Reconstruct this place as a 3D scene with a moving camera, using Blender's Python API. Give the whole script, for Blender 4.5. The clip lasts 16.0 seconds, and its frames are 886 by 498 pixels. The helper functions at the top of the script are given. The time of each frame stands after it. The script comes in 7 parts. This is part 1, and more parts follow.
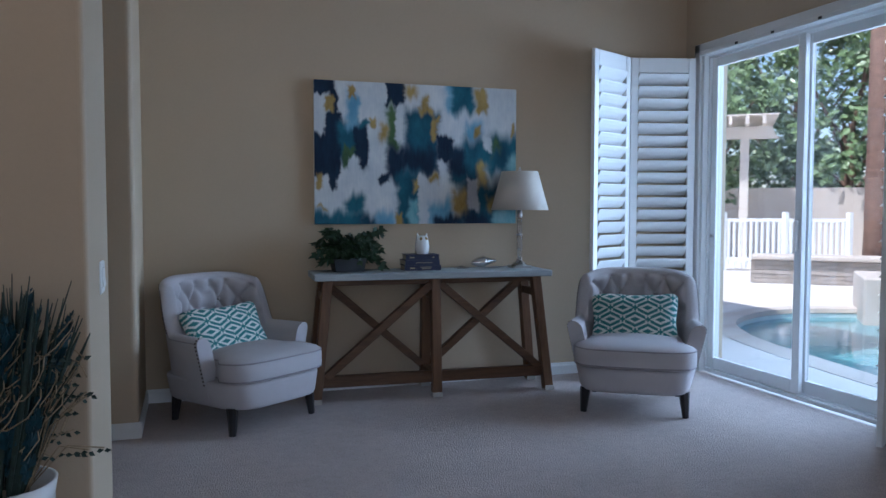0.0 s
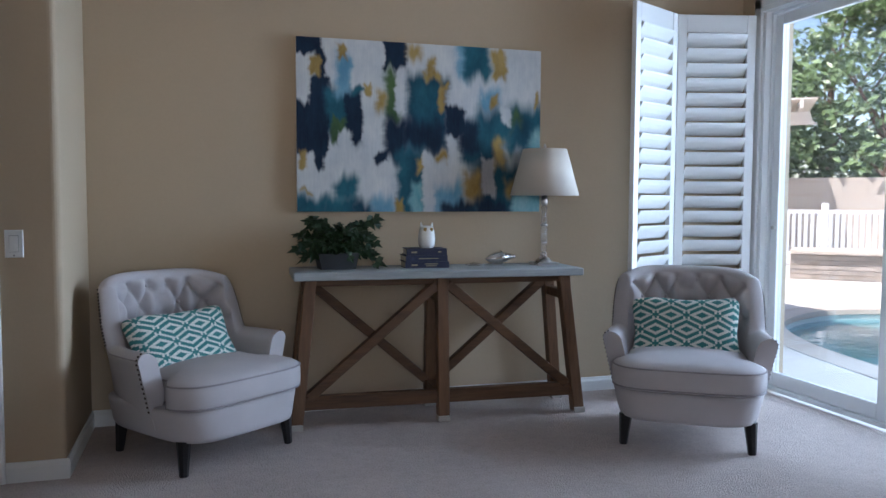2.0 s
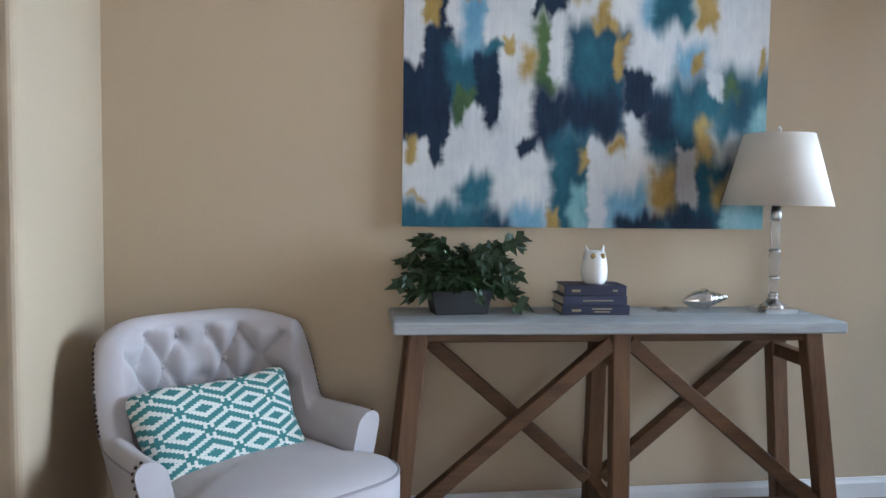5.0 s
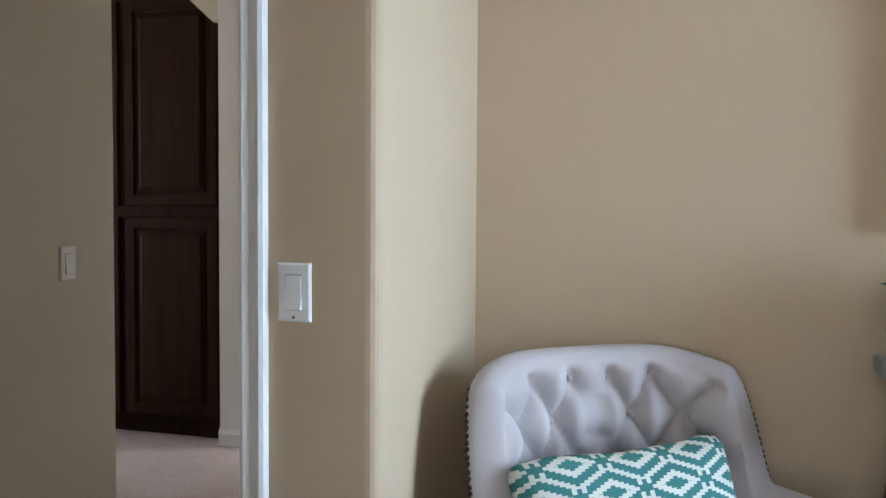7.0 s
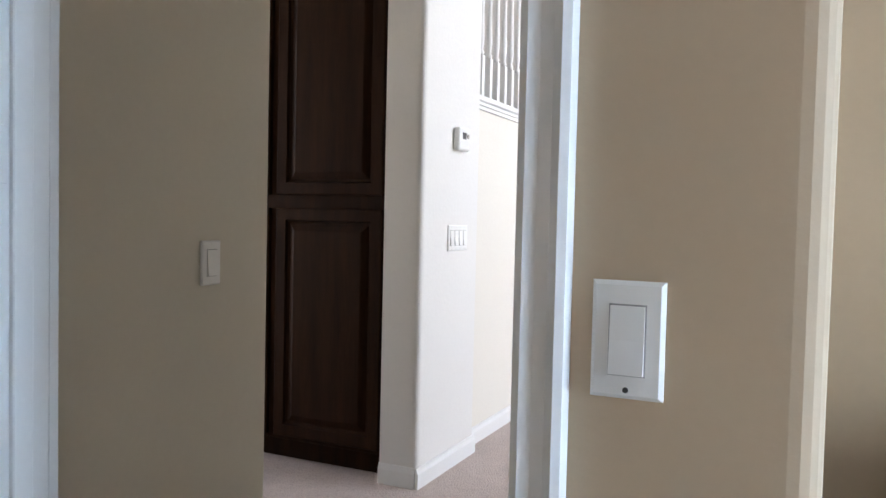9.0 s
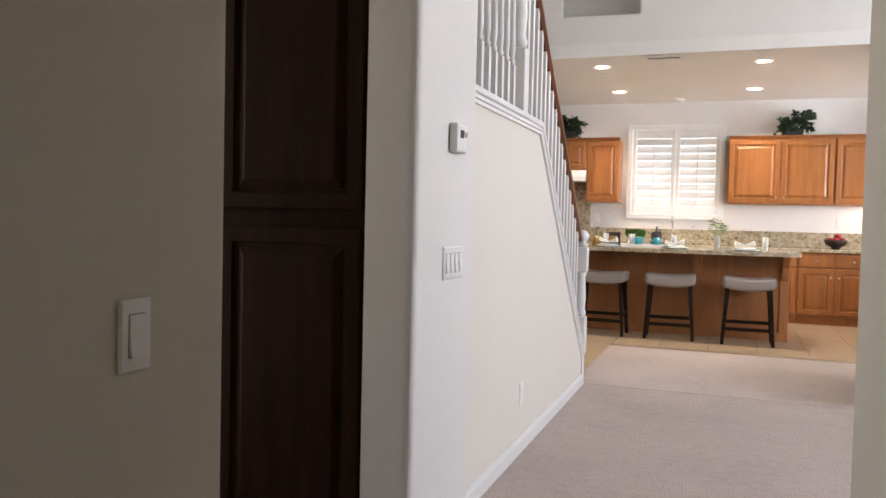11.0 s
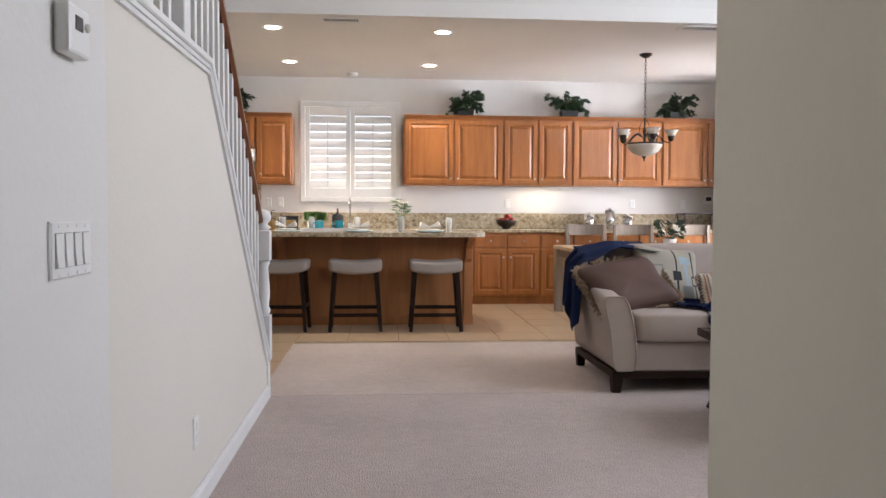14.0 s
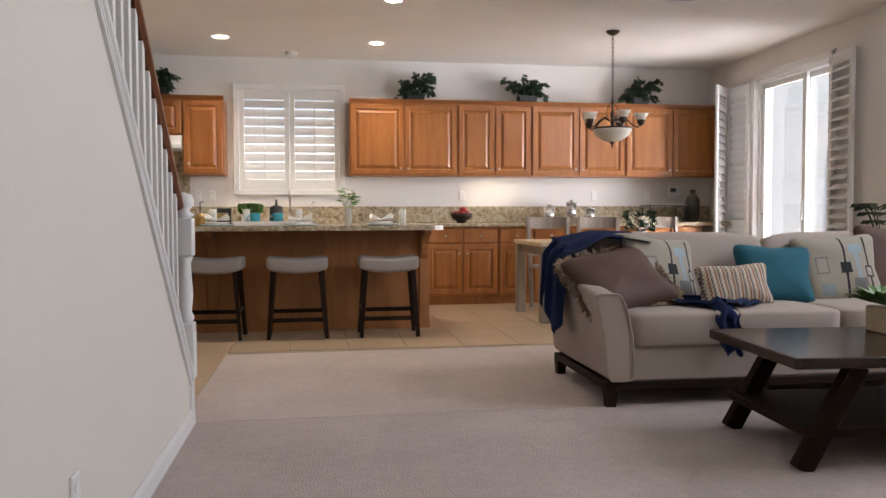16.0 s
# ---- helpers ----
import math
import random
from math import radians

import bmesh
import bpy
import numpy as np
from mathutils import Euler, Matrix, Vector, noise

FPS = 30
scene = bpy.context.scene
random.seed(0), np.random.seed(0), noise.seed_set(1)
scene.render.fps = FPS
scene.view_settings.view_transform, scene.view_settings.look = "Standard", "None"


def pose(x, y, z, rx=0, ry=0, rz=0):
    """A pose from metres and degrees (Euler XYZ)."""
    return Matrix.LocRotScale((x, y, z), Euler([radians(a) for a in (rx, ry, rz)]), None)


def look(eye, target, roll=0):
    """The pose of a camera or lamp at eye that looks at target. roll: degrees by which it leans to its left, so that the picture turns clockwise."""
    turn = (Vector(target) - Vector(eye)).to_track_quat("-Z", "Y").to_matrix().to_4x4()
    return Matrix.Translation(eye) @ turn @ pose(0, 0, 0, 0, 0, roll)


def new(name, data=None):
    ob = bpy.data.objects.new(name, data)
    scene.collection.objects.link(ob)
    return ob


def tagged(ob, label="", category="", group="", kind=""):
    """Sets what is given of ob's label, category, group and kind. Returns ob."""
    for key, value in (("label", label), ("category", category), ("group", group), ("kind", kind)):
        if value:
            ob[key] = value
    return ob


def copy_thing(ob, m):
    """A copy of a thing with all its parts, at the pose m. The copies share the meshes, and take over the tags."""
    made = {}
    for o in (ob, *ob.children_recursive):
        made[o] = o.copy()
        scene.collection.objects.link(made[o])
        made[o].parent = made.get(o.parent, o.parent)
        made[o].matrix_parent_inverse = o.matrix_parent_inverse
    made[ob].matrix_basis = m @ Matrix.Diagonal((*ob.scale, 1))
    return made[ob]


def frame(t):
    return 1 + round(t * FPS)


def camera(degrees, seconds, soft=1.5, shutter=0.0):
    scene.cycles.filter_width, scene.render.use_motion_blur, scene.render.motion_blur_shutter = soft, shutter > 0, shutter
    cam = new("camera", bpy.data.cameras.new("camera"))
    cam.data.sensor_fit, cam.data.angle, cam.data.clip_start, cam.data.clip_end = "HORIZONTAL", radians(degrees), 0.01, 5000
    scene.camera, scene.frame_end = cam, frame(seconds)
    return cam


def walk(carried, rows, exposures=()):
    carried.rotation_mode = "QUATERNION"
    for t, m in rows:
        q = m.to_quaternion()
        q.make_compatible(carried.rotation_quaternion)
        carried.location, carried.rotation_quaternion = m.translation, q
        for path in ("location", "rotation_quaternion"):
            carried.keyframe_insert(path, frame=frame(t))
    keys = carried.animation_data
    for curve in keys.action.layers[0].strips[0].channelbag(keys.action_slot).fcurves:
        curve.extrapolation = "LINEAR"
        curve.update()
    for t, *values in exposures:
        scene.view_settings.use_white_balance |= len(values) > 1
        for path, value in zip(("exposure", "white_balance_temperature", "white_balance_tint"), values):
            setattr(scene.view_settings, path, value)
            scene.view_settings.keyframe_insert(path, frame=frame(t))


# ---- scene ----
cam = camera(58.90, 16.0)
ROWS = [
    (0.0, 1.0675, 0.4856, 1.2278, 86.991, -0.039, -17.996),
    (0.5, 1.1466, 0.6193, 1.2128, 86.687, -0.031, -16.976),
    (1.0, 1.1935, 0.8582, 1.1907, 86.492, -0.254, -17.136),
    (1.5, 1.2759, 1.0735, 1.1758, 86.388, -0.253, -16.258),
    (2.0, 1.3896, 1.3209, 1.1904, 86.356, -0.221, -16.711),
    (2.5, 1.4729, 1.6036, 1.1701, 86.360, -0.274, -16.680),
    (3.0, 1.5357, 1.8266, 1.1820, 86.569, -0.209, -16.519),
    (3.2, 1.5754, 1.9275, 1.1828, 86.468, -0.282, -16.677),
    (5.3, 1.5892, 2.9000, 1.2369, 86.359, -1.035, -3.593),
    (5.5, 1.6050, 2.9886, 1.2617, 86.279, -0.952, 0.820),
    (6.0, 1.5325, 3.1832, 1.2318, 86.279, -0.944, 9.484),
    (6.5, 1.3809, 3.3636, 1.2035, 86.850, -0.879, 13.450),
    (7.0, 1.3125, 3.5357, 1.1444, 87.766, -0.355, 15.747),
    (7.5, 1.2486, 3.7444, 1.1500, 87.885, -0.227, 19.577),
    (8.0, 1.0852, 3.8774, 1.1315, 87.658, -0.260, 22.210),
    (8.5, 0.9389, 3.9784, 1.1258, 87.615, -0.259, 23.724),
    (9.0, 0.7834, 4.1568, 1.1134, 87.715, -1.312, 25.198),
    (9.2, 0.7243, 4.2234, 1.1274, 87.668, -1.397, 25.526),
    (11.3, 0.2000, 4.7879, 1.1817, 87.906, -1.286, 16.586),
    (11.5, 0.1587, 4.8219, 1.1875, 88.031, -1.247, 12.226),
    (12.0, 0.0347, 4.9081, 1.2212, 87.886, -1.015, 4.305),
    (12.5, -0.0193, 5.0020, 1.2330, 87.809, -0.759, -1.080),
    (13.0, 0.0024, 5.2618, 1.2004, 87.537, -0.425, -3.306),
    (13.5, 0.0321, 5.4813, 1.1473, 87.452, -0.342, -4.139),
    (14.0, -0.0118, 5.7013, 1.0997, 87.459, -0.264, -4.388),
    (14.5, -0.0527, 5.8682, 1.0865, 87.582, -0.273, -4.863),
    (15.0, -0.0467, 6.0827, 1.0686, 87.555, -0.344, -5.352),
    (15.5, 0.0006, 6.2917, 1.0632, 87.581, -0.189, -5.694),
    (16.0, -0.0660, 6.5084, 1.0127, 87.516, 0.144, -8.792),
]
walk(cam, [(t, pose(x, y, z, rx, ry, rz)) for t, x, y, z, rx, ry, rz in ROWS],
     exposures=[(0.0, 0.55, 5500, 14), (1.5, 0.88, 6000, 16), (3.2, 0.88, 6250, 16), (5.5, 1.85, 6500, 15), (7.0, 1.9, 6450, 13), (8.0, 2.0, 6300, 13), (9.0, 2.1, 6350, 14),
                (11.5, 1.42, 6700, 17), (12.5, 1.34, 6700, 17), (14.5, 1.2, 6400, 16), (15.5, 1.12, 6700, 15), (16.0, 0.95, 6750, 17)])

# ---- world, sun, large lights ----
world = bpy.data.worlds.new("sky")
scene.world = world
world.use_nodes = True
wn = world.node_tree
sky = wn.nodes.new("ShaderNodeTexSky")
sky.sky_type, sky.sun_disc = "NISHITA", False
SUN_EL, SUN_AZ = radians(60), radians(252)
sky.sun_elevation, sky.sun_rotation = SUN_EL, SUN_AZ
wn.links.new(sky.outputs[0], wn.nodes["Background"].inputs[0])
wn.nodes["Background"].inputs[1].default_value = 0.15
sun = new("sun", bpy.data.lights.new("sun", "SUN"))
sun.data.energy, sun.data.angle, sun.data.color = 5.0, radians(0.5), (1.0, 0.95, 0.87)
sun_dir = Vector((math.sin(SUN_AZ) * math.cos(SUN_EL), math.cos(SUN_AZ) * math.cos(SUN_EL), math.sin(SUN_EL)))
sun.matrix_world = look(sun_dir * 30, (0, 0, 0))


def area(name, eye, target, w, h, power, color):
    ob = new(name, bpy.data.lights.new(name, "AREA"))
    ob.data.shape, ob.data.size, ob.data.size_y = "RECTANGLE", w, h
    ob.data.energy, ob.data.color = power, color
    ob.matrix_world = look(eye, target)
    return ob


DAY = (0.58, 0.79, 1.0)
area("slider_daylight", (7.3, 4.5, 1.8), (1.0, 4.45, 1.0), 3.0, 2.6, 155, DAY)
# warm fill added behind the camera, standing in for bounced room light
area("front_fill", (1.2, -1.66, 1.55), (1.2, 4, 1.2), 3.0, 2.0, 9, (1.0, 0.95, 0.87))
area("kitchen_slider_daylight", (7.6, 12.9, 1.4), (2.5, 14.3, 1.9), 2.6, 2.4, 290, (0.95, 0.97, 1.0))
area("kitchen_window_daylight", (-0.42, 15.9, 1.9), (-0.42, 10, 1.6), 1.0, 1.1, 2.5, (1.0, 0.97, 0.92))
area("living_window_daylight", (4.98, 9.4, 2.9), (0, 9.2, 1.5), 3.0, 2.6, 76, (0.86, 0.93, 1.0))
# fill lamp added to brighten the hall, in an opening made for it
area("hall_fill", (-3.16, 6.475, 1.4), (0.6, 6.475, 1.2), 0.9, 1.9, 1.9, (0.95, 0.97, 1.0))
for cx, cy in ((-1.03, 13.12), (0.55, 13.17), (-1.06, 14.76), (0.52, 14.84)):
    lamp = new("can_bulb", bpy.data.lights.new("can_bulb", "SPOT"))
    lamp.data.energy, lamp.data.color, lamp.data.spot_size, lamp.data.spot_blend, lamp.data.shadow_soft_size = 30, (1.0, 0.87, 0.70), radians(125), 0.7, 0.06
    lamp.matrix_world = look((cx, cy, 2.80), (cx, cy, 0))
area("under_cabinet_tube", (1.95, 15.62, 1.43), (1.95, 15.68, 0.9), 0.5, 0.05, 0.5, (1.0, 0.88, 0.6))

# ---- materials ----


def nodes_of(name, rough=0.6, metal=0.0, spec=0.5):
    m = bpy.data.materials.new(name)
    m.use_nodes = True
    nt = m.node_tree
    b = nt.nodes["Principled BSDF"]
    b.inputs["Roughness"].default_value = rough
    b.inputs["Metallic"].default_value = metal
    b.inputs["Specular IOR Level"].default_value = spec
    return m, nt, b


def coords(nt, scale=(1, 1, 1), kind="Object"):
    tc, mp = nt.nodes.new("ShaderNodeTexCoord"), nt.nodes.new("ShaderNodeMapping")
    mp.inputs["Scale"].default_value = scale
    nt.links.new(tc.outputs[kind], mp.inputs["Vector"])
    return mp.outputs["Vector"]


def noise_tex(nt, vec, scale, detail=4, rough=0.55):
    n = nt.nodes.new("ShaderNodeTexNoise")
    n.inputs["Scale"].default_value, n.inputs["Detail"].default_value, n.inputs["Roughness"].default_value = scale, detail, rough
    nt.links.new(vec, n.inputs["Vector"])
    return n.outputs["Fac"]


def math_node(nt, op, a, b=None, clamp=False):
    n = nt.nodes.new("ShaderNodeMath")
    n.operation, n.use_clamp = op, clamp
    for i, v in enumerate((a, b)):
        if v is None:
            continue
        if isinstance(v, (int, float)):
            n.inputs[i].default_value = v
        else:
            nt.links.new(v, n.inputs[i])
    return n.outputs[0]


def mix(nt, fac, a, b):
    n = nt.nodes.new("ShaderNodeMix")
    n.data_type = "RGBA"
    for sock, v in ((n.inputs["Factor"], fac), (n.inputs["A"], a), (n.inputs["B"], b)):
        if isinstance(v, (int, float)):
            sock.default_value = v
        elif isinstance(v, tuple):
            sock.default_value = (*v, 1)
        else:
            nt.links.new(v, sock)
    return n.outputs["Result"]


def ramp(nt, fac, stops):
    n = nt.nodes.new("ShaderNodeValToRGB")
    el = n.color_ramp.elements
    while len(el) < len(stops):
        el.new(0.5)
    for e, (p, c) in zip(el, stops):
        e.position, e.color = p, (*c, 1)
    nt.links.new(fac, n.inputs[0])
    return n.outputs[0]


def bump(nt, b, height, strength=0.2, dist=0.01):
    n = nt.nodes.new("ShaderNodeBump")
    n.inputs["Strength"].default_value, n.inputs["Distance"].default_value = strength, dist
    nt.links.new(height, n.inputs["Height"])
    nt.links.new(n.outputs[0], b.inputs["Normal"])


def shade(c, k):
    return tuple(min(1.0, v * k) for v in c)


def surf(name, c, rough=0.6, var=0.12, scale=3.0, grain=120.0, bumpy=0.15, dist=0.003, metal=0.0, spec=0.5, stretch=(1, 1, 1), rnd=0.0):
    """A colour varied at two scales, with fine relief."""
    m, nt, b = nodes_of(name, rough, metal, spec)
    v = coords(nt, stretch)
    big, fine = noise_tex(nt, v, scale, 3), noise_tex(nt, v, grain, 3)
    f = math_node(nt, "ADD", math_node(nt, "MULTIPLY", big, 0.65), math_node(nt, "MULTIPLY", fine, 0.35))
    col = ramp(nt, f, ((0.3, shade(c, 1 - var)), (0.7, shade(c, 1 + var))))
    if rnd:
        info = nt.nodes.new("ShaderNodeObjectInfo")
        col = mix(nt, math_node(nt, "MULTIPLY", info.outputs["Random"], rnd), col, shade(c, 0.6))
    nt.links.new(col, b.inputs["Base Color"])
    rr = math_node(nt, "ADD", math_node(nt, "MULTIPLY", big, 0.16), rough - 0.08, True)
    nt.links.new(rr, b.inputs["Roughness"])
    if bumpy:
        bump(nt, b, fine, bumpy, dist)
    return m


def wood(name, dark, light, axis="Z", rough=0.45, scale=1.0, knots=0.0, spec=0.5):
    m, nt, b = nodes_of(name, rough, 0, spec)
    st = {"X": (1.2, 14, 14), "Y": (14, 1.2, 14), "Z": (14, 14, 1.2)}[axis]
    v = coords(nt, tuple(s * scale for s in st))
    info = nt.nodes.new("ShaderNodeObjectInfo")
    add = nt.nodes.new("ShaderNodeVectorMath")
    nt.links.new(v, add.inputs[0])
    sc = nt.nodes.new("ShaderNodeVectorMath")
    sc.operation = "SCALE"
    sc.inputs[0].default_value = (7.0, 5.0, 9.0)
    nt.links.new(info.outputs["Random"], sc.inputs["Scale"])
    nt.links.new(sc.outputs[0], add.inputs[1])
    a, g = noise_tex(nt, add.outputs[0], 1.3, 5, 0.6), noise_tex(nt, add.outputs[0], 9.0, 3)
    f = math_node(nt, "ADD", math_node(nt, "MULTIPLY", a, 0.7), math_node(nt, "MULTIPLY", g, 0.3))
    nt.links.new(ramp(nt, f, ((0.32, dark), (0.68, light))), b.inputs["Base Color"])
    bump(nt, b, g, 0.12, 0.002)
    return m


WALL_TAN = surf("tan_wall_paint", (0.50, 0.39, 0.27), 0.75, 0.035, 1.2, 60, 0.14, 0.003)
WALL_GREY = surf("greige_wall_paint", (0.60, 0.56, 0.465), 0.75, 0.03, 1.2, 60, 0.14, 0.003)
WALL_CREAM = surf("cream_wall_paint", (0.74, 0.70, 0.63), 0.75, 0.03, 1.2, 60, 0.22, 0.004)
WALL_WHITE = surf("pale_wall_paint", (0.74, 0.72, 0.69), 0.75, 0.03, 1.2, 60, 0.22, 0.004)
CEIL = surf("ceiling_paint", (0.78, 0.76, 0.73), 0.85, 0.03, 1.5, 70, 0.3, 0.004)
WHITE = surf("white_trim_paint", (0.78, 0.78, 0.77), 0.4, 0.03, 4, 90, 0.05)
VINYL = surf("white_vinyl", (0.80, 0.81, 0.81), 0.35, 0.02, 4, 90, 0.03)


def carpet_material(name, c):
    m, nt, b = nodes_of(name, 0.95, 0, 0.1)
    v = coords(nt)
    big, mid = noise_tex(nt, v, 1.6, 4), noise_tex(nt, v, 16, 3)
    vo = nt.nodes.new("ShaderNodeTexVoronoi")
    vo.inputs["Scale"].default_value = 165
    nt.links.new(coords(nt, (1, 0.7, 1)), vo.inputs["Vector"])
    f = math_node(nt, "ADD", math_node(nt, "MULTIPLY", big, 0.45), math_node(nt, "MULTIPLY", mid, 0.3))
    f = math_node(nt, "ADD", f, math_node(nt, "MULTIPLY", vo.outputs["Distance"], 0.35))
    nt.links.new(ramp(nt, f, ((0.3, shade(c, 1.12)), (0.75, shade(c, 0.78)))), b.inputs["Base Color"])
    bump(nt, b, vo.outputs["Distance"], 0.75, -0.006)
    return m


CARPET = carpet_material("beige_loop_carpet", (0.53, 0.45, 0.415))
# paler tone of the same carpet for the strip before the kitchen tiles
CARPET_B = carpet_material("pale_loop_carpet", (0.60, 0.51, 0.465))
TILE = surf("tan_floor_tile", (0.50, 0.37, 0.24), 0.32, 0.12, 5, 40, 0.08, 0.003, rnd=0.12)
GROUT = surf("grout", (0.33, 0.26, 0.19), 0.9, 0.1, 8)
GLASS, gn, gb = nodes_of("clear_glass", 0.02)
gb.inputs["Transmission Weight"].default_value = 1.0
gb.inputs["IOR"].default_value = 1.45
CONCRETE = surf("patio_concrete", (0.62, 0.58, 0.53), 0.85, 0.08, 1.5, 40, 0.3)

# ---- building blocks ----


def add_box(bm, x0, x1, y0, y1, z0, z1, bev=0.0, seg=1):
    if bev:
        r = bmesh.new()
        bmesh.ops.create_cube(r, size=1, matrix=Matrix.Translation(((x0 + x1) / 2, (y0 + y1) / 2, (z0 + z1) / 2)) @ Matrix.Diagonal((x1 - x0, y1 - y0, z1 - z0, 1)))
        bmesh.ops.bevel(r, geom=r.edges[:], offset=bev, segments=seg, affect="EDGES", profile=0.5)
        append(bm, r)
    else:
        bmesh.ops.create_cube(bm, size=1, matrix=Matrix.Translation(((x0 + x1) / 2, (y0 + y1) / 2, (z0 + z1) / 2)) @ Matrix.Diagonal((x1 - x0, y1 - y0, z1 - z0, 1)))
    return bm


def append(bm, other, m=None):
    """Adds the geometry of other to bm, and frees other."""
    made = {v: bm.verts.new(m @ v.co if m else v.co) for v in other.verts}
    for fc in other.faces:
        nf = bm.faces.new([made[v] for v in fc.verts])
        nf.smooth = fc.smooth
    other.free()


def box(x0, x1, y0, y1, z0, z1, bev=0.0, seg=1):
    return add_box(bmesh.new(), x0, x1, y0, y1, z0, z1, bev, seg)


def prism(pts, lo, hi, plane="xy", rounded=(), radius=0.02):
    """A polygon pushed through from lo to hi; corners named by index are rounded."""
    out = []
    n = len(pts)
    for i, p in enumerate(pts):
        if i in rounded:
            p, a, b = Vector(p), Vector(pts[i - 1]), Vector(pts[(i + 1) % n])
            da, db = (a - p).normalized(), (b - p).normalized()
            s, e = p + da * radius, p + db * radius
            for k in range(6):
                u = k / 5
                out.append(tuple((1 - u) ** 2 * s + 2 * u * (1 - u) * p + u * u * e))
        else:
            out.append(tuple(p))
    def at(p, h):
        return {"xy": (p[0], p[1], h), "yz": (h, p[0], p[1]), "xz": (p[0], h, p[1])}[plane]
    bm = bmesh.new()
    a, b = [bm.verts.new(at(p, lo)) for p in out], [bm.verts.new(at(p, hi)) for p in out]
    bm.faces.new(a), bm.faces.new(b[::-1])
    for i in range(len(out)):
        j = (i + 1) % len(out)
        bm.faces.new((a[j], a[i], b[i], b[j]))
    bmesh.ops.recalc_face_normals(bm, faces=bm.faces[:])
    return bm


def rod(bm, a, b, r0, r1=None, seg=10, caps=True):
    a, b = Vector(a), Vector(b)
    d = b - a
    bmesh.ops.create_cone(bm, cap_ends=caps, segments=seg, radius1=r0, radius2=r0 if r1 is None else r1, depth=d.length,
                          matrix=Matrix.Translation((a + b) / 2) @ d.to_track_quat("Z", "Y").to_matrix().to_4x4())
    return bm


def beam(bm, a, b, w, h, up=(0, 0, 1), bev=0.0):
    """A squared timber from a to b."""
    a, b, up = Vector(a), Vector(b), Vector(up)
    d = (b - a).normalized()
    s = d.cross(up).normalized()
    u = s.cross(d)
    m = Matrix((s, d, u)).transposed().to_4x4()
    r = box(-w / 2, w / 2, -(b - a).length / 2, (b - a).length / 2, -h / 2, h / 2, bev)
    append(bm, r, Matrix.Translation((a + b) / 2) @ m)
    return bm


def lathe(profile, seg=24, bm=None, at=(0, 0, 0)):
    """A turned shape from (radius, height) pairs."""
    bm = bm or bmesh.new()
    rings = []
    for r, z in profile:
        rings.append([bm.verts.new((at[0] + max(r, 1e-4) * math.cos(2 * math.pi * k / seg), at[1] + max(r, 1e-4) * math.sin(2 * math.pi * k / seg), at[2] + z)) for k in range(seg)])
    for p, q in zip(rings, rings[1:]):
        for k in range(seg):
            f = bm.faces.new((p[k], p[(k + 1) % seg], q[(k + 1) % seg], q[k]))
            f.smooth = True
    if profile[0][0] > 1e-3:
        bm.faces.new(rings[0][::-1])
    if profile[-1][0] > 1e-3:
        bm.faces.new(rings[-1])
    return bm


def grid_mesh(nu, nv, fn, closed_u=False, bm=None):
    """A sheet of quads through fn(u, v), u and v from 0 to 1."""
    bm = bm or bmesh.new()
    vs = [[bm.verts.new(fn(i / (nu if closed_u else nu - 1), j / (nv - 1))) for j in range(nv)] for i in range(nu)]
    for i in range(nu if closed_u else nu - 1):
        for j in range(nv - 1):
            k = (i + 1) % nu
            f = bm.faces.new((vs[i][j], vs[k][j], vs[k][j + 1], vs[i][j + 1]))
            f.smooth = True
    return bm


def superbox(w, d, h, e=0.35, n=20, m=12, puff=0.0):
    """A rounded cushion block, centred."""
    def sg(v, p):
        return math.copysign(abs(v) ** p, v)
    def fn(u, v):
        a, b = 2 * math.pi * u, math.pi * (v - 0.5)
        x, y, z = sg(math.cos(b), e) * sg(math.cos(a), e), sg(math.cos(b), e) * sg(math.sin(a), e), sg(math.sin(b), e)
        z *= 1 + puff * (1 - x * x) * (1 - y * y)
        return (x * w / 2, y * d / 2, z * h / 2)
    bm = grid_mesh(n * 2, m, fn, True)
    bmesh.ops.remove_doubles(bm, verts=bm.verts[:], dist=1e-5)
    return bm


def part(name, bm, material, parent=None, label="", smooth=False, at=None):
    me = bpy.data.meshes.new(name)
    bmesh.ops.recalc_face_normals(bm, faces=bm.faces[:])
    if smooth:
        for f in bm.faces:
            f.smooth = True
    bm.to_mesh(me)
    bm.free()
    me.materials.append(material)
    ob = new(name, me)
    if parent:
        ob.parent = parent
    if at is not None:
        ob.matrix_basis = at
    if label:
        ob["label"] = label
    return ob


def thing(name, m, label, category, group=""):
    ob = new(name)
    ob.empty_display_size = 0.1
    ob.matrix_basis = m
    return tagged(ob, label, category, group)


def again(ob, parent, m, name=None):
    """Another part on the same mesh."""
    o = new(name or ob.name.split(".")[0], ob.data)
    o.parent, o.matrix_basis = parent, m
    return o


def setting(name, bm, material, label, category, smooth=False):
    return tagged(part(name, bm, material, None, "", smooth), label, category, "", "structure")


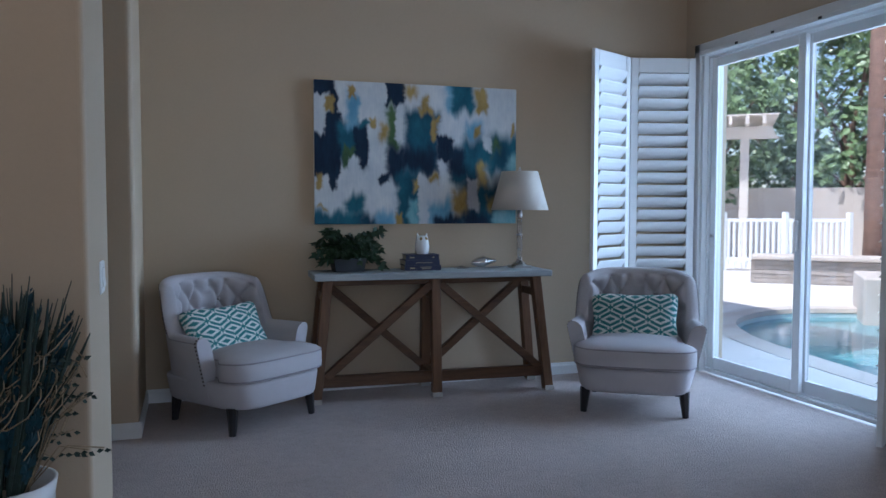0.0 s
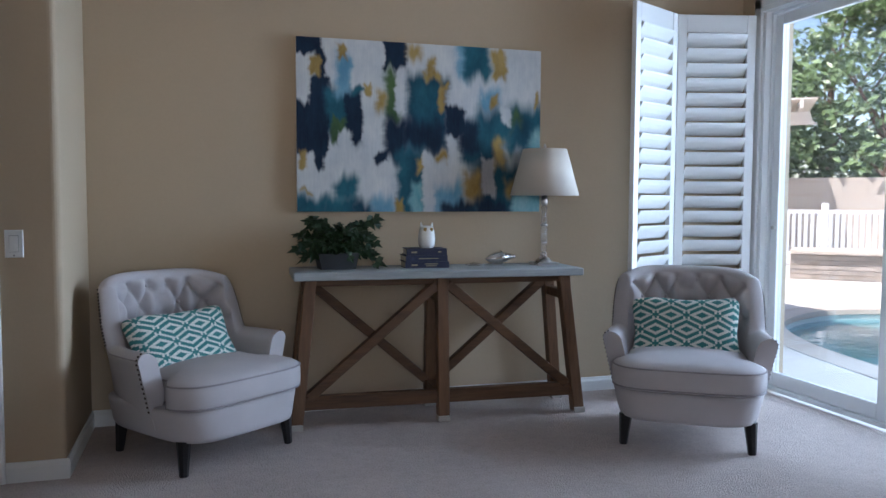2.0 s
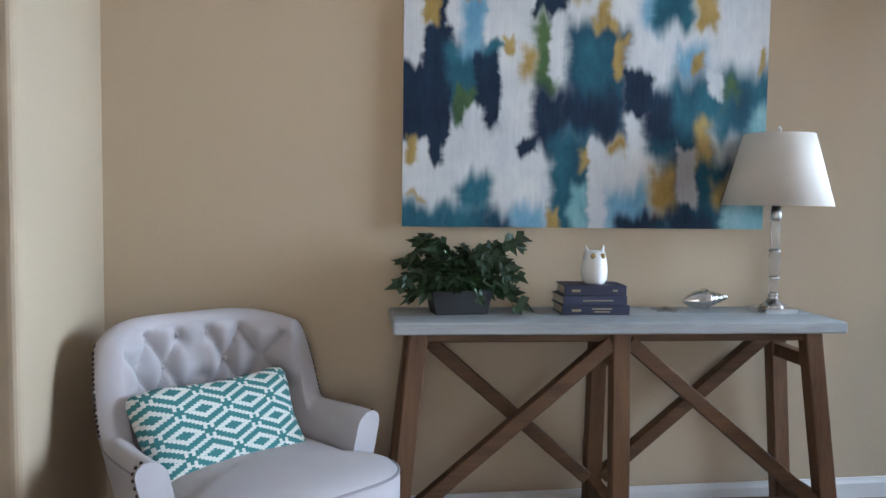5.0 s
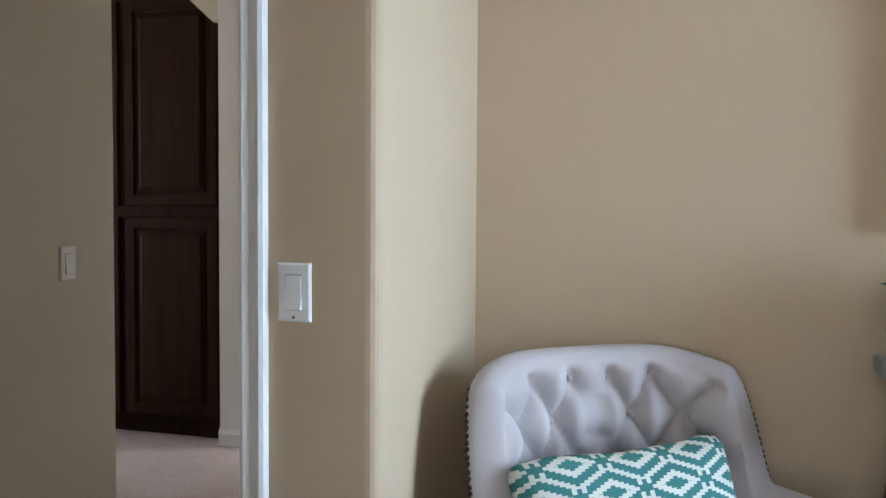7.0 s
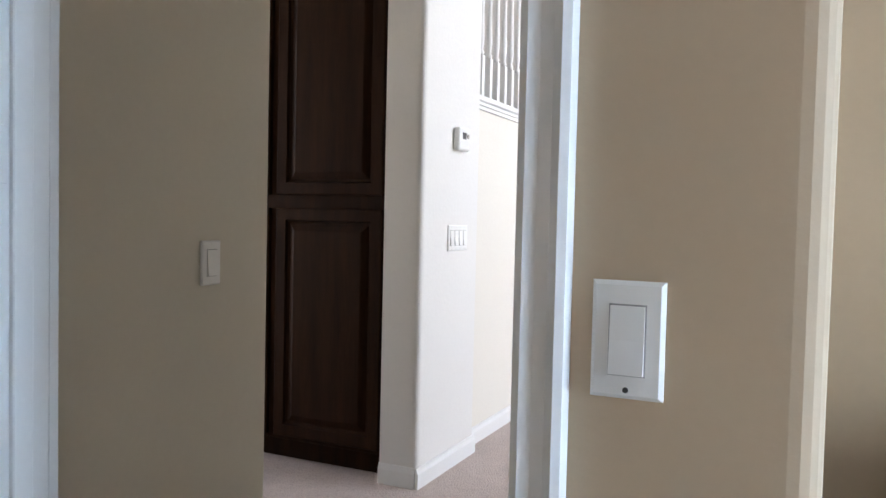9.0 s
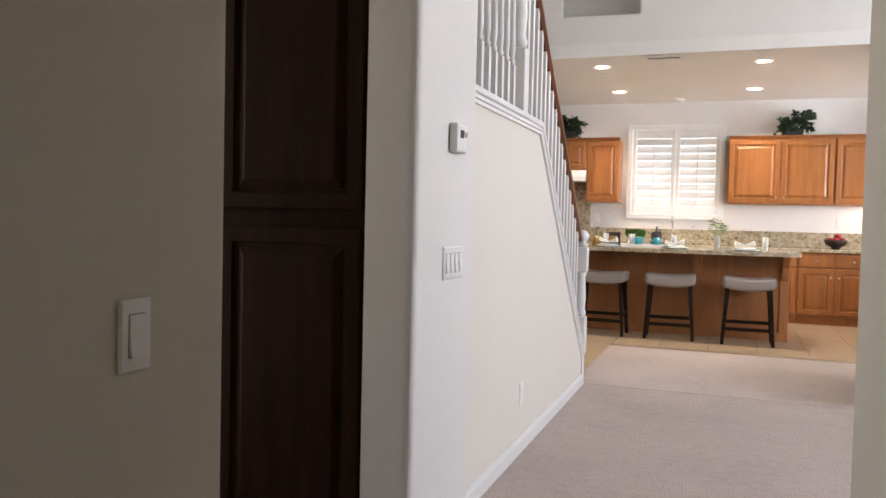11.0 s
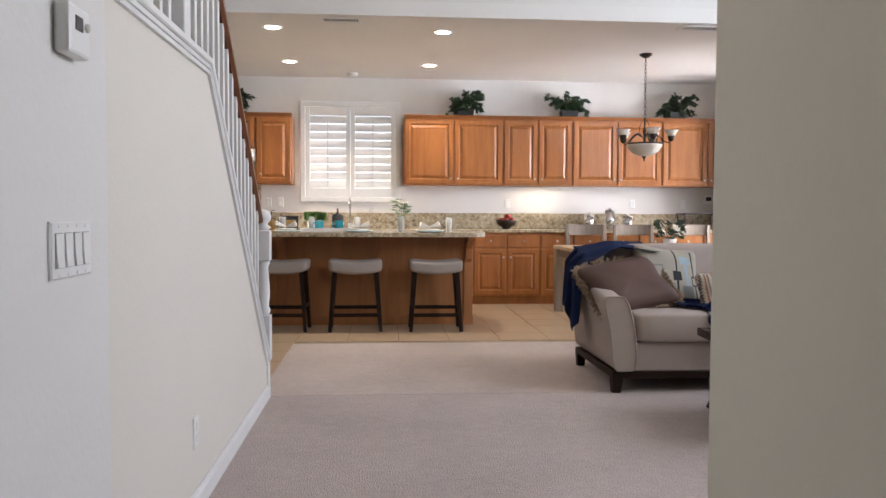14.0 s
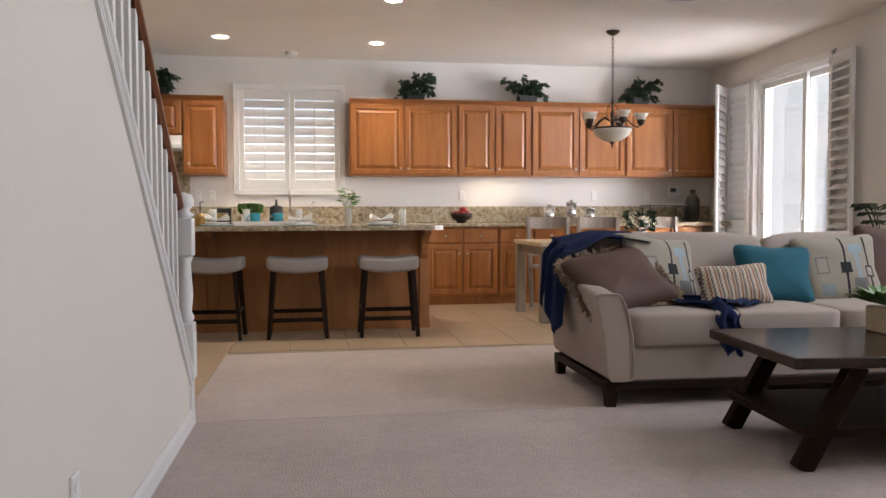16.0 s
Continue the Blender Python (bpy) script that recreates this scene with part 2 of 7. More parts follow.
# ---- large structure ----
HIGH = 5.4
PW = 5.694      # the wall with the painting
setting("floor", prism([(-3.2, -1.6), (4.72, -1.6), (4.72, 5.694), (0.7, 5.694), (0.7, 7.1), (4.78, 7.1), (4.78, 10.45), (-0.76, 10.45), (-0.76, 10.62), (-3.2, 10.62)], -0.1, 0.0), CARPET,
        "beige loop-pile wall-to-wall carpet", "carpet")
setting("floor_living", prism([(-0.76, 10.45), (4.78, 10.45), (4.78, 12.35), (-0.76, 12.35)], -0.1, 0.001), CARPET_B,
        "pale loop-pile carpet between the stair end and the kitchen tiles", "carpet")
kitchen_floor = setting("floor_kitchen", prism([(-3.2, 10.62), (-0.76, 10.62), (-0.76, 12.35), (4.78, 12.35), (4.78, 15.79), (-3.2, 15.79)], -0.1, -0.006), GROUT,
                        "tan square ceramic tiles with thin grout joints", "tile floor")
wp = setting("wall_painting", prism([(0.537, 4.916), (0.801, 4.916), (0.801, PW), (4.95, PW), (4.95, 5.86), (0.801, 5.86), (0.801, 7.16), (0.609, 7.16), (0.609, 5.036), (0.537, 5.036)], 0, HIGH, rounded=(1, 6, 7), radius=0.03), WALL_TAN,
        "tan painted wall with rounded corners behind the console table", "wall")
# the hall and living room side of that wall is painted greige
wp.data.materials.append(WALL_GREY)
for poly in wp.data.polygons:
    if (poly.normal.x < -0.3 and poly.center.y > 5.04) or poly.center.y > 5.85:
        poly.material_index = 1
setting("wall_door_left", box(-3.2, -0.355, 4.916, 5.036, 0, 3.0), WALL_TAN, "tan painted wall beside the hall doorway", "wall")
setting("wall_door_header", box(-0.355, 0.537, 4.916, 5.036, 2.06, 3.0), WALL_TAN, "tan painted wall above the hall doorway", "wall")
setting("wall_stub", prism([(-3.2, 3.139), (0.77, 3.139), (0.77, 3.785), (-3.2, 3.785)], 0, 3.0, rounded=(1, 2)), WALL_TAN, "tan painted wall end with rounded corners", "wall")
setting("wall_entry_west", box(-1.5, -1.38, 3.785, 4.916, 0, 3.0), WALL_TAN, "tan painted wall", "wall")
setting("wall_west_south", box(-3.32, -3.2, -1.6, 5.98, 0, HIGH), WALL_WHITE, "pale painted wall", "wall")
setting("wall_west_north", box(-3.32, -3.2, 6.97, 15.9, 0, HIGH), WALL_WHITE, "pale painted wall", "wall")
# unseen opening in the west wall, added only for the hall fill lamp
setting("wall_west_sill", box(-3.32, -3.2, 5.98, 6.97, 0, 0.3), WALL_WHITE, "pale painted wall below the unseen opening added for the hall fill", "wall")
setting("wall_west_head", box(-3.32, -3.2, 5.98, 6.97, 2.4, HIGH), WALL_WHITE, "pale painted wall above the unseen opening added for the hall fill", "wall")
# unseen slab added outside that opening to block direct sun
setting("hall_sun_block", box(-5.8, -3.32, 4.6, 8.4, 2.6, 2.75), WALL_WHITE, "unseen pale slab added to keep sun out of the hall opening", "roof")
setting("wall_south_west", box(-3.32, -0.4, -1.72, -1.6, 0, 3.0), WALL_TAN, "tan painted wall", "wall")
setting("wall_south_east", box(2.8, 4.95, -1.72, -1.6, 0, 3.0), WALL_TAN, "tan painted wall", "wall")
# unseen opening in the south wall, added for the front fill lamp
setting("wall_south_sill", box(-0.4, 2.8, -1.72, -1.6, 0, 0.5), WALL_TAN, "tan painted wall below a wide unseen opening added for fill light", "wall")
setting("wall_south_head", box(-0.4, 2.8, -1.72, -1.6, 2.6, 3.0), WALL_TAN, "tan painted wall above a wide unseen opening added for fill light", "wall")
# east wall of the sitting room, with the glass door's opening
setting("wall_east_south", box(4.72, 4.95, -1.6, 3.72, 0, 3.0), WALL_TAN, "tan painted wall beside the sliding glass door", "wall")
setting("wall_east_north", box(4.72, 4.95, 5.5, PW, 0, 3.0), WALL_TAN, "narrow tan wall at the corner by the glass door", "wall")
setting("wall_east_header", box(4.72, 4.95, 3.72, 5.5, 2.38, 3.0), WALL_TAN, "tan painted wall above the sliding glass door", "wall")
setting("ceiling_sitting", box(-3.2, 4.95, -1.6, 4.916, 2.98, 3.1), CEIL, "pale ceiling", "ceiling")
setting("ceiling_sitting_niche", box(0.801, 4.95, 4.916, PW, 2.98, 3.1), CEIL, "pale ceiling", "ceiling")
# hall
setting("wall_hall_left", prism([(-3.2, 5.836), (-0.725, 5.836), (-0.725, 5.036), (-0.605, 5.036), (-0.605, 5.956), (-3.2, 5.956)], 0, 2.75, rounded=(4,)), WALL_GREY, "greige hall wall with a rounded corner", "wall")
setting("wall_thermostat", prism([(-0.82, 6.993), (-0.646, 6.993), (-0.646, 7.57), (-0.82, 7.57)], 0, HIGH, rounded=(1,), radius=0.03), WALL_WHITE, "pale wall end with a rounded corner and a thermostat", "wall")
setting("wall_alcove_back", box(-3.2, -0.82, 7.45, 7.57, 0, HIGH), WALL_WHITE, "pale wall behind the tall cabinet", "wall")
alcove = prism([(-3.2, 2.75), (-3.2, 2.35), (-1.12, 2.35), (-0.82, 2.08), (-0.82, 2.75)], 6.993, 7.1, "xz", rounded=(2, 3), radius=0.06)
setting("wall_alcove_header", alcove, WALL_GREY, "greige header with a clipped arch corner over the tall cabinet", "wall")
setting("ceiling_hall", box(-3.2, 0.609, 5.036, 7.12, 2.75, 2.87), CEIL, "pale hall ceiling", "ceiling")
# living room and kitchen
setting("wall_stairwell", box(-2.05, -1.93, 7.57, 10.4, 0, HIGH), WALL_WHITE, "pale stairwell wall", "wall")
setting("wall_east_living", box(4.78, 5.0, 5.86, 7.9, 0, HIGH), WALL_WHITE, "pale painted wall", "wall")
setting("wall_east_living_sill", box(4.78, 5.0, 7.9, 10.9, 0, 1.6), WALL_WHITE, "pale painted wall below the high window", "wall")
setting("wall_east_living_head", box(4.78, 5.0, 7.9, 10.9, 4.2, HIGH), WALL_WHITE, "pale painted wall above the high window", "wall")
setting("wall_east_dining", box(4.78, 5.0, 10.9, 13.42, 0, HIGH), WALL_WHITE, "pale painted wall beside the dining room glass door", "wall")
setting("wall_east_kitchen", box(4.78, 5.0, 14.78, 15.9, 0, HIGH), WALL_WHITE, "pale painted wall beside the glass door", "wall")
setting("wall_east_kitchen_head", box(4.78, 5.0, 13.42, 14.78, 2.52, HIGH), WALL_WHITE, "pale painted wall above the glass door", "wall")
WX0, WX1, WZ0, WZ1 = -1.0, 0.16, 1.30, 2.465
setting("wall_north_left", box(-3.2, WX0, 15.79, 15.95, 0, 2.95), WALL_WHITE, "white kitchen wall", "wall")
setting("wall_north_right", box(WX1, 4.78, 15.79, 15.95, 0, 2.95), WALL_WHITE, "white kitchen wall", "wall")
setting("wall_north_sill", box(WX0, WX1, 15.79, 15.95, 0, WZ0), WALL_WHITE, "white kitchen wall below the window", "wall")
setting("wall_north_head", box(WX0, WX1, 15.79, 15.95, WZ1, 2.95), WALL_WHITE, "white kitchen wall above the window", "wall")
setting("ceiling_kitchen", box(-3.2, 4.78, 12.62, 15.79, 2.82, 2.95), CEIL, "pale flat kitchen ceiling with recessed lights", "ceiling")
# header above the kitchen, with two plant niches
NZ0, NZ1 = 3.22, 4.3
NICHE = "pale wall with two plant niches above the kitchen opening"
setting("wall_kitchen_header", box(-3.2, 4.78, 12.62, 12.74, 2.95, NZ0), WALL_WHITE, NICHE, "wall")
setting("wall_kitchen_header_top", box(-3.2, 4.78, 12.62, 12.74, NZ1, HIGH), WALL_WHITE, NICHE, "wall")
for a, b in ((-3.2, -1.38), (-0.6, 0.93), (1.9, 4.78)):
    setting("wall_kitchen_header_pier", box(a, b, 12.62, 12.74, NZ0, NZ1), WALL_WHITE, NICHE, "wall")
setting("wall_niche_back", box(-3.2, 4.78, 13.0, 13.1, 2.95, HIGH), WALL_WHITE, "pale wall at the back of the plant niches", "wall")
setting("wall_niche_shelf", box(-3.2, 4.78, 12.74, 13.0, 3.12, NZ0), WALL_WHITE, "pale ledge in the plant niches", "wall")
# unseen wall added to stop sky light leaking in over the hall ceiling
setting("wall_over_hall", box(-3.2, 0.609, 7.0, 7.12, 2.87, HIGH), WALL_WHITE, "unseen pale wall added above the hall to keep sky light out", "wall")
setting("ceiling_living", box(-3.32, 5.0, 5.86, 13.1, HIGH, HIGH + 0.12), CEIL, "high pale living room ceiling", "ceiling")

# ---- materials of things ----
MAPLE = wood("honey_maple", (0.255, 0.088, 0.021), (0.40, 0.155, 0.042), "Z", 0.32)
MAPLE_X = wood("honey_maple_rail", (0.18, 0.06, 0.016), (0.29, 0.105, 0.03), "X", 0.35)
ISLAND_WOOD = wood("island_maple", (0.33, 0.13, 0.042), (0.45, 0.19, 0.066), "Z", 0.45)
CHERRY = wood("dark_cherry", (0.013, 0.005, 0.0018), (0.032, 0.0125, 0.0045), "Z", 0.6, spec=0.08)
RAIL_WOOD = wood("brown_handrail", (0.10, 0.03, 0.012), (0.19, 0.065, 0.025), "Y", 0.3)
ESPRESSO = wood("espresso_wood", (0.010, 0.0055, 0.0035), (0.024, 0.012, 0.007), "X", 0.5, spec=0.08)
ESPRESSO_TOP = wood("polished_espresso_top", (0.014, 0.007, 0.004), (0.034, 0.016, 0.008), "X", 0.2, spec=0.4)
DARK_LEG = surf("dark_stained_leg", (0.020, 0.010, 0.006), 0.5, 0.2, 6, spec=0.12)
GREYWASH = wood("greywashed_wood", (0.16, 0.125, 0.095), (0.27, 0.22, 0.175), "Z", 0.5)
PINE_TOP = wood("washed_table_top", (0.42, 0.32, 0.2), (0.6, 0.48, 0.33), "X", 0.45)
NICKEL = surf("brushed_nickel", (0.55, 0.53, 0.5), 0.3, 0.05, 20, metal=1.0)
STEEL = surf("stainless_steel", (0.62, 0.61, 0.6), 0.28, 0.05, 10, metal=1.0)
BRONZE = surf("oil_rubbed_bronze", (0.035, 0.024, 0.018), 0.4, 0.2, 20, metal=0.6)
PLASTIC = surf("white_plastic", (0.80, 0.80, 0.78), 0.35, 0.01, 4, 60, 0.0)
DARKP = surf("dark_plastic", (0.03, 0.03, 0.035), 0.35, 0.05, 4, 60, 0.0)
SEAT_GREY = surf("grey_seat_linen", (0.33, 0.285, 0.255), 0.9, 0.1, 6, 350, 0.4, 0.002)
LEAF = surf("ivy_leaf", (0.016, 0.042, 0.014), 0.5, 0.5, 30, 200, 0.1)
LEAF_B = surf("bright_leaf", (0.09, 0.19, 0.04), 0.5, 0.35, 30, 200, 0.1)
POT_DARK = surf("dark_planter", (0.018, 0.020, 0.023), 0.55, 0.2, 12)
PORCELAIN = surf("white_porcelain", (0.82, 0.82, 0.80), 0.2, 0.02, 8, 60, 0.0)
TEAL_CERAMIC = surf("teal_ceramic", (0.02, 0.24, 0.30), 0.25, 0.06, 8, 60, 0.0)
PLATE_BLUE = surf("pale_blue_china", (0.55, 0.66, 0.70), 0.25, 0.05, 8, 60, 0.0)
LINEN = surf("white_linen", (0.80, 0.78, 0.74), 0.9, 0.04, 20, 300, 0.3)
APPLE = surf("red_apple_skin", (0.30, 0.02, 0.018), 0.3, 0.4, 14)
BRASS = surf("aged_brass", (0.42, 0.29, 0.12), 0.35, 0.15, 14, metal=1.0)
OLIVE_GLAZE = surf("olive_glaze", (0.05, 0.045, 0.028), 0.35, 0.3, 10)
PETAL = surf("cream_petal", (0.80, 0.76, 0.62), 0.7, 0.08, 20)
m_, nt_, b_ = nodes_of("speckled_granite", 0.18)
v_ = coords(nt_)
vo_ = nt_.nodes.new("ShaderNodeTexVoronoi")
vo_.inputs["Scale"].default_value = 70
nt_.links.new(v_, vo_.inputs["Vector"])
g1_ = ramp(nt_, noise_tex(nt_, v_, 24, 5, 0.7), ((0.30, (0.12, 0.08, 0.05)), (0.48, (0.42, 0.34, 0.22)), (0.66, (0.58, 0.52, 0.40))))
nt_.links.new(mix(nt_, ramp(nt_, vo_.outputs["Distance"], ((0.12, (0.75, 0.75, 0.75)), (0.3, (0.0, 0.0, 0.0)))), g1_, (0.16, 0.13, 0.11)), b_.inputs["Base Color"])
GRANITE = m_
FROST, fn_, fb_ = nodes_of("frosted_lamp_glass", 0.35)
fb_.inputs["Base Color"].default_value = (0.85, 0.80, 0.70, 1)
fb_.inputs["Transmission Weight"].default_value = 0.35
BULB, bn_, bb_ = nodes_of("glowing_lamp_lens", 0.5)
bb_.inputs["Emission Color"].default_value, bb_.inputs["Emission Strength"].default_value = (1.0, 0.86, 0.66, 1), 14.0


def rings(w, h, prof):
    """A framed panel in x and z, its face towards -y; prof: (inset, how far proud)."""
    bm = bmesh.new()
    rows = []
    for i, d in prof:
        rows.append([bm.verts.new(p) for p in ((i, -d, i), (w - i, -d, i), (w - i, -d, h - i), (i, -d, h - i))])
    for p, q in zip(rows, rows[1:]):
        for k in range(4):
            bm.faces.new((p[k], p[(k + 1) % 4], q[(k + 1) % 4], q[k]))
    bm.faces.new(rows[-1])
    bm.faces.new(rows[0][::-1])
    return bm


DOOR_PROF = ((0, 0), (0, 0.017), (0.004, 0.021), (0.052, 0.021), (0.057, 0.008), (0.068, 0.006), (0.094, 0.019), (0.100, 0.021))
DRAWER_PROF = ((0, 0), (0, 0.015), (0.006, 0.021))


def knob_mesh():
    return lathe([(0.004, 0.0), (0.005, 0.012), (0.013, 0.018), (0.014, 0.024), (0.006, 0.029)], 10)


KNOB = bpy.data.meshes.new("knob")
kb = knob_mesh()
kb.to_mesh(KNOB), kb.free()
KNOB.materials.append(NICKEL)


def put_knob(door, x, z, d=0.021):
    o = new("knob", KNOB)
    o.parent = door
    o.matrix_basis = pose(x, -d, z, 90, 0, 0)


def cabinet(name, label, x0, x1, yf, yb, z0, z1, fronts, mat, group, toe=0.0, crown=False, knobs=True):
    """fronts: (kind, x, z, w, h, knob x, knob z) from the unit's lower left corner."""
    t = thing(name, pose(x0, yf, z0), label, "cabinet", group)
    w, h, d = x1 - x0, z1 - z0, yb - yf
    part("body", box(0.001, w - 0.001, 0, d - 0.003, toe, h, 0.002), mat, t)
    if toe:
        part("toe_kick", box(0.001, w - 0.001, 0.06, d - 0.003, 0, toe), mat, t)
    for kind, x, z, fw, fh, kx, kz in fronts:
        f = part(kind, rings(fw, fh, DOOR_PROF if kind == "door" else DRAWER_PROF), mat, t, at=pose(x, 0, z))
        if knobs:
            put_knob(f, kx, kz)
    if crown:
        cb = prism([(0.0, h), (-0.012, h), (-0.03, h + 0.03), (-0.035, h + 0.04), (0.02, h + 0.04), (0.02, h)], 0, w, "yz")
        part("crown_moulding", cb, MAPLE_X, t)
    return t


# ---- hall ----
GAP = surf("grey_gap", (0.30, 0.30, 0.30), 0.6, 0.05, 5)


def plate(name, m, gangs, label, group="", old=False):
    """A wall plate lying in x and z, its face towards -y."""
    w = 0.070 + 0.0455 * (gangs - 1)
    t = thing(name, m, label, "light switch", group)
    part("cover_plate", rings(w, 0.114, ((0, 0), (0, 0.003), (0.004, 0.0065))), PLASTIC, t, at=pose(-w / 2, 0, -0.057))
    for g in range(gangs):
        gx = (g - (gangs - 1) / 2) * 0.0455
        part("rocker", prism([(-0.006, -0.033), (-0.0125, -0.033), (-0.0095, 0.0), (-0.0085, 0.033), (-0.006, 0.033)], gx - 0.0165, gx + 0.0165, "yz"), PLASTIC, t)
        part("rocker_gap", rings(0.036, 0.0695, ((0, 0), (0, 0.0068))), GAP, t, at=pose(gx - 0.018, 0, -0.0347))
        for sz in (-0.048, 0.048):
            s = rod(bmesh.new(), (gx, -0.0064, sz), (gx, -0.0075, sz), 0.003, seg=8)
            part("screw", s, DARKP if (old and sz < 0) else PLASTIC, t)
    return t


plate("light_switch", pose(0.627, 4.9155, 1.0), 1, "single white rocker light switch on the tan wall", old=True)
plate("light_switch", pose(-0.6045, 5.715, 0.985, 0, 0, 90), 1, "single off-white rocker switch on the greige hall wall")
plate("light_switch", pose(0.7705, 3.515, 0.98, 0, 0, 90), 2, "double white switch plate on the tan wall end")
plate("light_switch", pose(-0.6455, 7.345, 1.025, 0, 0, 90), 4, "four-gang white rocker switch plate below the thermostat")
th = thing("thermostat", pose(-0.6455, 7.335, 1.46, 0, 0, 90), "white wall thermostat with a small grey display", "thermostat")
part("housing", box(-0.055, 0.055, -0.032, 0, -0.05, 0.05, 0.008, 2), PLASTIC, th)
part("display", box(-0.025, 0.012, -0.0335, -0.03, 0.0, 0.028), DARKP, th)
part("dial", rod(bmesh.new(), (0.033, -0.031, 0.014), (0.033, -0.037, 0.014), 0.009), NICKEL, th)
ol = thing("wall_outlet", pose(-0.6955, 8.60, 0.30, 0, 0, 90), "white wall outlet low on the stair wall", "outlet")
part("cover_plate", rings(0.07, 0.114, ((0, 0), (0, 0.003), (0.004, 0.0065))), PLASTIC, ol, at=pose(-0.035, 0, -0.057))
for z in (-0.02, 0.02):
    part("socket", rod(bmesh.new(), (0, -0.006, z), (0, -0.008, z), 0.014), PLASTIC, ol)

# doorway with jambs and casings
dw = tagged(new("door_frame"), "white painted door frame with moulded casing at the hall doorway", "door frame", "", "structure")
CAS_PROF = [(0.0, 0.0), (0.0, -0.017), (0.008, -0.019), (0.02, -0.014), (0.034, -0.015), (0.044, -0.021), (0.053, -0.018), (0.055, 0.0)]
for x, s in ((0.515, 1), (-0.335, -1)):
    part("casing", prism([(x + s * u, 4.915 + v) for u, v in CAS_PROF], 0, 2.11), WHITE, dw)
    part("jamb", box(min(x, x + s * 0.02), max(x, x + s * 0.02), 4.914, 5.038, 0, 2.06, 0.002), WHITE, dw)
    part("door_stop", box(min(x, x - s * 0.012), max(x, x - s * 0.012), 4.965, 5.0, 0, 2.05, 0.002), WHITE, dw)
    part("casing", prism([(x + s * u, 5.037 - v) for u, v in CAS_PROF], 0, 2.11), WHITE, dw)
part("casing", box(-0.39, 0.567, 4.898, 4.915, 2.06, 2.115, 0.004), WHITE, dw)
part("jamb", box(-0.335, 0.515, 4.914, 5.038, 2.04, 2.06), WHITE, dw)
sp = grid_mesh(8, 2, lambda u, v: (0.513 - 0.006 * math.sin(u * math.pi), 4.925 + 0.018 * v, 0.825 + 0.07 * u))
part("strike_plate", sp, NICKEL, dw, "worn metal strike plate")
for z in (0.35, 1.15, 1.75):
    part("hinge", box(-0.336, -0.332, 4.93, 4.962, z, z + 0.09, 0.001), WHITE, dw)

# tall dark cabinet in the alcove
CX0, CX1 = -1.982, -0.822
fr = []
for n in range(2):
    w = (CX1 - CX0) / 2
    fr += [("door", n * w + 0.02, 0.12, w - 0.04, 1.02, w - 0.07, 0.9), ("door", n * w + 0.02, 1.20, w - 0.04, 1.05, w - 0.07, 0.1)]
cabinet("tall_cabinet", "tall dark cherry-stained cabinet with raised panel doors", CX0, CX1, 7.03, 7.44, 0, 2.33, fr, CHERRY, "", toe=0.1, knobs=False)

# baseboards
def baseboard(name, a, b, side, h=0.085):
    """A moulded board along a wall from a to b; side: the way into the room."""
    a, b, s = Vector((*a, 0)), Vector((*b, 0)), Vector((*side, 0))
    bm = bmesh.new()
    prof = [(0, 0), (0.013, 0), (0.013, h * 0.72), (0.008, h * 0.86), (0.006, h), (0, h)]
    ra = [bm.verts.new(a + s * p + Vector((0, 0, q))) for p, q in prof]
    rb = [bm.verts.new(b + s * p + Vector((0, 0, q))) for p, q in prof]
    for i in range(len(prof)):
        j = (i + 1) % len(prof)
        bm.faces.new((ra[i], ra[j], rb[j], rb[i]))
    bm.faces.new(ra), bm.faces.new(rb[::-1])
    setting(name, bm, WHITE, "white moulded baseboard along the wall", "baseboard")


for k, (a, b, s) in enumerate((((0.803, PW - 0.001), (4.72, PW - 0.001), (0, -1)), ((0.802, 4.93), (0.802, PW), (1, 0)), ((0.572, 4.915), (0.815, 4.915), (0, -1)),
                               ((-0.604, 5.06), (-0.604, 5.94), (1, 0)), ((-0.82, 6.992), (-0.65, 6.992), (0, -1)), ((-0.645, 6.98), (-0.645, 7.583), (1, 0)), ((-0.695, 7.57), (-0.695, 10.44), (1, 0)),
                               ((0.771, 3.15), (0.771, 3.77), (1, 0)), ((-3.2, 3.138), (0.77, 3.138), (0, -1)), ((0.608, 5.04), (0.608, 7.15), (-1, 0)), ((4.719, 3.7), (4.719, -1.6), (-1, 0)), ((4.779, 13.4), (4.779, 7.2), (-1, 0)))):
    baseboard("baseboard", a, b, s)

# ---- stairs ----
KNEE = [(7.57, 0.0), (10.44, 0.0), (10.44, 0.18), (10.41, 0.21), (8.87, 1.68), (7.57, 1.68)]
setting("wall_stair_knee", prism(KNEE, -0.81, -0.696, "yz"), WALL_CREAM, "pale knee wall below the stair rail", "wall")
SL = (1.68 - 0.21) / (8.87 - 10.41)


def cap_z(y):
    return 1.68 if y < 8.87 else 1.68 + (y - 8.87) * SL


def rail_z(y):
    return 1.03 - 0.88 * (y - 10.38)


cap = bmesh.new()
for p, q in (((7.57, 1.695), (8.875, 1.695)), ((8.87, 1.698), (10.415, 0.225))):
    beam(cap, (-0.751, p[0], p[1]), (-0.751, q[0], q[1]), 0.15, 0.03, bev=0.006)
tr = setting("trim_stair_cap", cap, WHITE, "white moulded cap on the stair knee wall", "trim")
tm = bmesh.new()
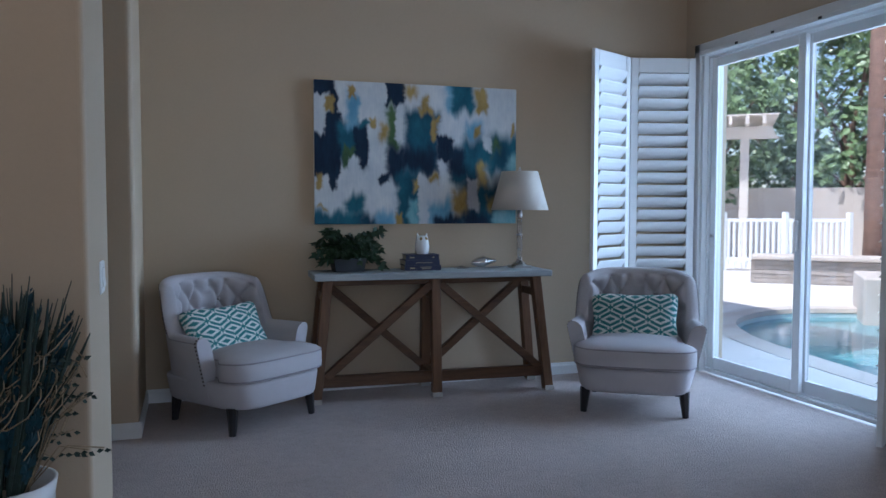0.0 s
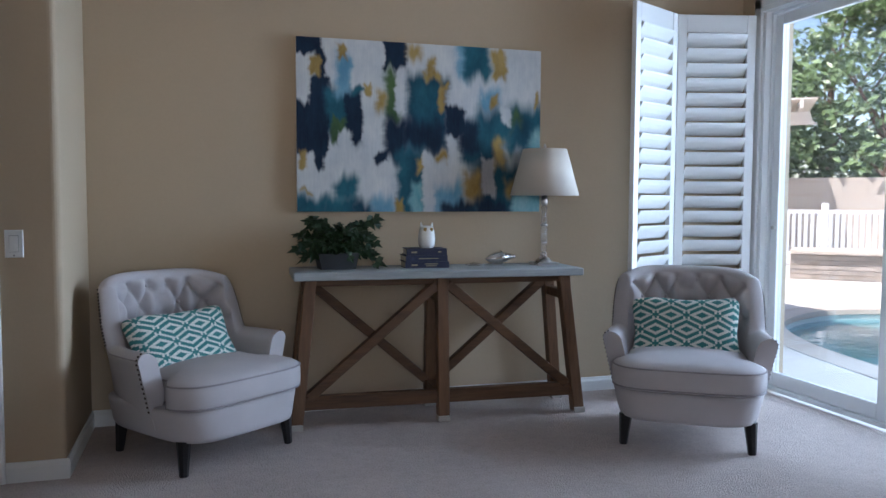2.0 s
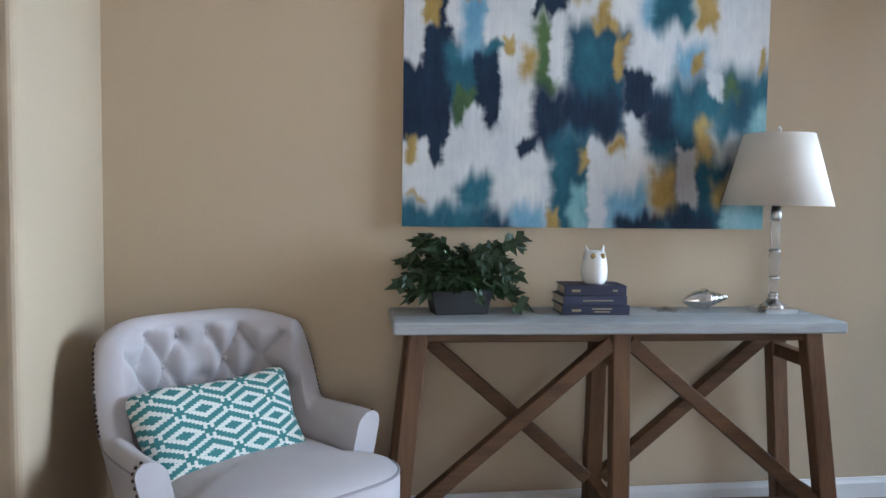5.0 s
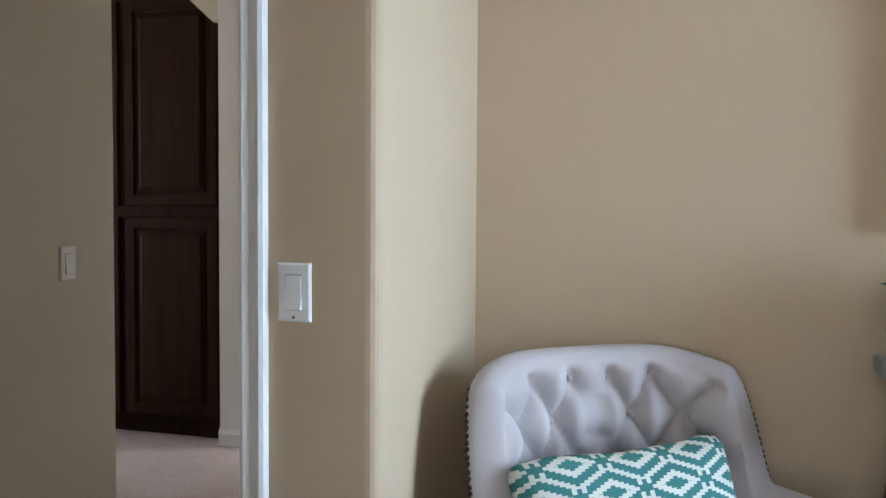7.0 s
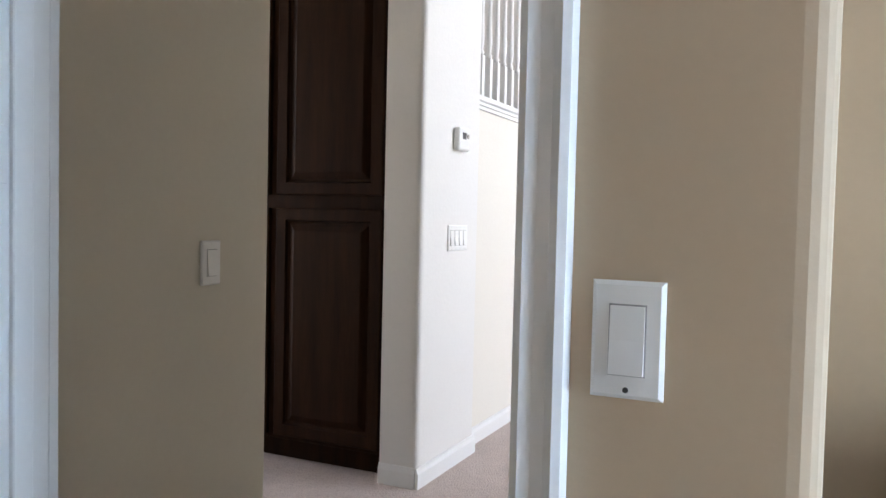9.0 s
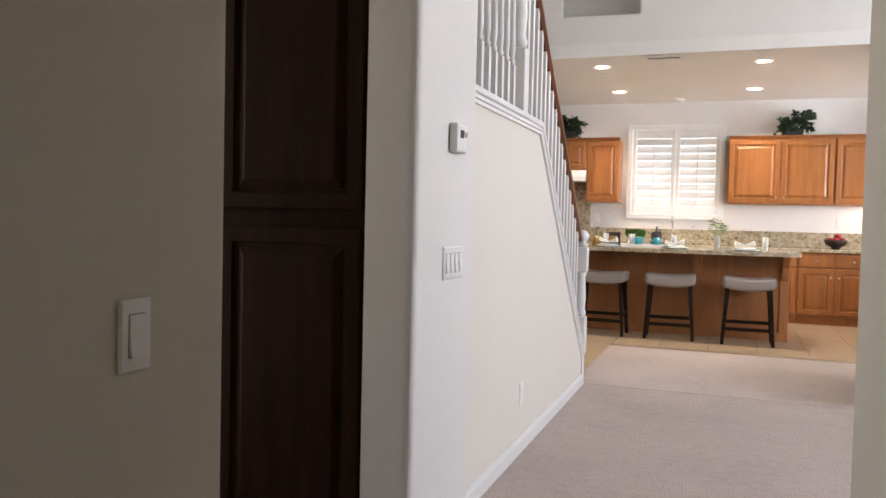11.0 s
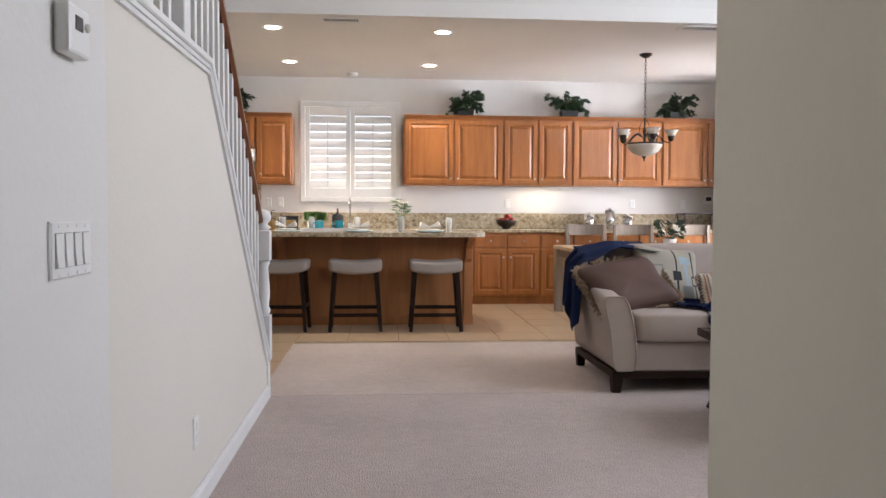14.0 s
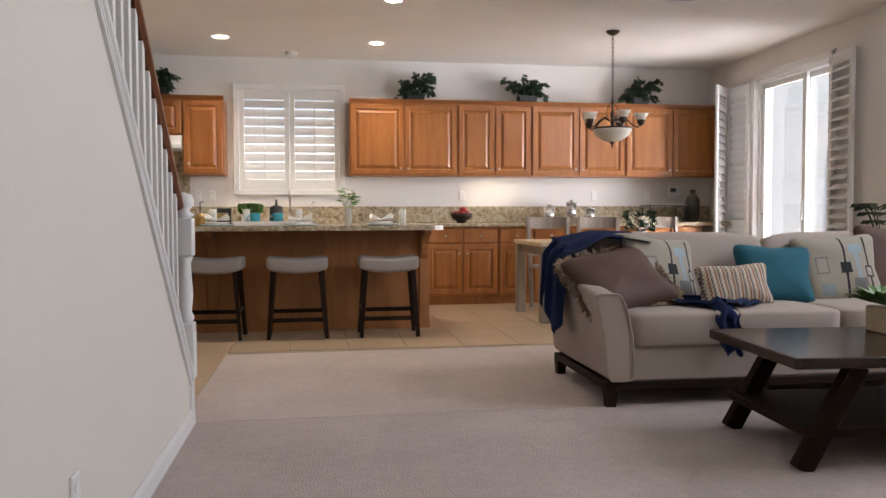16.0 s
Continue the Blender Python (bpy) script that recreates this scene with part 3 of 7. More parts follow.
for off, th_ in ((0.010, 0.012), (0.032, 0.008)):
    for p, q in (((7.575, 1.68 - off), (8.87 - off * 0.4, 1.68 - off)), ((8.87 - off * 0.4, 1.68 - off), (10.41 - off * 0.6, 0.21 - off * 0.6))):
        beam(tm, (-0.693, p[0], p[1]), (-0.693, q[0], q[1]), 0.012 + th_ * 0.3, 0.018, up=(1, 0, 0.0001))
add_box(tm, -0.697, -0.684, 10.37, 10.445, 0.0, 0.20, 0.003)
add_box(tm, -0.81, -0.686, 10.438, 10.455, 0.0, 0.21, 0.003)
setting("trim_stair_face", tm, WHITE, "white moulding lines along the stair knee wall", "trim")
rail = tagged(new("stair_railing"), "white turned balusters under a brown wooden handrail", "railing", "", "structure")
hb = bmesh.new()
beam(hb, (-0.738, 10.36, rail_z(10.36)), (-0.738, 8.62, rail_z(8.62)), 0.062, 0.055, bev=0.016)
beam(hb, (-0.738, 8.55, 2.56), (-0.738, 7.57, 2.56), 0.062, 0.055, bev=0.016)
part("handrail", hb, RAIL_WOOD, rail, "brown stained wooden handrail")


def baluster_mesh(h, turned):
    bm = bmesh.new()
    if turned:
        add_box(bm, -0.016, 0.016, -0.016, 0.016, 0, 0.22)
        add_box(bm, -0.016, 0.016, -0.016, 0.016, h - 0.16, h)
        lathe([(0.012, 0.22), (0.017, 0.235), (0.010, 0.25), (0.016, 0.30), (0.012, 0.42), (0.010, h - 0.18), (0.015, h - 0.16)], 10, bm)
    else:
        add_box(bm, -0.016, 0.016, -0.016, 0.016, 0, h, 0.002)
    return bm


y = 10.26
while y > 8.66:
    base, top = cap_z(y) + 0.03, rail_z(y) - 0.02
    part("baluster", box(-0.754, -0.722, y - 0.016, y + 0.016, base - 0.02, top, 0.002), WHITE, rail)
    y -= 0.105
bal = None
y = 8.42
while y > 7.6:
    if bal is None:
        bal = part("baluster", baluster_mesh(0.84, True), WHITE, rail, at=pose(-0.738, y, 1.705))
    else:
        again(bal, rail, pose(-0.738, y, 1.705))
    y -= 0.105


def newel(y, z0, z1, x=-0.738):
    h = z1 - z0
    bm = box(-0.043, 0.043, -0.043, 0.043, 0, h * 0.30, 0.004)
    lathe([(0.030, h * 0.30), (0.042, h * 0.33), (0.030, h * 0.36), (0.038, h * 0.45), (0.028, h * 0.62), (0.040, h * 0.65), (0.030, h * 0.66)], 14, bm)
    add_box(bm, -0.043, 0.043, -0.043, 0.043, h * 0.66, h * 0.86, 0.004)
    lathe([(0.030, h * 0.86), (0.048, h * 0.88), (0.024, h * 0.90), (0.045, h * 0.93), (0.048, h * 0.955), (0.036, h * 0.985), (0.0, h)], 16, bm)
    part("newel_post", bm, WHITE, rail, "white turned newel post with a ball top", at=pose(x, y, z0))


newel(10.40, 0.23, 1.125, -0.715)
newel(8.55, 1.70, 2.80)
for n in range(8):
    st = tagged(part("stair_step", box(-1.93, -0.822, 10.33 - 0.215 * (n + 1), 10.33 - 0.215 * n + 0.02, 0.0 if n == 0 else 0.185 * n - 0.02, 0.185 * (n + 1), 0.012, 2), CARPET), "carpeted stair step behind the knee wall", "stair step", "stair steps", "structure")
setting("floor_landing", box(-1.93, -0.822, 7.57, 8.63, 1.36, 1.48), CARPET, "carpeted stair landing", "landing")

# ---- kitchen ----
def pair(w, h, z=0.02, low=True):
    a = (w - 0.05) / 2
    kz = 0.06 if low else h - 0.1
    return [("door", 0.015, z, a, h, a - 0.035, kz), ("door", 0.035 + a, z, a, h, 0.035, kz)]


for a, b in ((0.25, 1.488), (1.488, 2.364), (2.364, 3.517), (3.517, 4.70)):
    cabinet("wall_cabinet", "honey maple wall cabinet with two raised panel doors", a, b, 15.46, 15.79, 1.46, 2.285, pair(b - a, 0.785), MAPLE, "kitchen wall cabinets", crown=True)
cabinet("wall_cabinet", "narrow honey maple wall cabinet beside the window", -1.56, -1.12, 15.46, 15.79, 1.46, 2.285, [("door", 0.015, 0.02, 0.41, 0.785, 0.05, 0.1)], MAPLE, "kitchen wall cabinets", crown=True)
cabinet("wall_cabinet", "short honey maple wall cabinet above the range hood", -2.36, -1.56, 15.46, 15.79, 1.89, 2.285, pair(0.8, 0.36), MAPLE, "kitchen wall cabinets", crown=True)
hood = thing("range_hood", pose(-1.96, 15.36, 1.74), "slim white range hood under the short cabinet", "range hood")
part("hood_body", prism([(0.0, 0.05), (0.0, 0.0), (0.42, 0.0), (0.42, 0.148), (0.10, 0.148)], -0.395, 0.395, "yz"), VINYL, hood)
part("control_strip", box(-0.2, 0.2, -0.004, 0.004, 0.012, 0.035), DARKP, hood)
x = -1.42
for n in range(7):
    w = 0.82 if n else 0.865
    a = (w - 0.05) / 2
    fr = [("drawer", 0.015, 0.70, a, 0.15, a / 2, 0.075), ("drawer", 0.035 + a, 0.70, a, 0.15, a / 2, 0.075)] + pair(w, 0.555, 0.125, False)
    cabinet("base_cabinet", "honey maple base cabinet with two drawers over two doors", x, x + w, 15.17, 15.788, 0, 0.88, fr, MAPLE, "kitchen base cabinets", toe=0.1)
    x += w
counter = thing("countertop", pose(0, 0, 0), "speckled brown and cream granite worktop along the wall", "countertop")
part("slab", box(-3.19, 4.77, 15.13, 15.785, 0.881, 0.921, 0.006, 2), GRANITE, counter)
part("backsplash", box(-3.19, 4.77, 15.765, 15.787, 0.921, 1.115, 0.003), GRANITE, counter, "low granite upstand")
part("range_backsplash", box(-2.36, -1.54, 15.767, 15.786, 1.115, 1.74), GRANITE, counter, "tall granite panel behind the range")
isl = thing("kitchen_island", pose(0, 0, 0), "brown wood kitchen island with a granite breakfast bar", "kitchen island")
part("body", box(-1.95, 0.885, 13.49, 14.15, 0.0, 0.885, 0.003), ISLAND_WOOD, isl)
for px in (-1.0, -0.02, 0.84):
    part("pilaster", box(px - 0.045, px + 0.045, 13.474, 13.492, 0.0, 0.885, 0.004), ISLAND_WOOD, isl)
for px in (-1.0, 0.84):
    part("corbel", prism([(13.474, 0.88), (13.474, 0.62), (13.44, 0.66), (13.40, 0.76), (13.33, 0.82), (13.22, 0.85), (13.2, 0.88)], px - 0.03, px + 0.03, "yz"), ISLAND_WOOD, isl)
part("base_trim", box(-1.96, 0.892, 13.478, 14.16, 0.0, 0.09, 0.004), ISLAND_WOOD, isl)
bar = prism([(-2.05, 12.99), (0.86, 12.99), (0.96, 13.09), (0.96, 14.25), (-2.05, 14.25)], 0.886, 0.926, rounded=(1, 2), radius=0.03)
part("granite_top", bar, GRANITE, isl, "speckled granite bar top with an overhang")


def bar_stool(m):
    t = thing("bar_stool", m, "backless counter stool with a grey saddle seat and dark legs", "stool", "stools at the island")
    def fn(u, v):
        a, b = 2 * math.pi * u, math.pi * (v - 0.5)
        sg = lambda q, p: math.copysign(abs(q) ** p, q)
        x, yy, z = sg(math.cos(b), 0.3) * sg(math.cos(a), 0.22), sg(math.cos(b), 0.3) * sg(math.sin(a), 0.22), sg(math.sin(b), 0.4)
        return (x * 0.25, yy * 0.19, 0.595 + z * 0.062 + 0.028 * x * x)
    s = grid_mesh(40, 14, fn, True)
    bmesh.ops.remove_doubles(s, verts=s.verts[:], dist=1e-5)
    part("seat", s, SEAT_GREY, t, "grey upholstered saddle seat", True)
    for sx in (-1, 1):
        for sy in (-1, 1):
            lb = bmesh.new()
            rod(lb, (sx * 0.235, sy * 0.165, 0.0), (sx * 0.195, sy * 0.135, 0.56), 0.021, 0.028, 4)
            part("leg", lb, DARK_LEG, t)
    for sy in (-1, 1):
        part("stretcher", box(-0.22, 0.22, sy * 0.157 - 0.011, sy * 0.157 + 0.011, 0.16 + 0.02 * sy, 0.195 + 0.02 * sy, 0.003), DARK_LEG, t)
    for sx in (-1, 1):
        part("stretcher", box(sx * 0.222 - 0.011, sx * 0.222 + 0.011, -0.15, 0.15, 0.22, 0.25, 0.003), DARK_LEG, t)
    return t


s0 = bar_stool(pose(0.487, 13.14, 0))
copy_thing(s0, pose(-0.268, 13.16, 0, 0, 0, 1.5))
copy_thing(s0, pose(-0.955, 13.17, 0, 0, 0, -2))

# recessed lights, vents, detector
for cx, cy in ((-1.03, 13.12), (0.55, 13.17), (-1.06, 14.76), (0.52, 14.84)):
    cl = thing("recessed_light", pose(cx, cy, 2.82), "round recessed ceiling light, switched on", "ceiling light", "recessed kitchen lights")
    part("trim_ring", lathe([(0.066, -0.001), (0.09, -0.001), (0.092, -0.006), (0.07, -0.010), (0.066, -0.004)], 24), WHITE, cl)
    part("lens", lathe([(0.0, -0.0045), (0.066, -0.0045)], 24), BULB, cl)
for cx, cy, w in ((-0.38, 12.78, 0.34), (2.89, 12.78, 0.36)):
    vt = thing("ceiling_vent", pose(cx, cy, 2.82), "white louvred ceiling air vent", "vent", "ceiling vents")
    part("backing", box(-w / 2 + 0.01, w / 2 - 0.01, -0.06, 0.06, -0.004, -0.001), DARKP, vt)
    fbm = bmesh.new()
    for s in (-1, 1):
        add_box(fbm, -w / 2, w / 2, s * 0.07 - 0.012, s * 0.07 + 0.012, -0.012, -0.001)
        add_box(fbm, s * w / 2 - 0.012, s * w / 2 + 0.012, -0.082, 0.082, -0.012, -0.001)
    part("frame", fbm, WHITE, vt)
    for n in range(14):
        sx = -w / 2 + 0.02 + n * (w - 0.04) / 13
        part("slat", box(sx - 0.003, sx + 0.003, -0.06, 0.06, -0.011, -0.004), WHITE, vt)
sd = thing("smoke_detector", pose(-0.38, 15.45, 2.82), "round white smoke detector on the ceiling", "smoke detector")
part("housing", lathe([(0.065, 0.0), (0.068, -0.02), (0.05, -0.038), (0.0, -0.04)][::-1], 20), PLASTIC, sd)
for ox in (1.60, 3.25, 3.93):
    o2 = thing("wall_outlet", pose(ox, 15.7895, 1.24), "white wall outlet above the worktop", "outlet", "kitchen outlets")
    part("cover_plate", rings(0.07, 0.114, ((0, 0), (0, 0.003), (0.004, 0.0065))), PLASTIC, o2, at=pose(-0.035, 0, -0.057))
    for z in (-0.02, 0.02):
        part("socket", rod(bmesh.new(), (0, -0.006, z), (0, -0.008, z), 0.014), PLASTIC, o2)
for ox in (-1.45, -1.30):
    plate("light_switch", pose(ox, 15.7895, 1.24), 1, "single white switch by the kitchen window", "kitchen switches")
kp = thing("alarm_keypad", pose(4.28, 15.7895, 1.31), "white wall keypad with a dark screen", "keypad")
part("housing", box(-0.075, 0.075, -0.022, 0, -0.055, 0.055, 0.006), PLASTIC, kp)
part("screen", box(-0.045, 0.03, -0.0235, -0.02, -0.02, 0.03), DARKP, kp)

# ---- sitting room: materials ----
UPH = surf("lilac_grey_linen", (0.47, 0.435, 0.44), 0.9, 0.07, 5, 420, 0.35, 0.002)
PIPING = surf("grey_piping", (0.30, 0.27, 0.28), 0.9, 0.1, 10)
NAIL = surf("dark_nailhead", (0.06, 0.045, 0.04), 0.35, 0.1, 30, metal=0.8)
BLACK_LEG = surf("black_leg", (0.012, 0.011, 0.012), 0.35, 0.2, 10)
RUSTIC = wood("rustic_brown_pine", (0.08, 0.034, 0.013), (0.20, 0.095, 0.04), "Z", 0.55)
RUSTIC_X = wood("rustic_brown_pine_rail", (0.05, 0.020, 0.007), (0.16, 0.074, 0.029), "X", 0.55)
ZINC_TOP = wood("grey_washed_top", (0.23, 0.25, 0.255), (0.43, 0.45, 0.455), "X", 0.6)
CANVAS_EDGE = surf("canvas_edge", (0.60, 0.56, 0.48), 0.8, 0.06, 8)
SHADE = surf("cream_lampshade", (0.62, 0.565, 0.50), 0.85, 0.04, 8, 400, 0.3, 0.001)
BOOK_BLUE = surf("navy_book_cloth", (0.018, 0.022, 0.055), 0.6, 0.15, 12, 300, 0.2)
PAGES = surf("book_pages", (0.62, 0.56, 0.44), 0.8, 0.12, 4, 10, 0.1, stretch=(1, 1, 60))
GOLD = surf("gilt_lettering", (0.34, 0.29, 0.19), 0.5, 0.1, 20, metal=0.7)
SILVER = surf("silver_leaf", (0.66, 0.64, 0.62), 0.22, 0.12, 30, metal=1.0)
CRYSTAL, cn_, cb_ = nodes_of("crystal", 0.02)
cb_.inputs["Transmission Weight"].default_value, cb_.inputs["IOR"].default_value = 0.9, 1.5
m_, nt_, b_ = nodes_of("teal_lattice_cloth", 0.9)
tc_ = nt_.nodes.new("ShaderNodeTexCoord")
sx_ = nt_.nodes.new("ShaderNodeSeparateXYZ")
nt_.links.new(tc_.outputs["Object"], sx_.inputs[0])
def stair_step(v, size):
    return math_node(nt_, "MULTIPLY", math_node(nt_, "FLOOR", math_node(nt_, "MULTIPLY", v, 1 / size)), size)


def near(v, c, half):
    return math_node(nt_, "LESS_THAN", math_node(nt_, "ABSOLUTE", math_node(nt_, "SUBTRACT", v, c)), half)


# staggered flat hexagons: a bone in each, stepped chevrons above and below, lozenges between
pa_ = math_node(nt_, "MULTIPLY", math_node(nt_, "PINGPONG", math_node(nt_, "ADD", stair_step(sx_.outputs["X"], 0.011), 0.77), 0.077), 1 / 0.077)
pb_ = math_node(nt_, "MULTIPLY", math_node(nt_, "PINGPONG", math_node(nt_, "ADD", sx_.outputs["Z"], 0.65), 0.065), 1 / 0.065)
slope_ = math_node(nt_, "ADD", pb_, math_node(nt_, "MULTIPLY", pa_, 0.5))
band_ = math_node(nt_, "MULTIPLY", near(slope_, 0.54, 0.13), math_node(nt_, "LESS_THAN", pa_, 0.84))
band_ = math_node(nt_, "MAXIMUM", band_, math_node(nt_, "MULTIPLY", near(slope_, 0.96, 0.13), math_node(nt_, "GREATER_THAN", pa_, 0.16)))
qa_, qb_ = math_node(nt_, "SUBTRACT", 1.0, pa_), math_node(nt_, "SUBTRACT", 1.0, pb_)
marks_ = band_
for u_, v_ in ((pa_, pb_), (qa_, qb_)):
    bone_ = math_node(nt_, "LESS_THAN", math_node(nt_, "ADD", math_node(nt_, "MULTIPLY", u_, 0.45), v_), 0.2)
    loz_ = math_node(nt_, "LESS_THAN", math_node(nt_, "ADD", math_node(nt_, "SUBTRACT", 1.0, u_), v_), 0.25)
    marks_ = math_node(nt_, "MAXIMUM", marks_, math_node(nt_, "MAXIMUM", bone_, loz_))
tealm_ = marks_
weave_ = noise_tex(nt_, coords(nt_), 300, 2)
nt_.links.new(mix(nt_, tealm_, (0.66, 0.66, 0.60), mix(nt_, weave_, (0.024, 0.15, 0.145), (0.05, 0.23, 0.22))), b_.inputs["Base Color"])
bump(nt_, b_, weave_, 0.3, 0.002)
LATTICE = m_

# painting: loose vertical strokes of white, navy, teal, blue, ochre and green
ART, an, ab = nodes_of("abstract_painting", 0.6, 0.0, 0.2)
at_ = an.nodes.new("ShaderNodeTexCoord")
as_ = an.nodes.new("ShaderNodeSeparateXYZ")
an.links.new(at_.outputs["Object"], as_.inputs[0])
fray = noise_tex(an, coords(an, (60, 1, 5)), 1.5, 4, 0.65)
drag = noise_tex(an, coords(an, (15, 1, 2.5)), 1.0, 2, 0.5)
sway = noise_tex(an, coords(an, (5, 1, 9)), 1.0, 3, 0.6)
cloud = noise_tex(an, coords(an, (7, 1, 4)), 1.0, 5, 0.65)
# the canvas runs from 0 to 100 across and 0 to 100 up
across = math_node(an, "ADD", math_node(an, "MULTIPLY", as_.outputs["X"], 100 / 1.43), math_node(an, "MULTIPLY", math_node(an, "SUBTRACT", sway, 0.5), 7.0))
across = math_node(an, "ADD", across, math_node(an, "MULTIPLY", math_node(an, "SUBTRACT", fray, 0.5), 1.0))
upward = math_node(an, "ADD", math_node(an, "MULTIPLY", as_.outputs["Z"], 100 / 0.945), math_node(an, "MULTIPLY", math_node(an, "SUBTRACT", drag, 0.5), 20.0))
TONES = {"w": ((0.50, 0.53, 0.56), (0.70, 0.70, 0.68)), "n": ((0.004, 0.009, 0.028), (0.010, 0.030, 0.065)), "t": ((0.008, 0.055, 0.09), (0.022, 0.145, 0.19)), "b": ((0.09, 0.27, 0.42), (0.24, 0.44, 0.56)),
         "o": ((0.26, 0.155, 0.035), (0.50, 0.35, 0.12)), "g": ((0.03, 0.075, 0.03), (0.10, 0.17, 0.06)), "d": ((0.006, 0.028, 0.060), (0.014, 0.095, 0.135)), "a": ((0.10, 0.33, 0.38), (0.36, 0.55, 0.56)), "v": ((0.30, 0.29, 0.31), (0.46, 0.44, 0.43))}
PAINT = {k: mix(an, math_node(an, "MULTIPLY", math_node(an, "SUBTRACT", cloud, 0.3), 2.5, True), *v) for k, v in TONES.items()}
art = {"col": PAINT["w"]}


def brush(tone, x0, x1, z0, z1, soft=0.8):
    masks = []
    for v, lo, hi, sf in ((across, x0, x1, soft), (upward, z0, z1, soft * 2.2)):
        n = an.nodes.new("ShaderNodeMapRange")
        n.interpolation_type = "SMOOTHSTEP"
        an.links.new(math_node(an, "ABSOLUTE", math_node(an, "SUBTRACT", v, (lo + hi) / 2)), n.inputs["Value"])
        half = (hi - lo) / 2
        n.inputs["From Min"].default_value, n.inputs["From Max"].default_value = half - sf, half + sf
        n.inputs["To Min"].default_value, n.inputs["To Max"].default_value = 1.0, 0.0
        masks.append(n.outputs["Result"])
    art["col"] = mix(an, math_node(an, "MULTIPLY", *masks), art["col"], PAINT[tone])


# the left third
brush("d", -9, 28, 40, 74, 3), brush("n", -9, 12, 32, 76), brush("t", 11, 19, 50, 70, 2), brush("n", 6, 11, 26, 50)
brush("n", -9, 10, 91, 120), brush("n", 7, 13, 72, 95), brush("w", -9, 4.5, 62, 91), brush("o", 4, 9, 77, 89), brush("w", 11, 15, 78, 120)
brush("b", 15, 21, 68, 93, 1.8), brush("o", 15.5, 19, 89, 97), brush("w", 21, 34, 72, 120), brush("t", 22, 28, 60, 72), brush("n", 19, 25, 40, 68), brush("g", 13, 19, 38, 55)
brush("w", 25, 33, 30, 70), brush("w", -9, 23, 12, 33), brush("w", 12, 22, 28, 40), brush("w", 16, 21, 30, 48), brush("w", 22, 39, 7, 31), brush("n", 7, 11, 27, 38)
brush("t", -9, 12, -30, 10, 2), brush("t", 10, 24, -30, 9, 2), brush("t", 14, 23, 6, 20, 2), brush("d", 22, 30, -30, 6, 2), brush("b", 29, 38, -30, 7, 2)
brush("o", 1, 3.6, 25, 36), brush("o", 26, 29, 68, 76, 0.7), brush("o", 1, 6, 11, 13, 0.8)
# the middle
brush("n", 34, 43, 84, 120), brush("g", 34.5, 40, 52, 84, 1.8), brush("o", 31, 35, 60, 70, 1.5), brush("w", 38.5, 43, 62, 86), brush("n", 34, 43, 30, 56, 2), brush("n", 31, 36, 27, 34)
brush("o", 43, 49, 90, 99, 1.6), brush("d", 43, 60, 36, 82, 2), brush("t", 47, 56, 55, 78, 3), brush("n", 40, 59, 36, 54, 3), brush("t", 39, 51, -30, 38, 2), brush("d", 44, 49, 18, 36, 2)
brush("o", 50, 57, 79, 84, 1), brush("o", 52, 55, 82, 91, 1), brush("o", 56, 59.5, 60, 78, 1), brush("o", 38.5, 42, -30, 10, 0.8), brush("a", 45, 50, -30, 16, 1.5), brush("o", 47.5, 52, 23, 33, 1.2)
brush("w", 50, 66, 13, 35), brush("w", 60, 65, 28, 47), brush("b", 54, 67, -30, 17, 2.5), brush("w", 50, 54, -30, 20), brush("n", 57, 72, -30, 6, 1.5), brush("o", 55, 60, 31, 36, 1)
# the right third
brush("b", 63, 69, 80, 120, 2), brush("t", 66, 78, 81, 120, 2), brush("o", 78.5, 84.5, 80, 99, 1.2), brush("b", 74, 82, 62, 74, 2), brush("n", 59, 67, 46, 63)
brush("d", 66, 84, 28, 56, 2), brush("t", 72, 88, 42, 62, 3), brush("n", 65, 73, 34, 54, 2), brush("t", 85, 120, 36, 66, 3), brush("d", 89, 95, 40, 60, 2), brush("w", 83, 87, 55, 66), brush("g", 87, 91, 52, 62, 2)
brush("a", 96, 120, 36, 50, 2), brush("d", 70, 92, -30, 32, 3), brush("o", 67, 74, 6, 24, 2), brush("v", 74, 80, 9, 34), brush("o", 80, 84, 26, 44, 1.6), brush("o", 85, 90, 13, 21, 2), brush("n", 72, 86, -30, 7, 2)
brush("a", 87, 120, -30, 10, 1.5), brush("o", 79, 81.5, 62, 70, 0.8), brush("o", 97.5, 99.5, 64, 74, 0.8), brush("v", 90, 120, 12, 34, 3)
acol = mix(an, math_node(an, "MULTIPLY", math_node(an, "SUBTRACT", fray, 0.42), 1.6, True), art["col"], mix(an, 0.22, art["col"], (0.02, 0.10, 0.15)))
an.links.new(acol, ab.inputs["Base Color"])
bump(an, ab, fray, 0.25, 0.003)


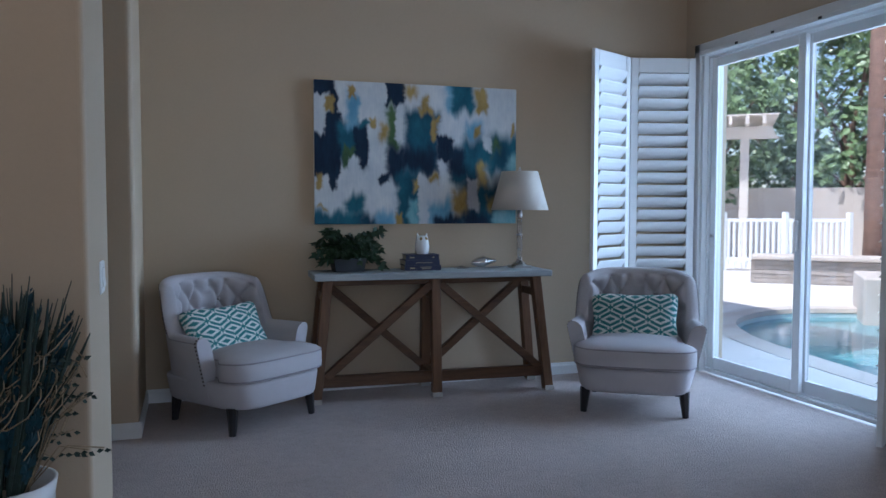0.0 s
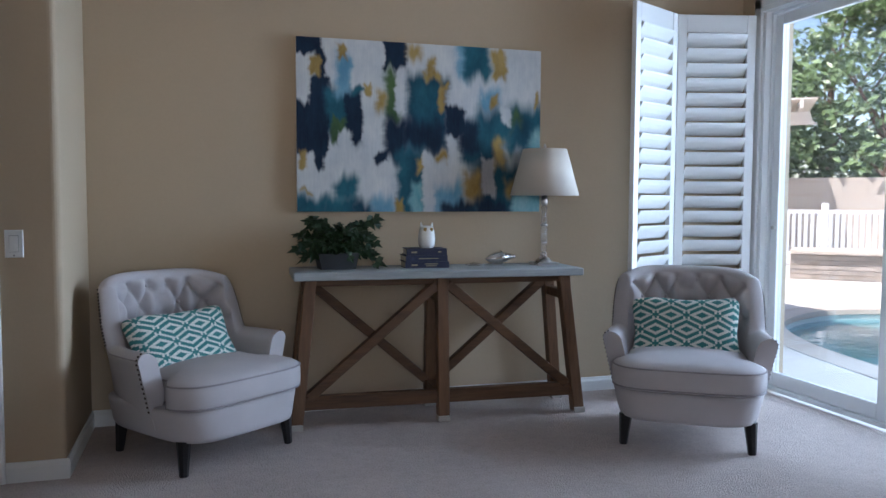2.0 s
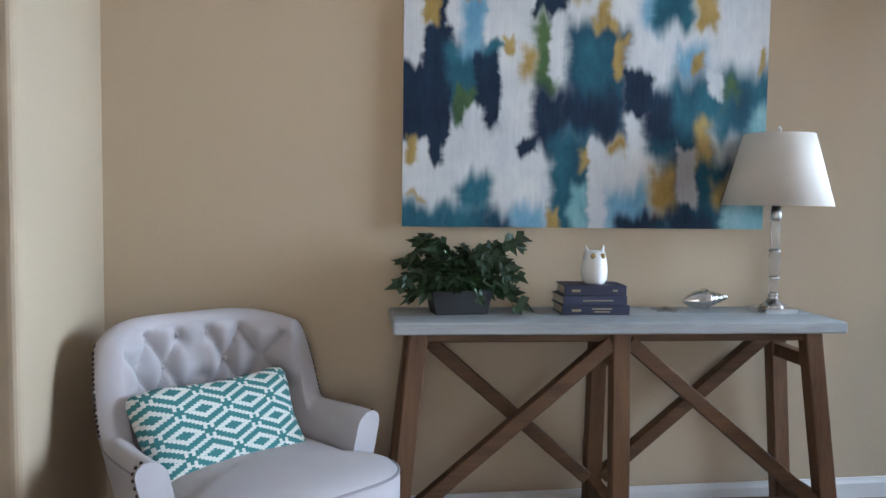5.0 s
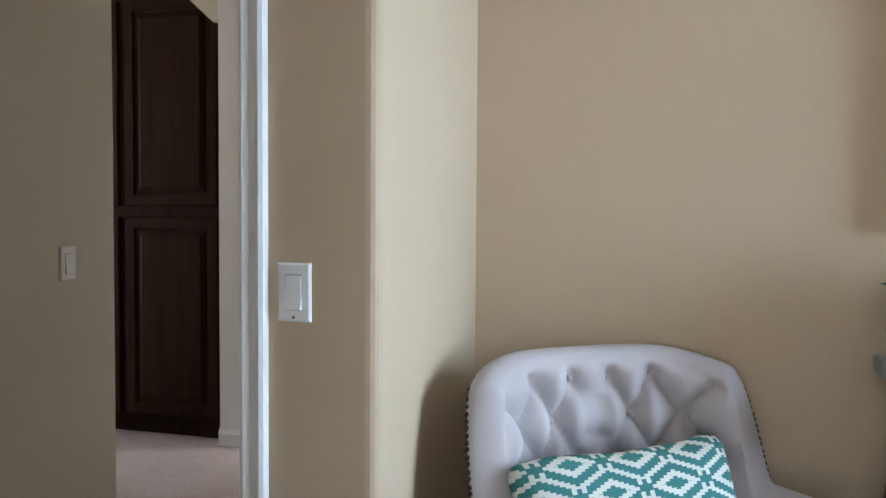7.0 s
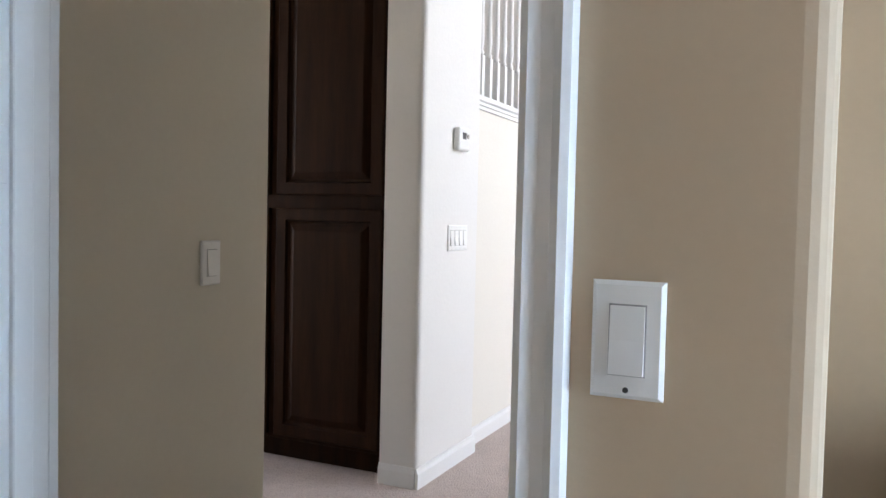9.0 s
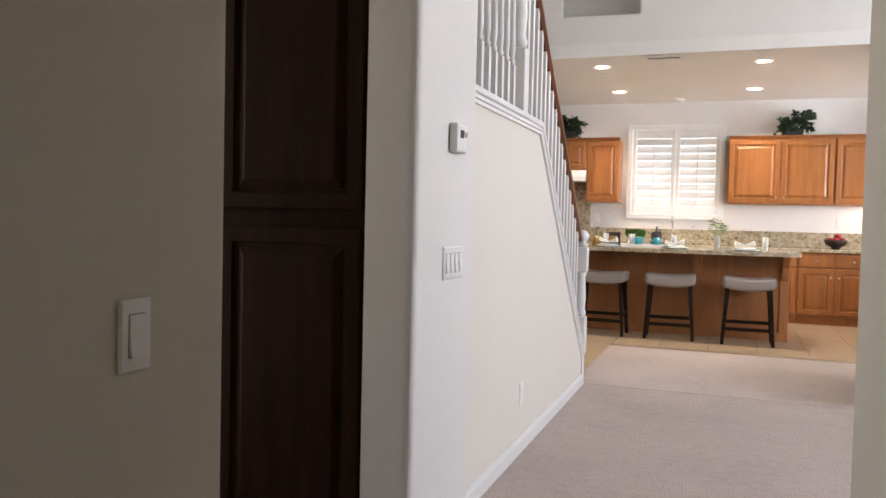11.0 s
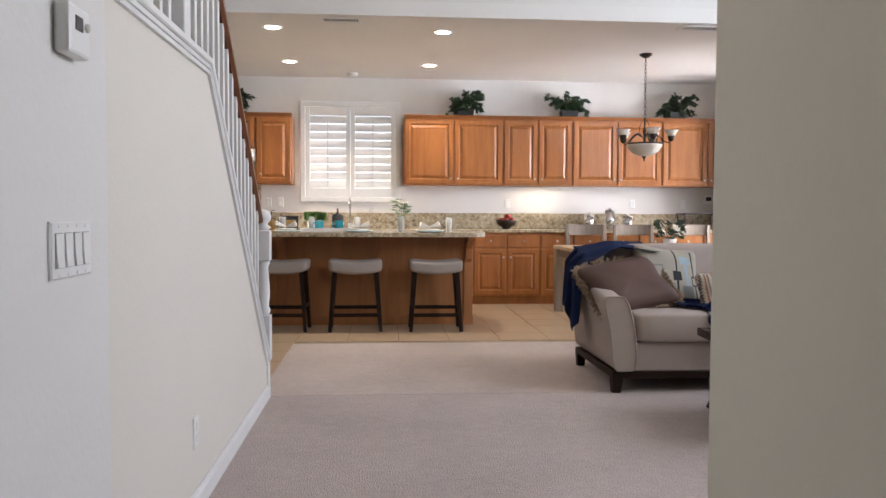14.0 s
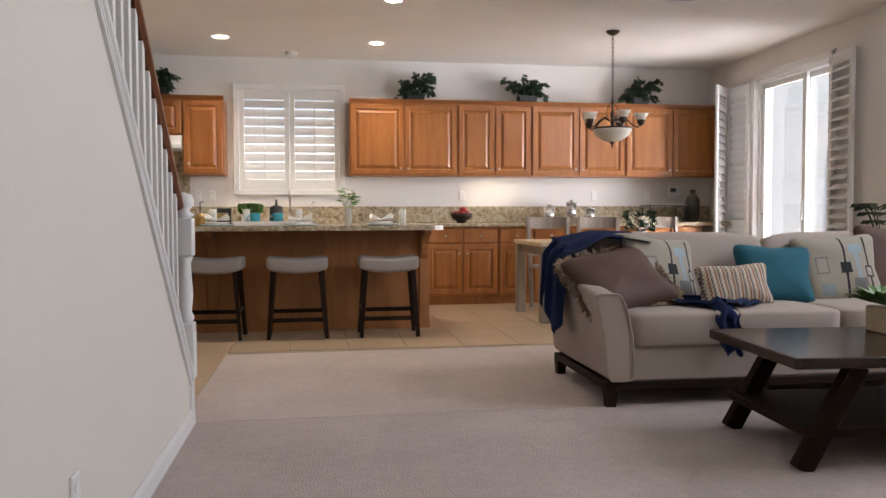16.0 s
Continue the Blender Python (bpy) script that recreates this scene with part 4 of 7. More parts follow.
def tube(pts, r, seg=6, bm=None, closed=False):
    """A round cord through points."""
    bm = bm or bmesh.new()
    pts = [Vector(p) for p in pts]
    n = len(pts)
    rows = []
    for i, p in enumerate(pts):
        a, b = pts[(i - 1) % n] if (closed or i) else p, pts[(i + 1) % n] if (closed or i < n - 1) else p
        q = (b - a).to_track_quat("Z", "Y")
        rr = r(i / max(1, n - 1)) if callable(r) else r
        rows.append([bm.verts.new(p + q @ Vector((rr * math.cos(2 * math.pi * k / seg), rr * math.sin(2 * math.pi * k / seg), 0))) for k in range(seg)])
    for i in range(n if closed else n - 1):
        p, q = rows[i], rows[(i + 1) % n]
        for k in range(seg):
            f = bm.faces.new((p[k], p[(k + 1) % seg], q[(k + 1) % seg], q[k]))
            f.smooth = True
    return bm


def sgn(v, p):
    return math.copysign(abs(v) ** p, v)


def step(a, b, v):
    v = min(1, max(0, (v - a) / (b - a)))
    return v * v * (3 - 2 * v)


# ---- sitting room: armchairs ----
def shell_point(s, w):
    """The upholstered shell of an armchair: s along the U from arm to arm, w round its section."""
    th_ = math.pi * (0.02 + 0.96 * s)
    cx, cy = -sgn(math.cos(th_), 0.55), sgn(math.sin(th_), 0.6)
    x, y = 0.335 * cx, -0.27 + 0.57 * cy
    n = Vector((cx * abs(cx) ** 0.8 * 1.3, max(0.0, cy) ** 2.2, 0))
    n = n.normalized() if n.length > 1e-6 else Vector((1, 0, 0))
    back = step(0.085, 0.185, y)
    top = 0.515 + 0.315 * back - 0.10 * back * (abs(x) / 0.335) ** 5 + 0.012 * (1 - back)
    lo_in, lo_out, half = 0.33, 0.185, 0.045 - 0.004 * back
    if w < 0.36:
        k = w / 0.36
        z, off = lo_out + (top - half - lo_out) * k, half
    elif w < 0.56:
        a = math.pi * (w - 0.36) / 0.20
        z, off = top - half + half * math.sin(a), half * math.cos(a)
    else:
        k = (w - 0.56) / 0.44
        z, off = top - half + (lo_in - top + half) * k, -half
        if back > 0.2:
            arc = math.atan2(x, 0.5) * 0.62 / 0.128
            row = min((z - 0.665) / 0.095, 1.0)
            puff = abs(math.sin(math.pi * (arc + row / 2)) * math.sin(math.pi * (arc - row / 2))) ** 0.5
            off -= (0.058 * puff - 0.030) * step(0.2, 0.9, back) * step(0.50, 0.60, z) * (1 - 0.9 * step(top - 0.06, top - 0.01, z))
    lean = (z - 0.36) * (0.13 * back + 0.24 * (1 - back))
    return Vector((x, y, z)) + n * (off + lean)


def armchair(m, label):
    t = thing("armchair", m, label, "armchair", "tufted armchairs")
    sh = grid_mesh(200, 80, shell_point)
    for s in (0.0, 1.0):
        ring = [shell_point(s, j / 43) for j in range(44)]
        vs = [sh.verts.new(p) for p in ring]
        sh.faces.new(vs)
    part("tufted_shell", sh, UPH, t, "button-tufted back and arms in lilac-grey linen")
    base = bmesh.new()
    def ring(z, k, dy=0.0):
        return [base.verts.new(((0.377 + (z - 0.36) * 0.24) * k * sgn(math.cos(a), 0.42), -0.03 + dy + (0.335 if math.sin(a) > 0 else 0.372) * k * sgn(math.sin(a), 0.5), z)) for a in (2 * math.pi * i / 48 for i in range(48))]
    rows = [ring(0.138, 0.93), ring(0.146, 0.985), ring(0.165, 1.0), ring(0.265, 1.0), ring(0.28, 0.99), ring(0.288, 0.96)]
    for p, q in zip(rows, rows[1:]):
        for k in range(48):
            base.faces.new((p[k], p[(k + 1) % 48], q[(k + 1) % 48], q[k])).smooth = True
    base.faces.new(rows[0][::-1]), base.faces.new(rows[-1])
    part("seat_base", base, UPH, t)
    cu = bmesh.new()
    def cring(z, k):
        out = []
        for i in range(56):
            a = 2 * math.pi * i / 56
            x, y = sgn(math.cos(a), 0.42), sgn(math.sin(a), 0.5)
            w = 0.368 if y < -0.45 else 0.29
            out.append(cu.verts.new((x * (0.29 + (w - 0.29) * step(-0.30, -0.62, y) * 1.0) * k, -0.065 + (0.335 if y > 0 else 0.36) * y * k, z)))
        return out
    prof = ((0.290, 0.95), (0.298, 0.985), (0.312, 1.0), (0.378, 1.0), (0.398, 0.985), (0.411, 0.95), (0.428, 0.80), (0.440, 0.5), (0.445, 0.15))
    rows = [cring(z, k) for z, k in prof]
    for p, q in zip(rows, rows[1:]):
        for k in range(56):
            cu.faces.new((p[k], p[(k + 1) % 56], q[(k + 1) % 56], q[k])).smooth = True
    cu.faces.new(rows[0][::-1]), cu.faces.new(rows[-1])
    cush = part("seat_cushion", cu, UPH, t)
    pp = bmesh.new()
    for z, k in ((0.397, 0.992), (0.300, 0.992)):
        pts = []
        for i in range(56):
            a = 2 * math.pi * i / 56
            x, y = sgn(math.cos(a), 0.42), sgn(math.sin(a), 0.5)
            w = 0.368 if y < -0.45 else 0.29
            pts.append((x * (0.29 + (w - 0.29) * step(-0.30, -0.62, y)) * k, -0.065 + (0.335 if y > 0 else 0.36) * y * k, z))
        tube(pts, 0.0045, 5, pp, True)
    part("piping", pp, PIPING, cush)
    for sx, sy, r in ((-1, -1, 1), (1, -1, 1), (-1, 1, 0.9), (1, 1, 0.9)):
        lg = bmesh.new()
        yy = -0.29 if sy < 0 else 0.23
        rod(lg, (sx * 0.295 * r, yy + sy * 0.012, 0), (sx * 0.285 * r, yy, 0.15), 0.019, 0.032, 8)
        part("leg", lg, BLACK_LEG, t)
    nb = bmesh.new()
    pts = []
    for s in (0.004, 0.996):
        for j in range(14):
            pts.append(shell_point(s, 0.10 + 0.34 * j / 13))
    climb = [k / 1000 for k in range(20, 420)]
    edge = min(climb, key=lambda s: abs(shell_point(s, 0.38).z - 0.53))
    for j in range(19):
        s = min(climb, key=lambda s: abs(shell_point(s, 0.38).z - 0.53 - 0.014 * j))
        pts += [shell_point(s, 0.38), shell_point(1 - s, 0.38)]
    for s0 in (0.0, 1.0):
        part("arm_piping", tube([shell_point(abs(s0 - edge * k / 15), 0.385) for k in range(16)], 0.0035, 5), PIPING, t)
    for p in pts:
        bmesh.ops.create_icosphere(nb, subdivisions=1, radius=0.0065, matrix=Matrix.Translation(p))
    tagged(part("nailhead_trim", nb, NAIL, t, "", True), "row of small dark nailheads", kind="stuff")
    for row, zz in ((0, 0.665), (1, 0.76)):
        for n in range(-2, 3 if row == 0 else 2):
            arc = (n + (0.5 if row else 0.0)) * 1.0
            x = 0.5 * math.tan(arc * 2 * 0.064 / 0.62)
            best = min((k / 400 for k in range(110, 291)), key=lambda s: abs(shell_point(s, 0.75).x - x))
            tz = min((0.58 + k / 200 for k in range(60)), key=lambda w: abs(shell_point(best, w).z - zz))
            p = shell_point(best, tz)
            bb = bmesh.new()
            bmesh.ops.create_uvsphere(bb, u_segments=8, v_segments=5, radius=0.0105, matrix=Matrix.Translation(p))
            part("button", bb, UPH, t, "", True)
    return t


def lumbar_pillow(m, label):
    def fn(u, v):
        a, b = 2 * math.pi * u, math.pi * (v - 0.5)
        x, z = sgn(math.cos(a), 0.2) * math.cos(b) ** 0.5, sgn(math.sin(a), 0.2) * math.cos(b) ** 0.5
        pinch = 1 + 0.06 * (abs(x * z)) - 0.045 * (x * x + z * z - 2 * x * x * z * z)
        return (x * 0.265 * pinch, math.sin(b) * 0.062, z * 0.155 * pinch + 0.004 * math.sin(9 * x))
    bm = grid_mesh(64, 15, fn, True)
    bmesh.ops.remove_doubles(bm, verts=bm.verts[:], dist=1e-5)
    ob = part("lumbar_pillow", bm, LATTICE, None, "", True)
    ob.matrix_basis = m
    return tagged(ob, label, "pillow", "patterned lumbar pillows")


ML, MR = pose(1.335, 5.205, 0, 0, 0, 36.5), pose(3.735, 4.772, 0, 0, 0, -32.9)
armchair(ML, "lilac-grey tufted armchair with nailhead trim in the wall corner")
armchair(MR, "lilac-grey tufted armchair with nailhead trim by the glass door")
lumbar_pillow(ML @ pose(-0.045, 0.045, 0.498, -30, -1, 0) @ Matrix.Diagonal((1.0, 1, 1.06, 1)), "teal and white lattice lumbar pillow leaning askew in the armchair")
lumbar_pillow(MR @ pose(-0.01, 0.07, 0.50, -26, -1, 0) @ Matrix.Diagonal((1, 1, 1.2, 1)), "teal and white lattice lumbar pillow upright in the armchair")

# ---- console table ----
MC = pose(2.60, 5.475, 0, 0, 0, -2.5)
con = thing("console_table", MC, "rustic brown pine console table with crossed braces and a grey-washed top", "console table")
part("tabletop", box(-0.79, 0.79, -0.205, 0.195, 0.772, 0.813, 0.005), ZINC_TOP, con, "grey-washed plank top")
for sy in (-1, 1):
    for tx, bx in ((-0.70, -0.78), (0.0, 0.0), (0.70, 0.78)):
        part("leg", beam(bmesh.new(), (bx, sy * 0.165, 0.0), (tx, sy * 0.12, 0.772), 0.062, 0.062, up=(0, 1, 0), bev=0.004), RUSTIC, con)
    part("apron", box(-0.70, 0.70, sy * 0.115 - 0.016, sy * 0.115 + 0.016, 0.735, 0.771, 0.003), RUSTIC_X, con)
for side, lean in ((-1, 1), (1, -1)):
    for xo in (-1, 1):
        outer, inner = (xo * 0.715, side * 0.146, 0.16), (xo * 0.03, side * 0.124, 0.735)
        if lean < 0:
            outer, inner = (xo * 0.69, side * 0.124, 0.735), (xo * 0.03, side * 0.146, 0.16)
        part("brace", beam(bmesh.new(), outer, inner, 0.05, 0.052, up=(0, 1, 0), bev=0.003), RUSTIC_X, con)
part("stretcher", box(-0.75, 0.75, -0.165, -0.12, 0.095, 0.168, 0.004), RUSTIC_X, con)
FELT = surf("pale_felt_pad", (0.45, 0.42, 0.38), 0.9, 0.08, 20)
for sy in (-1, 1):
    for bx in (-0.781, 0.0, 0.781):
        part("foot_pad", box(bx - 0.033, bx + 0.033, sy * 0.166 - 0.034, sy * 0.166 + 0.034, 0.0, 0.032, 0.003), FELT, con)
for bx, tx in ((-0.775, -0.71), (0.0, 0.0), (0.775, 0.71)):
    part("side_rail", beam(bmesh.new(), (bx, -0.15, 0.12), (bx, 0.15, 0.12), 0.05, 0.07, bev=0.003), RUSTIC, con)
    part("side_rail", beam(bmesh.new(), (tx, -0.11, 0.66), (tx, 0.11, 0.66), 0.045, 0.05, bev=0.003), RUSTIC, con)

# painting on canvas
pa = thing("wall_painting_canvas", pose(1.86, 5.652, 1.118), "large abstract canvas in navy, teal, white and ochre strokes", "painting")
part("canvas", box(0, 1.43, 0.0, 0.003, 0, 0.945, 0.0), ART, pa)
part("stretcher_edge", box(0.002, 1.428, 0.003, 0.040, 0.002, 0.943), CANVAS_EDGE, pa)

# lamp
LP = pose(3.255, 5.50, 0.813)
lamp = thing("table_lamp", LP, "crystal column table lamp with a cream drum-cone shade, off", "table lamp")
part("base", prism([(-0.065, -0.065), (0.065, -0.065), (0.065, 0.065), (-0.065, 0.065)], 0, 0.016), STEEL, lamp)
part("foot", lathe([(0.058, 0.016), (0.05, 0.028), (0.024, 0.045), (0.018, 0.06), (0.024, 0.066), (0.014, 0.072)], 4), STEEL, lamp)
for z0, z1, r in ((0.072, 0.125, 0.019), (0.135, 0.225, 0.022), (0.235, 0.345, 0.019)):
    part("crystal_column", lathe([(r * 0.6, z0), (r, z0 + 0.014), (r * 0.78, (z0 + z1) / 2), (r, z1 - 0.014), (r * 0.6, z1)], 8), CRYSTAL, lamp)
for z in (0.125, 0.225):
    part("metal_collar", lathe([(0.012, z), (0.022, z + 0.002), (0.022, z + 0.008), (0.012, z + 0.01)], 12), STEEL, lamp)
part("socket", lathe([(0.014, 0.345), (0.02, 0.355), (0.016, 0.40), (0.005, 0.405)], 12), STEEL, lamp)
shd = lathe([(0.198, 0.40), (0.126, 0.665), (0.123, 0.665), (0.195, 0.40), (0.198, 0.40)], 40)
part("lampshade", shd, SHADE, lamp, "cream fabric shade")
hp = bmesh.new()
for k in range(3):
    a = 2 * math.pi * k / 3
    rod(hp, (0, 0, 0.655), (0.124 * math.cos(a), 0.124 * math.sin(a), 0.655), 0.002, seg=5)
rod(hp, (0, 0, 0.40), (0, 0, 0.672), 0.003, seg=6)
part("harp", hp, STEEL, lamp)
part("finial", lathe([(0.004, 0.668), (0.009, 0.68), (0.007, 0.69), (0.0, 0.698)], 10), STEEL, lamp)

# books, owl, shell
z = 0.8135
for n, (w, d, h, rz, dx) in enumerate(((0.245, 0.165, 0.034, -4, 0.0), (0.235, 0.16, 0.034, -1, -0.006), (0.225, 0.15, 0.036, -5, 0.0))):
    bk = thing("book", pose(2.545 + dx, 5.525, z, 0, 0, rz), "navy cloth-bound book lying in a stack", "book", "stack of books")
    cv = bmesh.new()
    add_box(cv, -w / 2, w / 2, -d / 2, d / 2, 0, 0.003)
    add_box(cv, -w / 2, w / 2, -d / 2, d / 2, h - 0.003, h)
    add_box(cv, -w / 2, w / 2, -d / 2, -d / 2 + 0.004, 0.003, h - 0.003)
    part("cover", cv, BOOK_BLUE, bk)
    part("page_block", box(-w / 2 + 0.004, w / 2 - 0.004, -d / 2 + 0.004, d / 2 - 0.004, 0.003, h - 0.003), PAGES, bk)
    for a, b, lo, hi in (((-0.36, -0.22, 0.35, 0.62), (-0.06, 0.24, 0.58, 0.72), (-0.03, 0.21, 0.28, 0.42)), ((-0.2, 0.28, 0.44, 0.56),), ((-0.38, -0.24, 0.35, 0.6), (0.28, 0.36, 0.42, 0.6)))[n]:
        part("spine_lettering", box(a * w, b * w, -d / 2 - 0.0008, -d / 2, h * lo, h * hi), GOLD, bk)
    z += h + 0.0005
owl = lathe([(0.0, 0.0), (0.036, 0.0), (0.046, 0.018), (0.049, 0.05), (0.045, 0.08), (0.041, 0.10), (0.036, 0.118), (0.018, 0.124), (0.0, 0.122)], 20)
for s in (-1, 1):
    rod(owl, (s * 0.026, 0, 0.108), (s * 0.034, 0, 0.142), 0.012, 0.002, 8)
ot = thing("owl_figurine", pose(2.555, 5.515, z), "white glazed ceramic owl figurine on the books", "figurine")
part("owl_figure", owl, PORCELAIN, ot)
ey = bmesh.new()
for s in (-1, 1):
    bmesh.ops.create_uvsphere(ey, u_segments=10, v_segments=6, radius=0.011, matrix=Matrix.Translation((s * 0.017, -0.035, 0.103)) @ Matrix.Diagonal((1, 0.5, 1, 1)))
part("eye_glaze", ey, BRASS, ot)
sh_ = bmesh.new()
def whorl(u, v):
    r = 0.038 * (math.sin(math.pi * min(1, u * 1.15)) ** 0.8 if u < 0.5 else (1 - u) * 1.7) + 0.003 + 0.005 * abs(math.sin(u * 22)) * (u > 0.45)
    a = 2 * math.pi * v
    return (-0.10 + 0.20 * u, r * math.cos(a), 0.036 + 0.012 * u + r * 0.9 * math.sin(a))
sl = thing("seashell", pose(3.01, 5.55, 0.8135, 0, 0, 8), "silvered spiral seashell ornament", "ornament")
part("shell", grid_mesh(40, 17, whorl), SILVER, sl)
ss = thing("starfish_ornament", pose(2.84, 5.53, 0.8135), "small flat silvered starfish ornament", "ornament")
sb = bmesh.new()
for k in range(5):
    a = 2 * math.pi * k / 5
    rod(sb, (0, 0, 0.008), (0.055 * math.cos(a), 0.055 * math.sin(a), 0.004), 0.011, 0.003, 6)
part("arms", sb, SILVER, ss)


def leaf_shape(bm, p, d, n, size, lobes=True):
    """An ivy leaf at p, pointing along d, its face towards n."""
    d, n = d.normalized(), n.normalized()
    s = d.cross(n).normalized()
    n = s.cross(d)
    pts = ((0, 0, 0), (0.42, 0.05, 0.1), (0.5, 0.42, 0.0), (0.22, 0.45, 0.05), (0.0, 1.0, -0.12), (-0.22, 0.45, 0.05), (-0.5, 0.42, 0.0), (-0.42, 0.05, 0.1)) if lobes else ((0, 0, 0), (0.3, 0.4, 0.05), (0.0, 1.0, -0.1), (-0.3, 0.4, 0.05))
    c = bm.verts.new(p + d * size * 0.4 - n * size * 0.06)
    vs = [bm.verts.new(p + s * (a * size) + d * (b * size) + n * (h * size)) for a, b, h in pts]
    for i in range(len(vs)):
        bm.faces.new((c, vs[i], vs[(i + 1) % len(vs)]))


def ivy(m, label, w=0.2, seed=0, leaves=150, size=0.062, trail=1.0, planter=True, pot=(0.11, 0.06, 0.085)):
    rng = random.Random(seed)
    t = thing("potted_ivy", m, label, "plant", "potted ivy plants")
    pw, pd, ph = pot
    if planter:
        pl = bmesh.new()
        r0 = [pl.verts.new((sx * pw * 0.85, sy * pd * 0.85, 0)) for sx, sy in ((-1, -1), (1, -1), (1, 1), (-1, 1))]
        r1 = [pl.verts.new((sx * pw, sy * pd, ph)) for sx, sy in ((-1, -1), (1, -1), (1, 1), (-1, 1))]
        r2 = [pl.verts.new((sx * (pw - 0.01), sy * (pd - 0.01), ph - 0.01)) for sx, sy in ((-1, -1), (1, -1), (1, 1), (-1, 1))]
        for p, q in ((r0, r1), (r1, r2)):
            for k in range(4):
                pl.faces.new((p[k], p[(k + 1) % 4], q[(k + 1) % 4], q[k]))
        pl.faces.new(r0[::-1]), pl.faces.new(r2)
        part("planter", pl, POT_DARK, t, "dark rectangular planter")
    fo, st_ = bmesh.new(), bmesh.new()
    stems = 22
    for k in range(stems):
        a = 2 * math.pi * k / stems + rng.uniform(-0.2, 0.2)
        reach, rise = w * rng.uniform(0.25, 1.05), rng.uniform(0.3, 1.0)
        pts = []
        for j in range(7):
            u = j / 6
            pts.append(Vector((math.cos(a) * reach * u ** 0.9 * (1.15 if abs(math.cos(a)) > 0.6 else 0.8), math.sin(a) * reach * 0.55 * u, ph * 0.8 + w * (0.95 * rise * math.sin(u * math.pi * 0.62) - trail * (1.05 - rise) * u * u * 0.75))))
            pts[-1].z = max(pts[-1].z, 0.012)
        tube(pts, 0.0018, 4, st_)
        for j in range(leaves // stems):
            u = 0.25 + 0.75 * (j + rng.random()) / (leaves // stems)
            i = min(5, int(u * 6))
            p = pts[i].lerp(pts[i + 1], u * 6 - i) + Vector((rng.uniform(-1, 1), rng.uniform(-0.8, 0.8), rng.uniform(-0.5, 1))) * 0.022
            p.z = max(p.z, 0.02)
            d = Vector((math.cos(a) + rng.uniform(-0.7, 0.7), math.sin(a) + rng.uniform(-0.7, 0.7), rng.uniform(-0.9, 0.4)))
            n = Vector((rng.uniform(-0.6, 0.6), -0.7 + rng.uniform(-0.4, 0.4), rng.uniform(0.3, 1.0)))
            leaf_shape(fo, p, d, n, size * rng.uniform(0.65, 1.15))
    part("foliage", fo, LEAF, t, "dense dark green ivy leaves")
    part("stems", st_, LEAF, t)
    return t


ivy(pose(2.055, 5.53, 0.8135, 0, 0, 6), "dark green ivy in a low dark planter on the console table", 0.215, 3, 330, 0.066)

# ---- sliding glass door of the sitting room ----
def slider(name, label, xin, y0, y1, z1, ysplit, inward=0.04):
    t = tagged(new(name), label, "sliding door", "", "structure")
    x0 = xin + inward
    for a, b in ((y0, y0 + 0.04), (y1 - 0.04, y1)):
        part("frame_jamb", box(x0, x0 + 0.13, a, b, 0, z1, 0.004), VINYL, t)
    part("frame_head", box(x0, x0 + 0.13, y0 + 0.04, y1 - 0.04, z1 - 0.045, z1, 0.004), VINYL, t)
    part("sill_track", box(x0, x0 + 0.13, y0 + 0.04, y1 - 0.04, 0, 0.028, 0.004), VINYL, t)
    part("track_rib", box(x0 + 0.03, x0 + 0.036, y0 + 0.04, y1 - 0.04, 0.028, 0.042), VINYL, t)
    for n, (a, b, dx) in enumerate(((ysplit - 0.03, y1 - 0.045, 0.02), (y0 + 0.045, ysplit + 0.03, 0.07))):
        p = part("door_panel", box(x0 + dx, x0 + dx + 0.038, a, a + 0.062, 0.03, z1 - 0.05, 0.004), VINYL, t)
        part("stile", box(x0 + dx, x0 + dx + 0.038, b - 0.062, b, 0.03, z1 - 0.05, 0.004), VINYL, p)
        part("top_rail", box(x0 + dx, x0 + dx + 0.038, a + 0.062, b - 0.062, z1 - 0.115, z1 - 0.05, 0.004), VINYL, p)
        part("bottom_rail", box(x0 + dx, x0 + dx + 0.038, a + 0.062, b - 0.062, 0.03, 0.115, 0.004), VINYL, p)
        g = part("pane", box(x0 + dx + 0.015, x0 + dx + 0.021, a + 0.058, b - 0.058, 0.11, z1 - 0.11), GLASS, p)
        g.visible_shadow = False
        if n == 0:
            part("pull_handle", box(x0 + dx - 0.025, x0 + dx - 0.002, a + 0.02, a + 0.042, 0.95, 1.15, 0.006), VINYL, p)
            part("latch", rod(bmesh.new(), (x0 + dx - 0.012, b - 0.03, 1.02), (x0 + dx, b - 0.03, 1.02), 0.012), NICKEL, p)
    return t


slider("door_1", "white vinyl sliding glass door to the pool patio", 4.72, 3.72, 5.50, 2.38, 4.56)
cas = bmesh.new()
for a, b in ((3.66, 3.725), (5.495, 5.56)):
    add_box(cas, 4.70, 4.722, a, b, 0, 2.44, 0.004)
add_box(cas, 4.70, 4.722, 3.66, 5.56, 2.375, 2.44, 0.004)
add_box(cas, 4.72, 4.765, 5.47, 5.498, 0, 2.38)
add_box(cas, 4.72, 4.765, 3.722, 3.75, 0, 2.38)
add_box(cas, 4.72, 4.765, 3.75, 5.47, 2.35, 2.379)
setting("trim_door", cas, WHITE, "white casing round the sliding glass door", "trim")
hd_ = thing("shutter_track", pose(4.70, 4.6, 2.36), "white shutter track with small dark rollers above the door", "track")
part("rail", box(-0.03, 0.0, -0.86, 0.86, -0.015, 0.015, 0.003), WHITE, hd_)
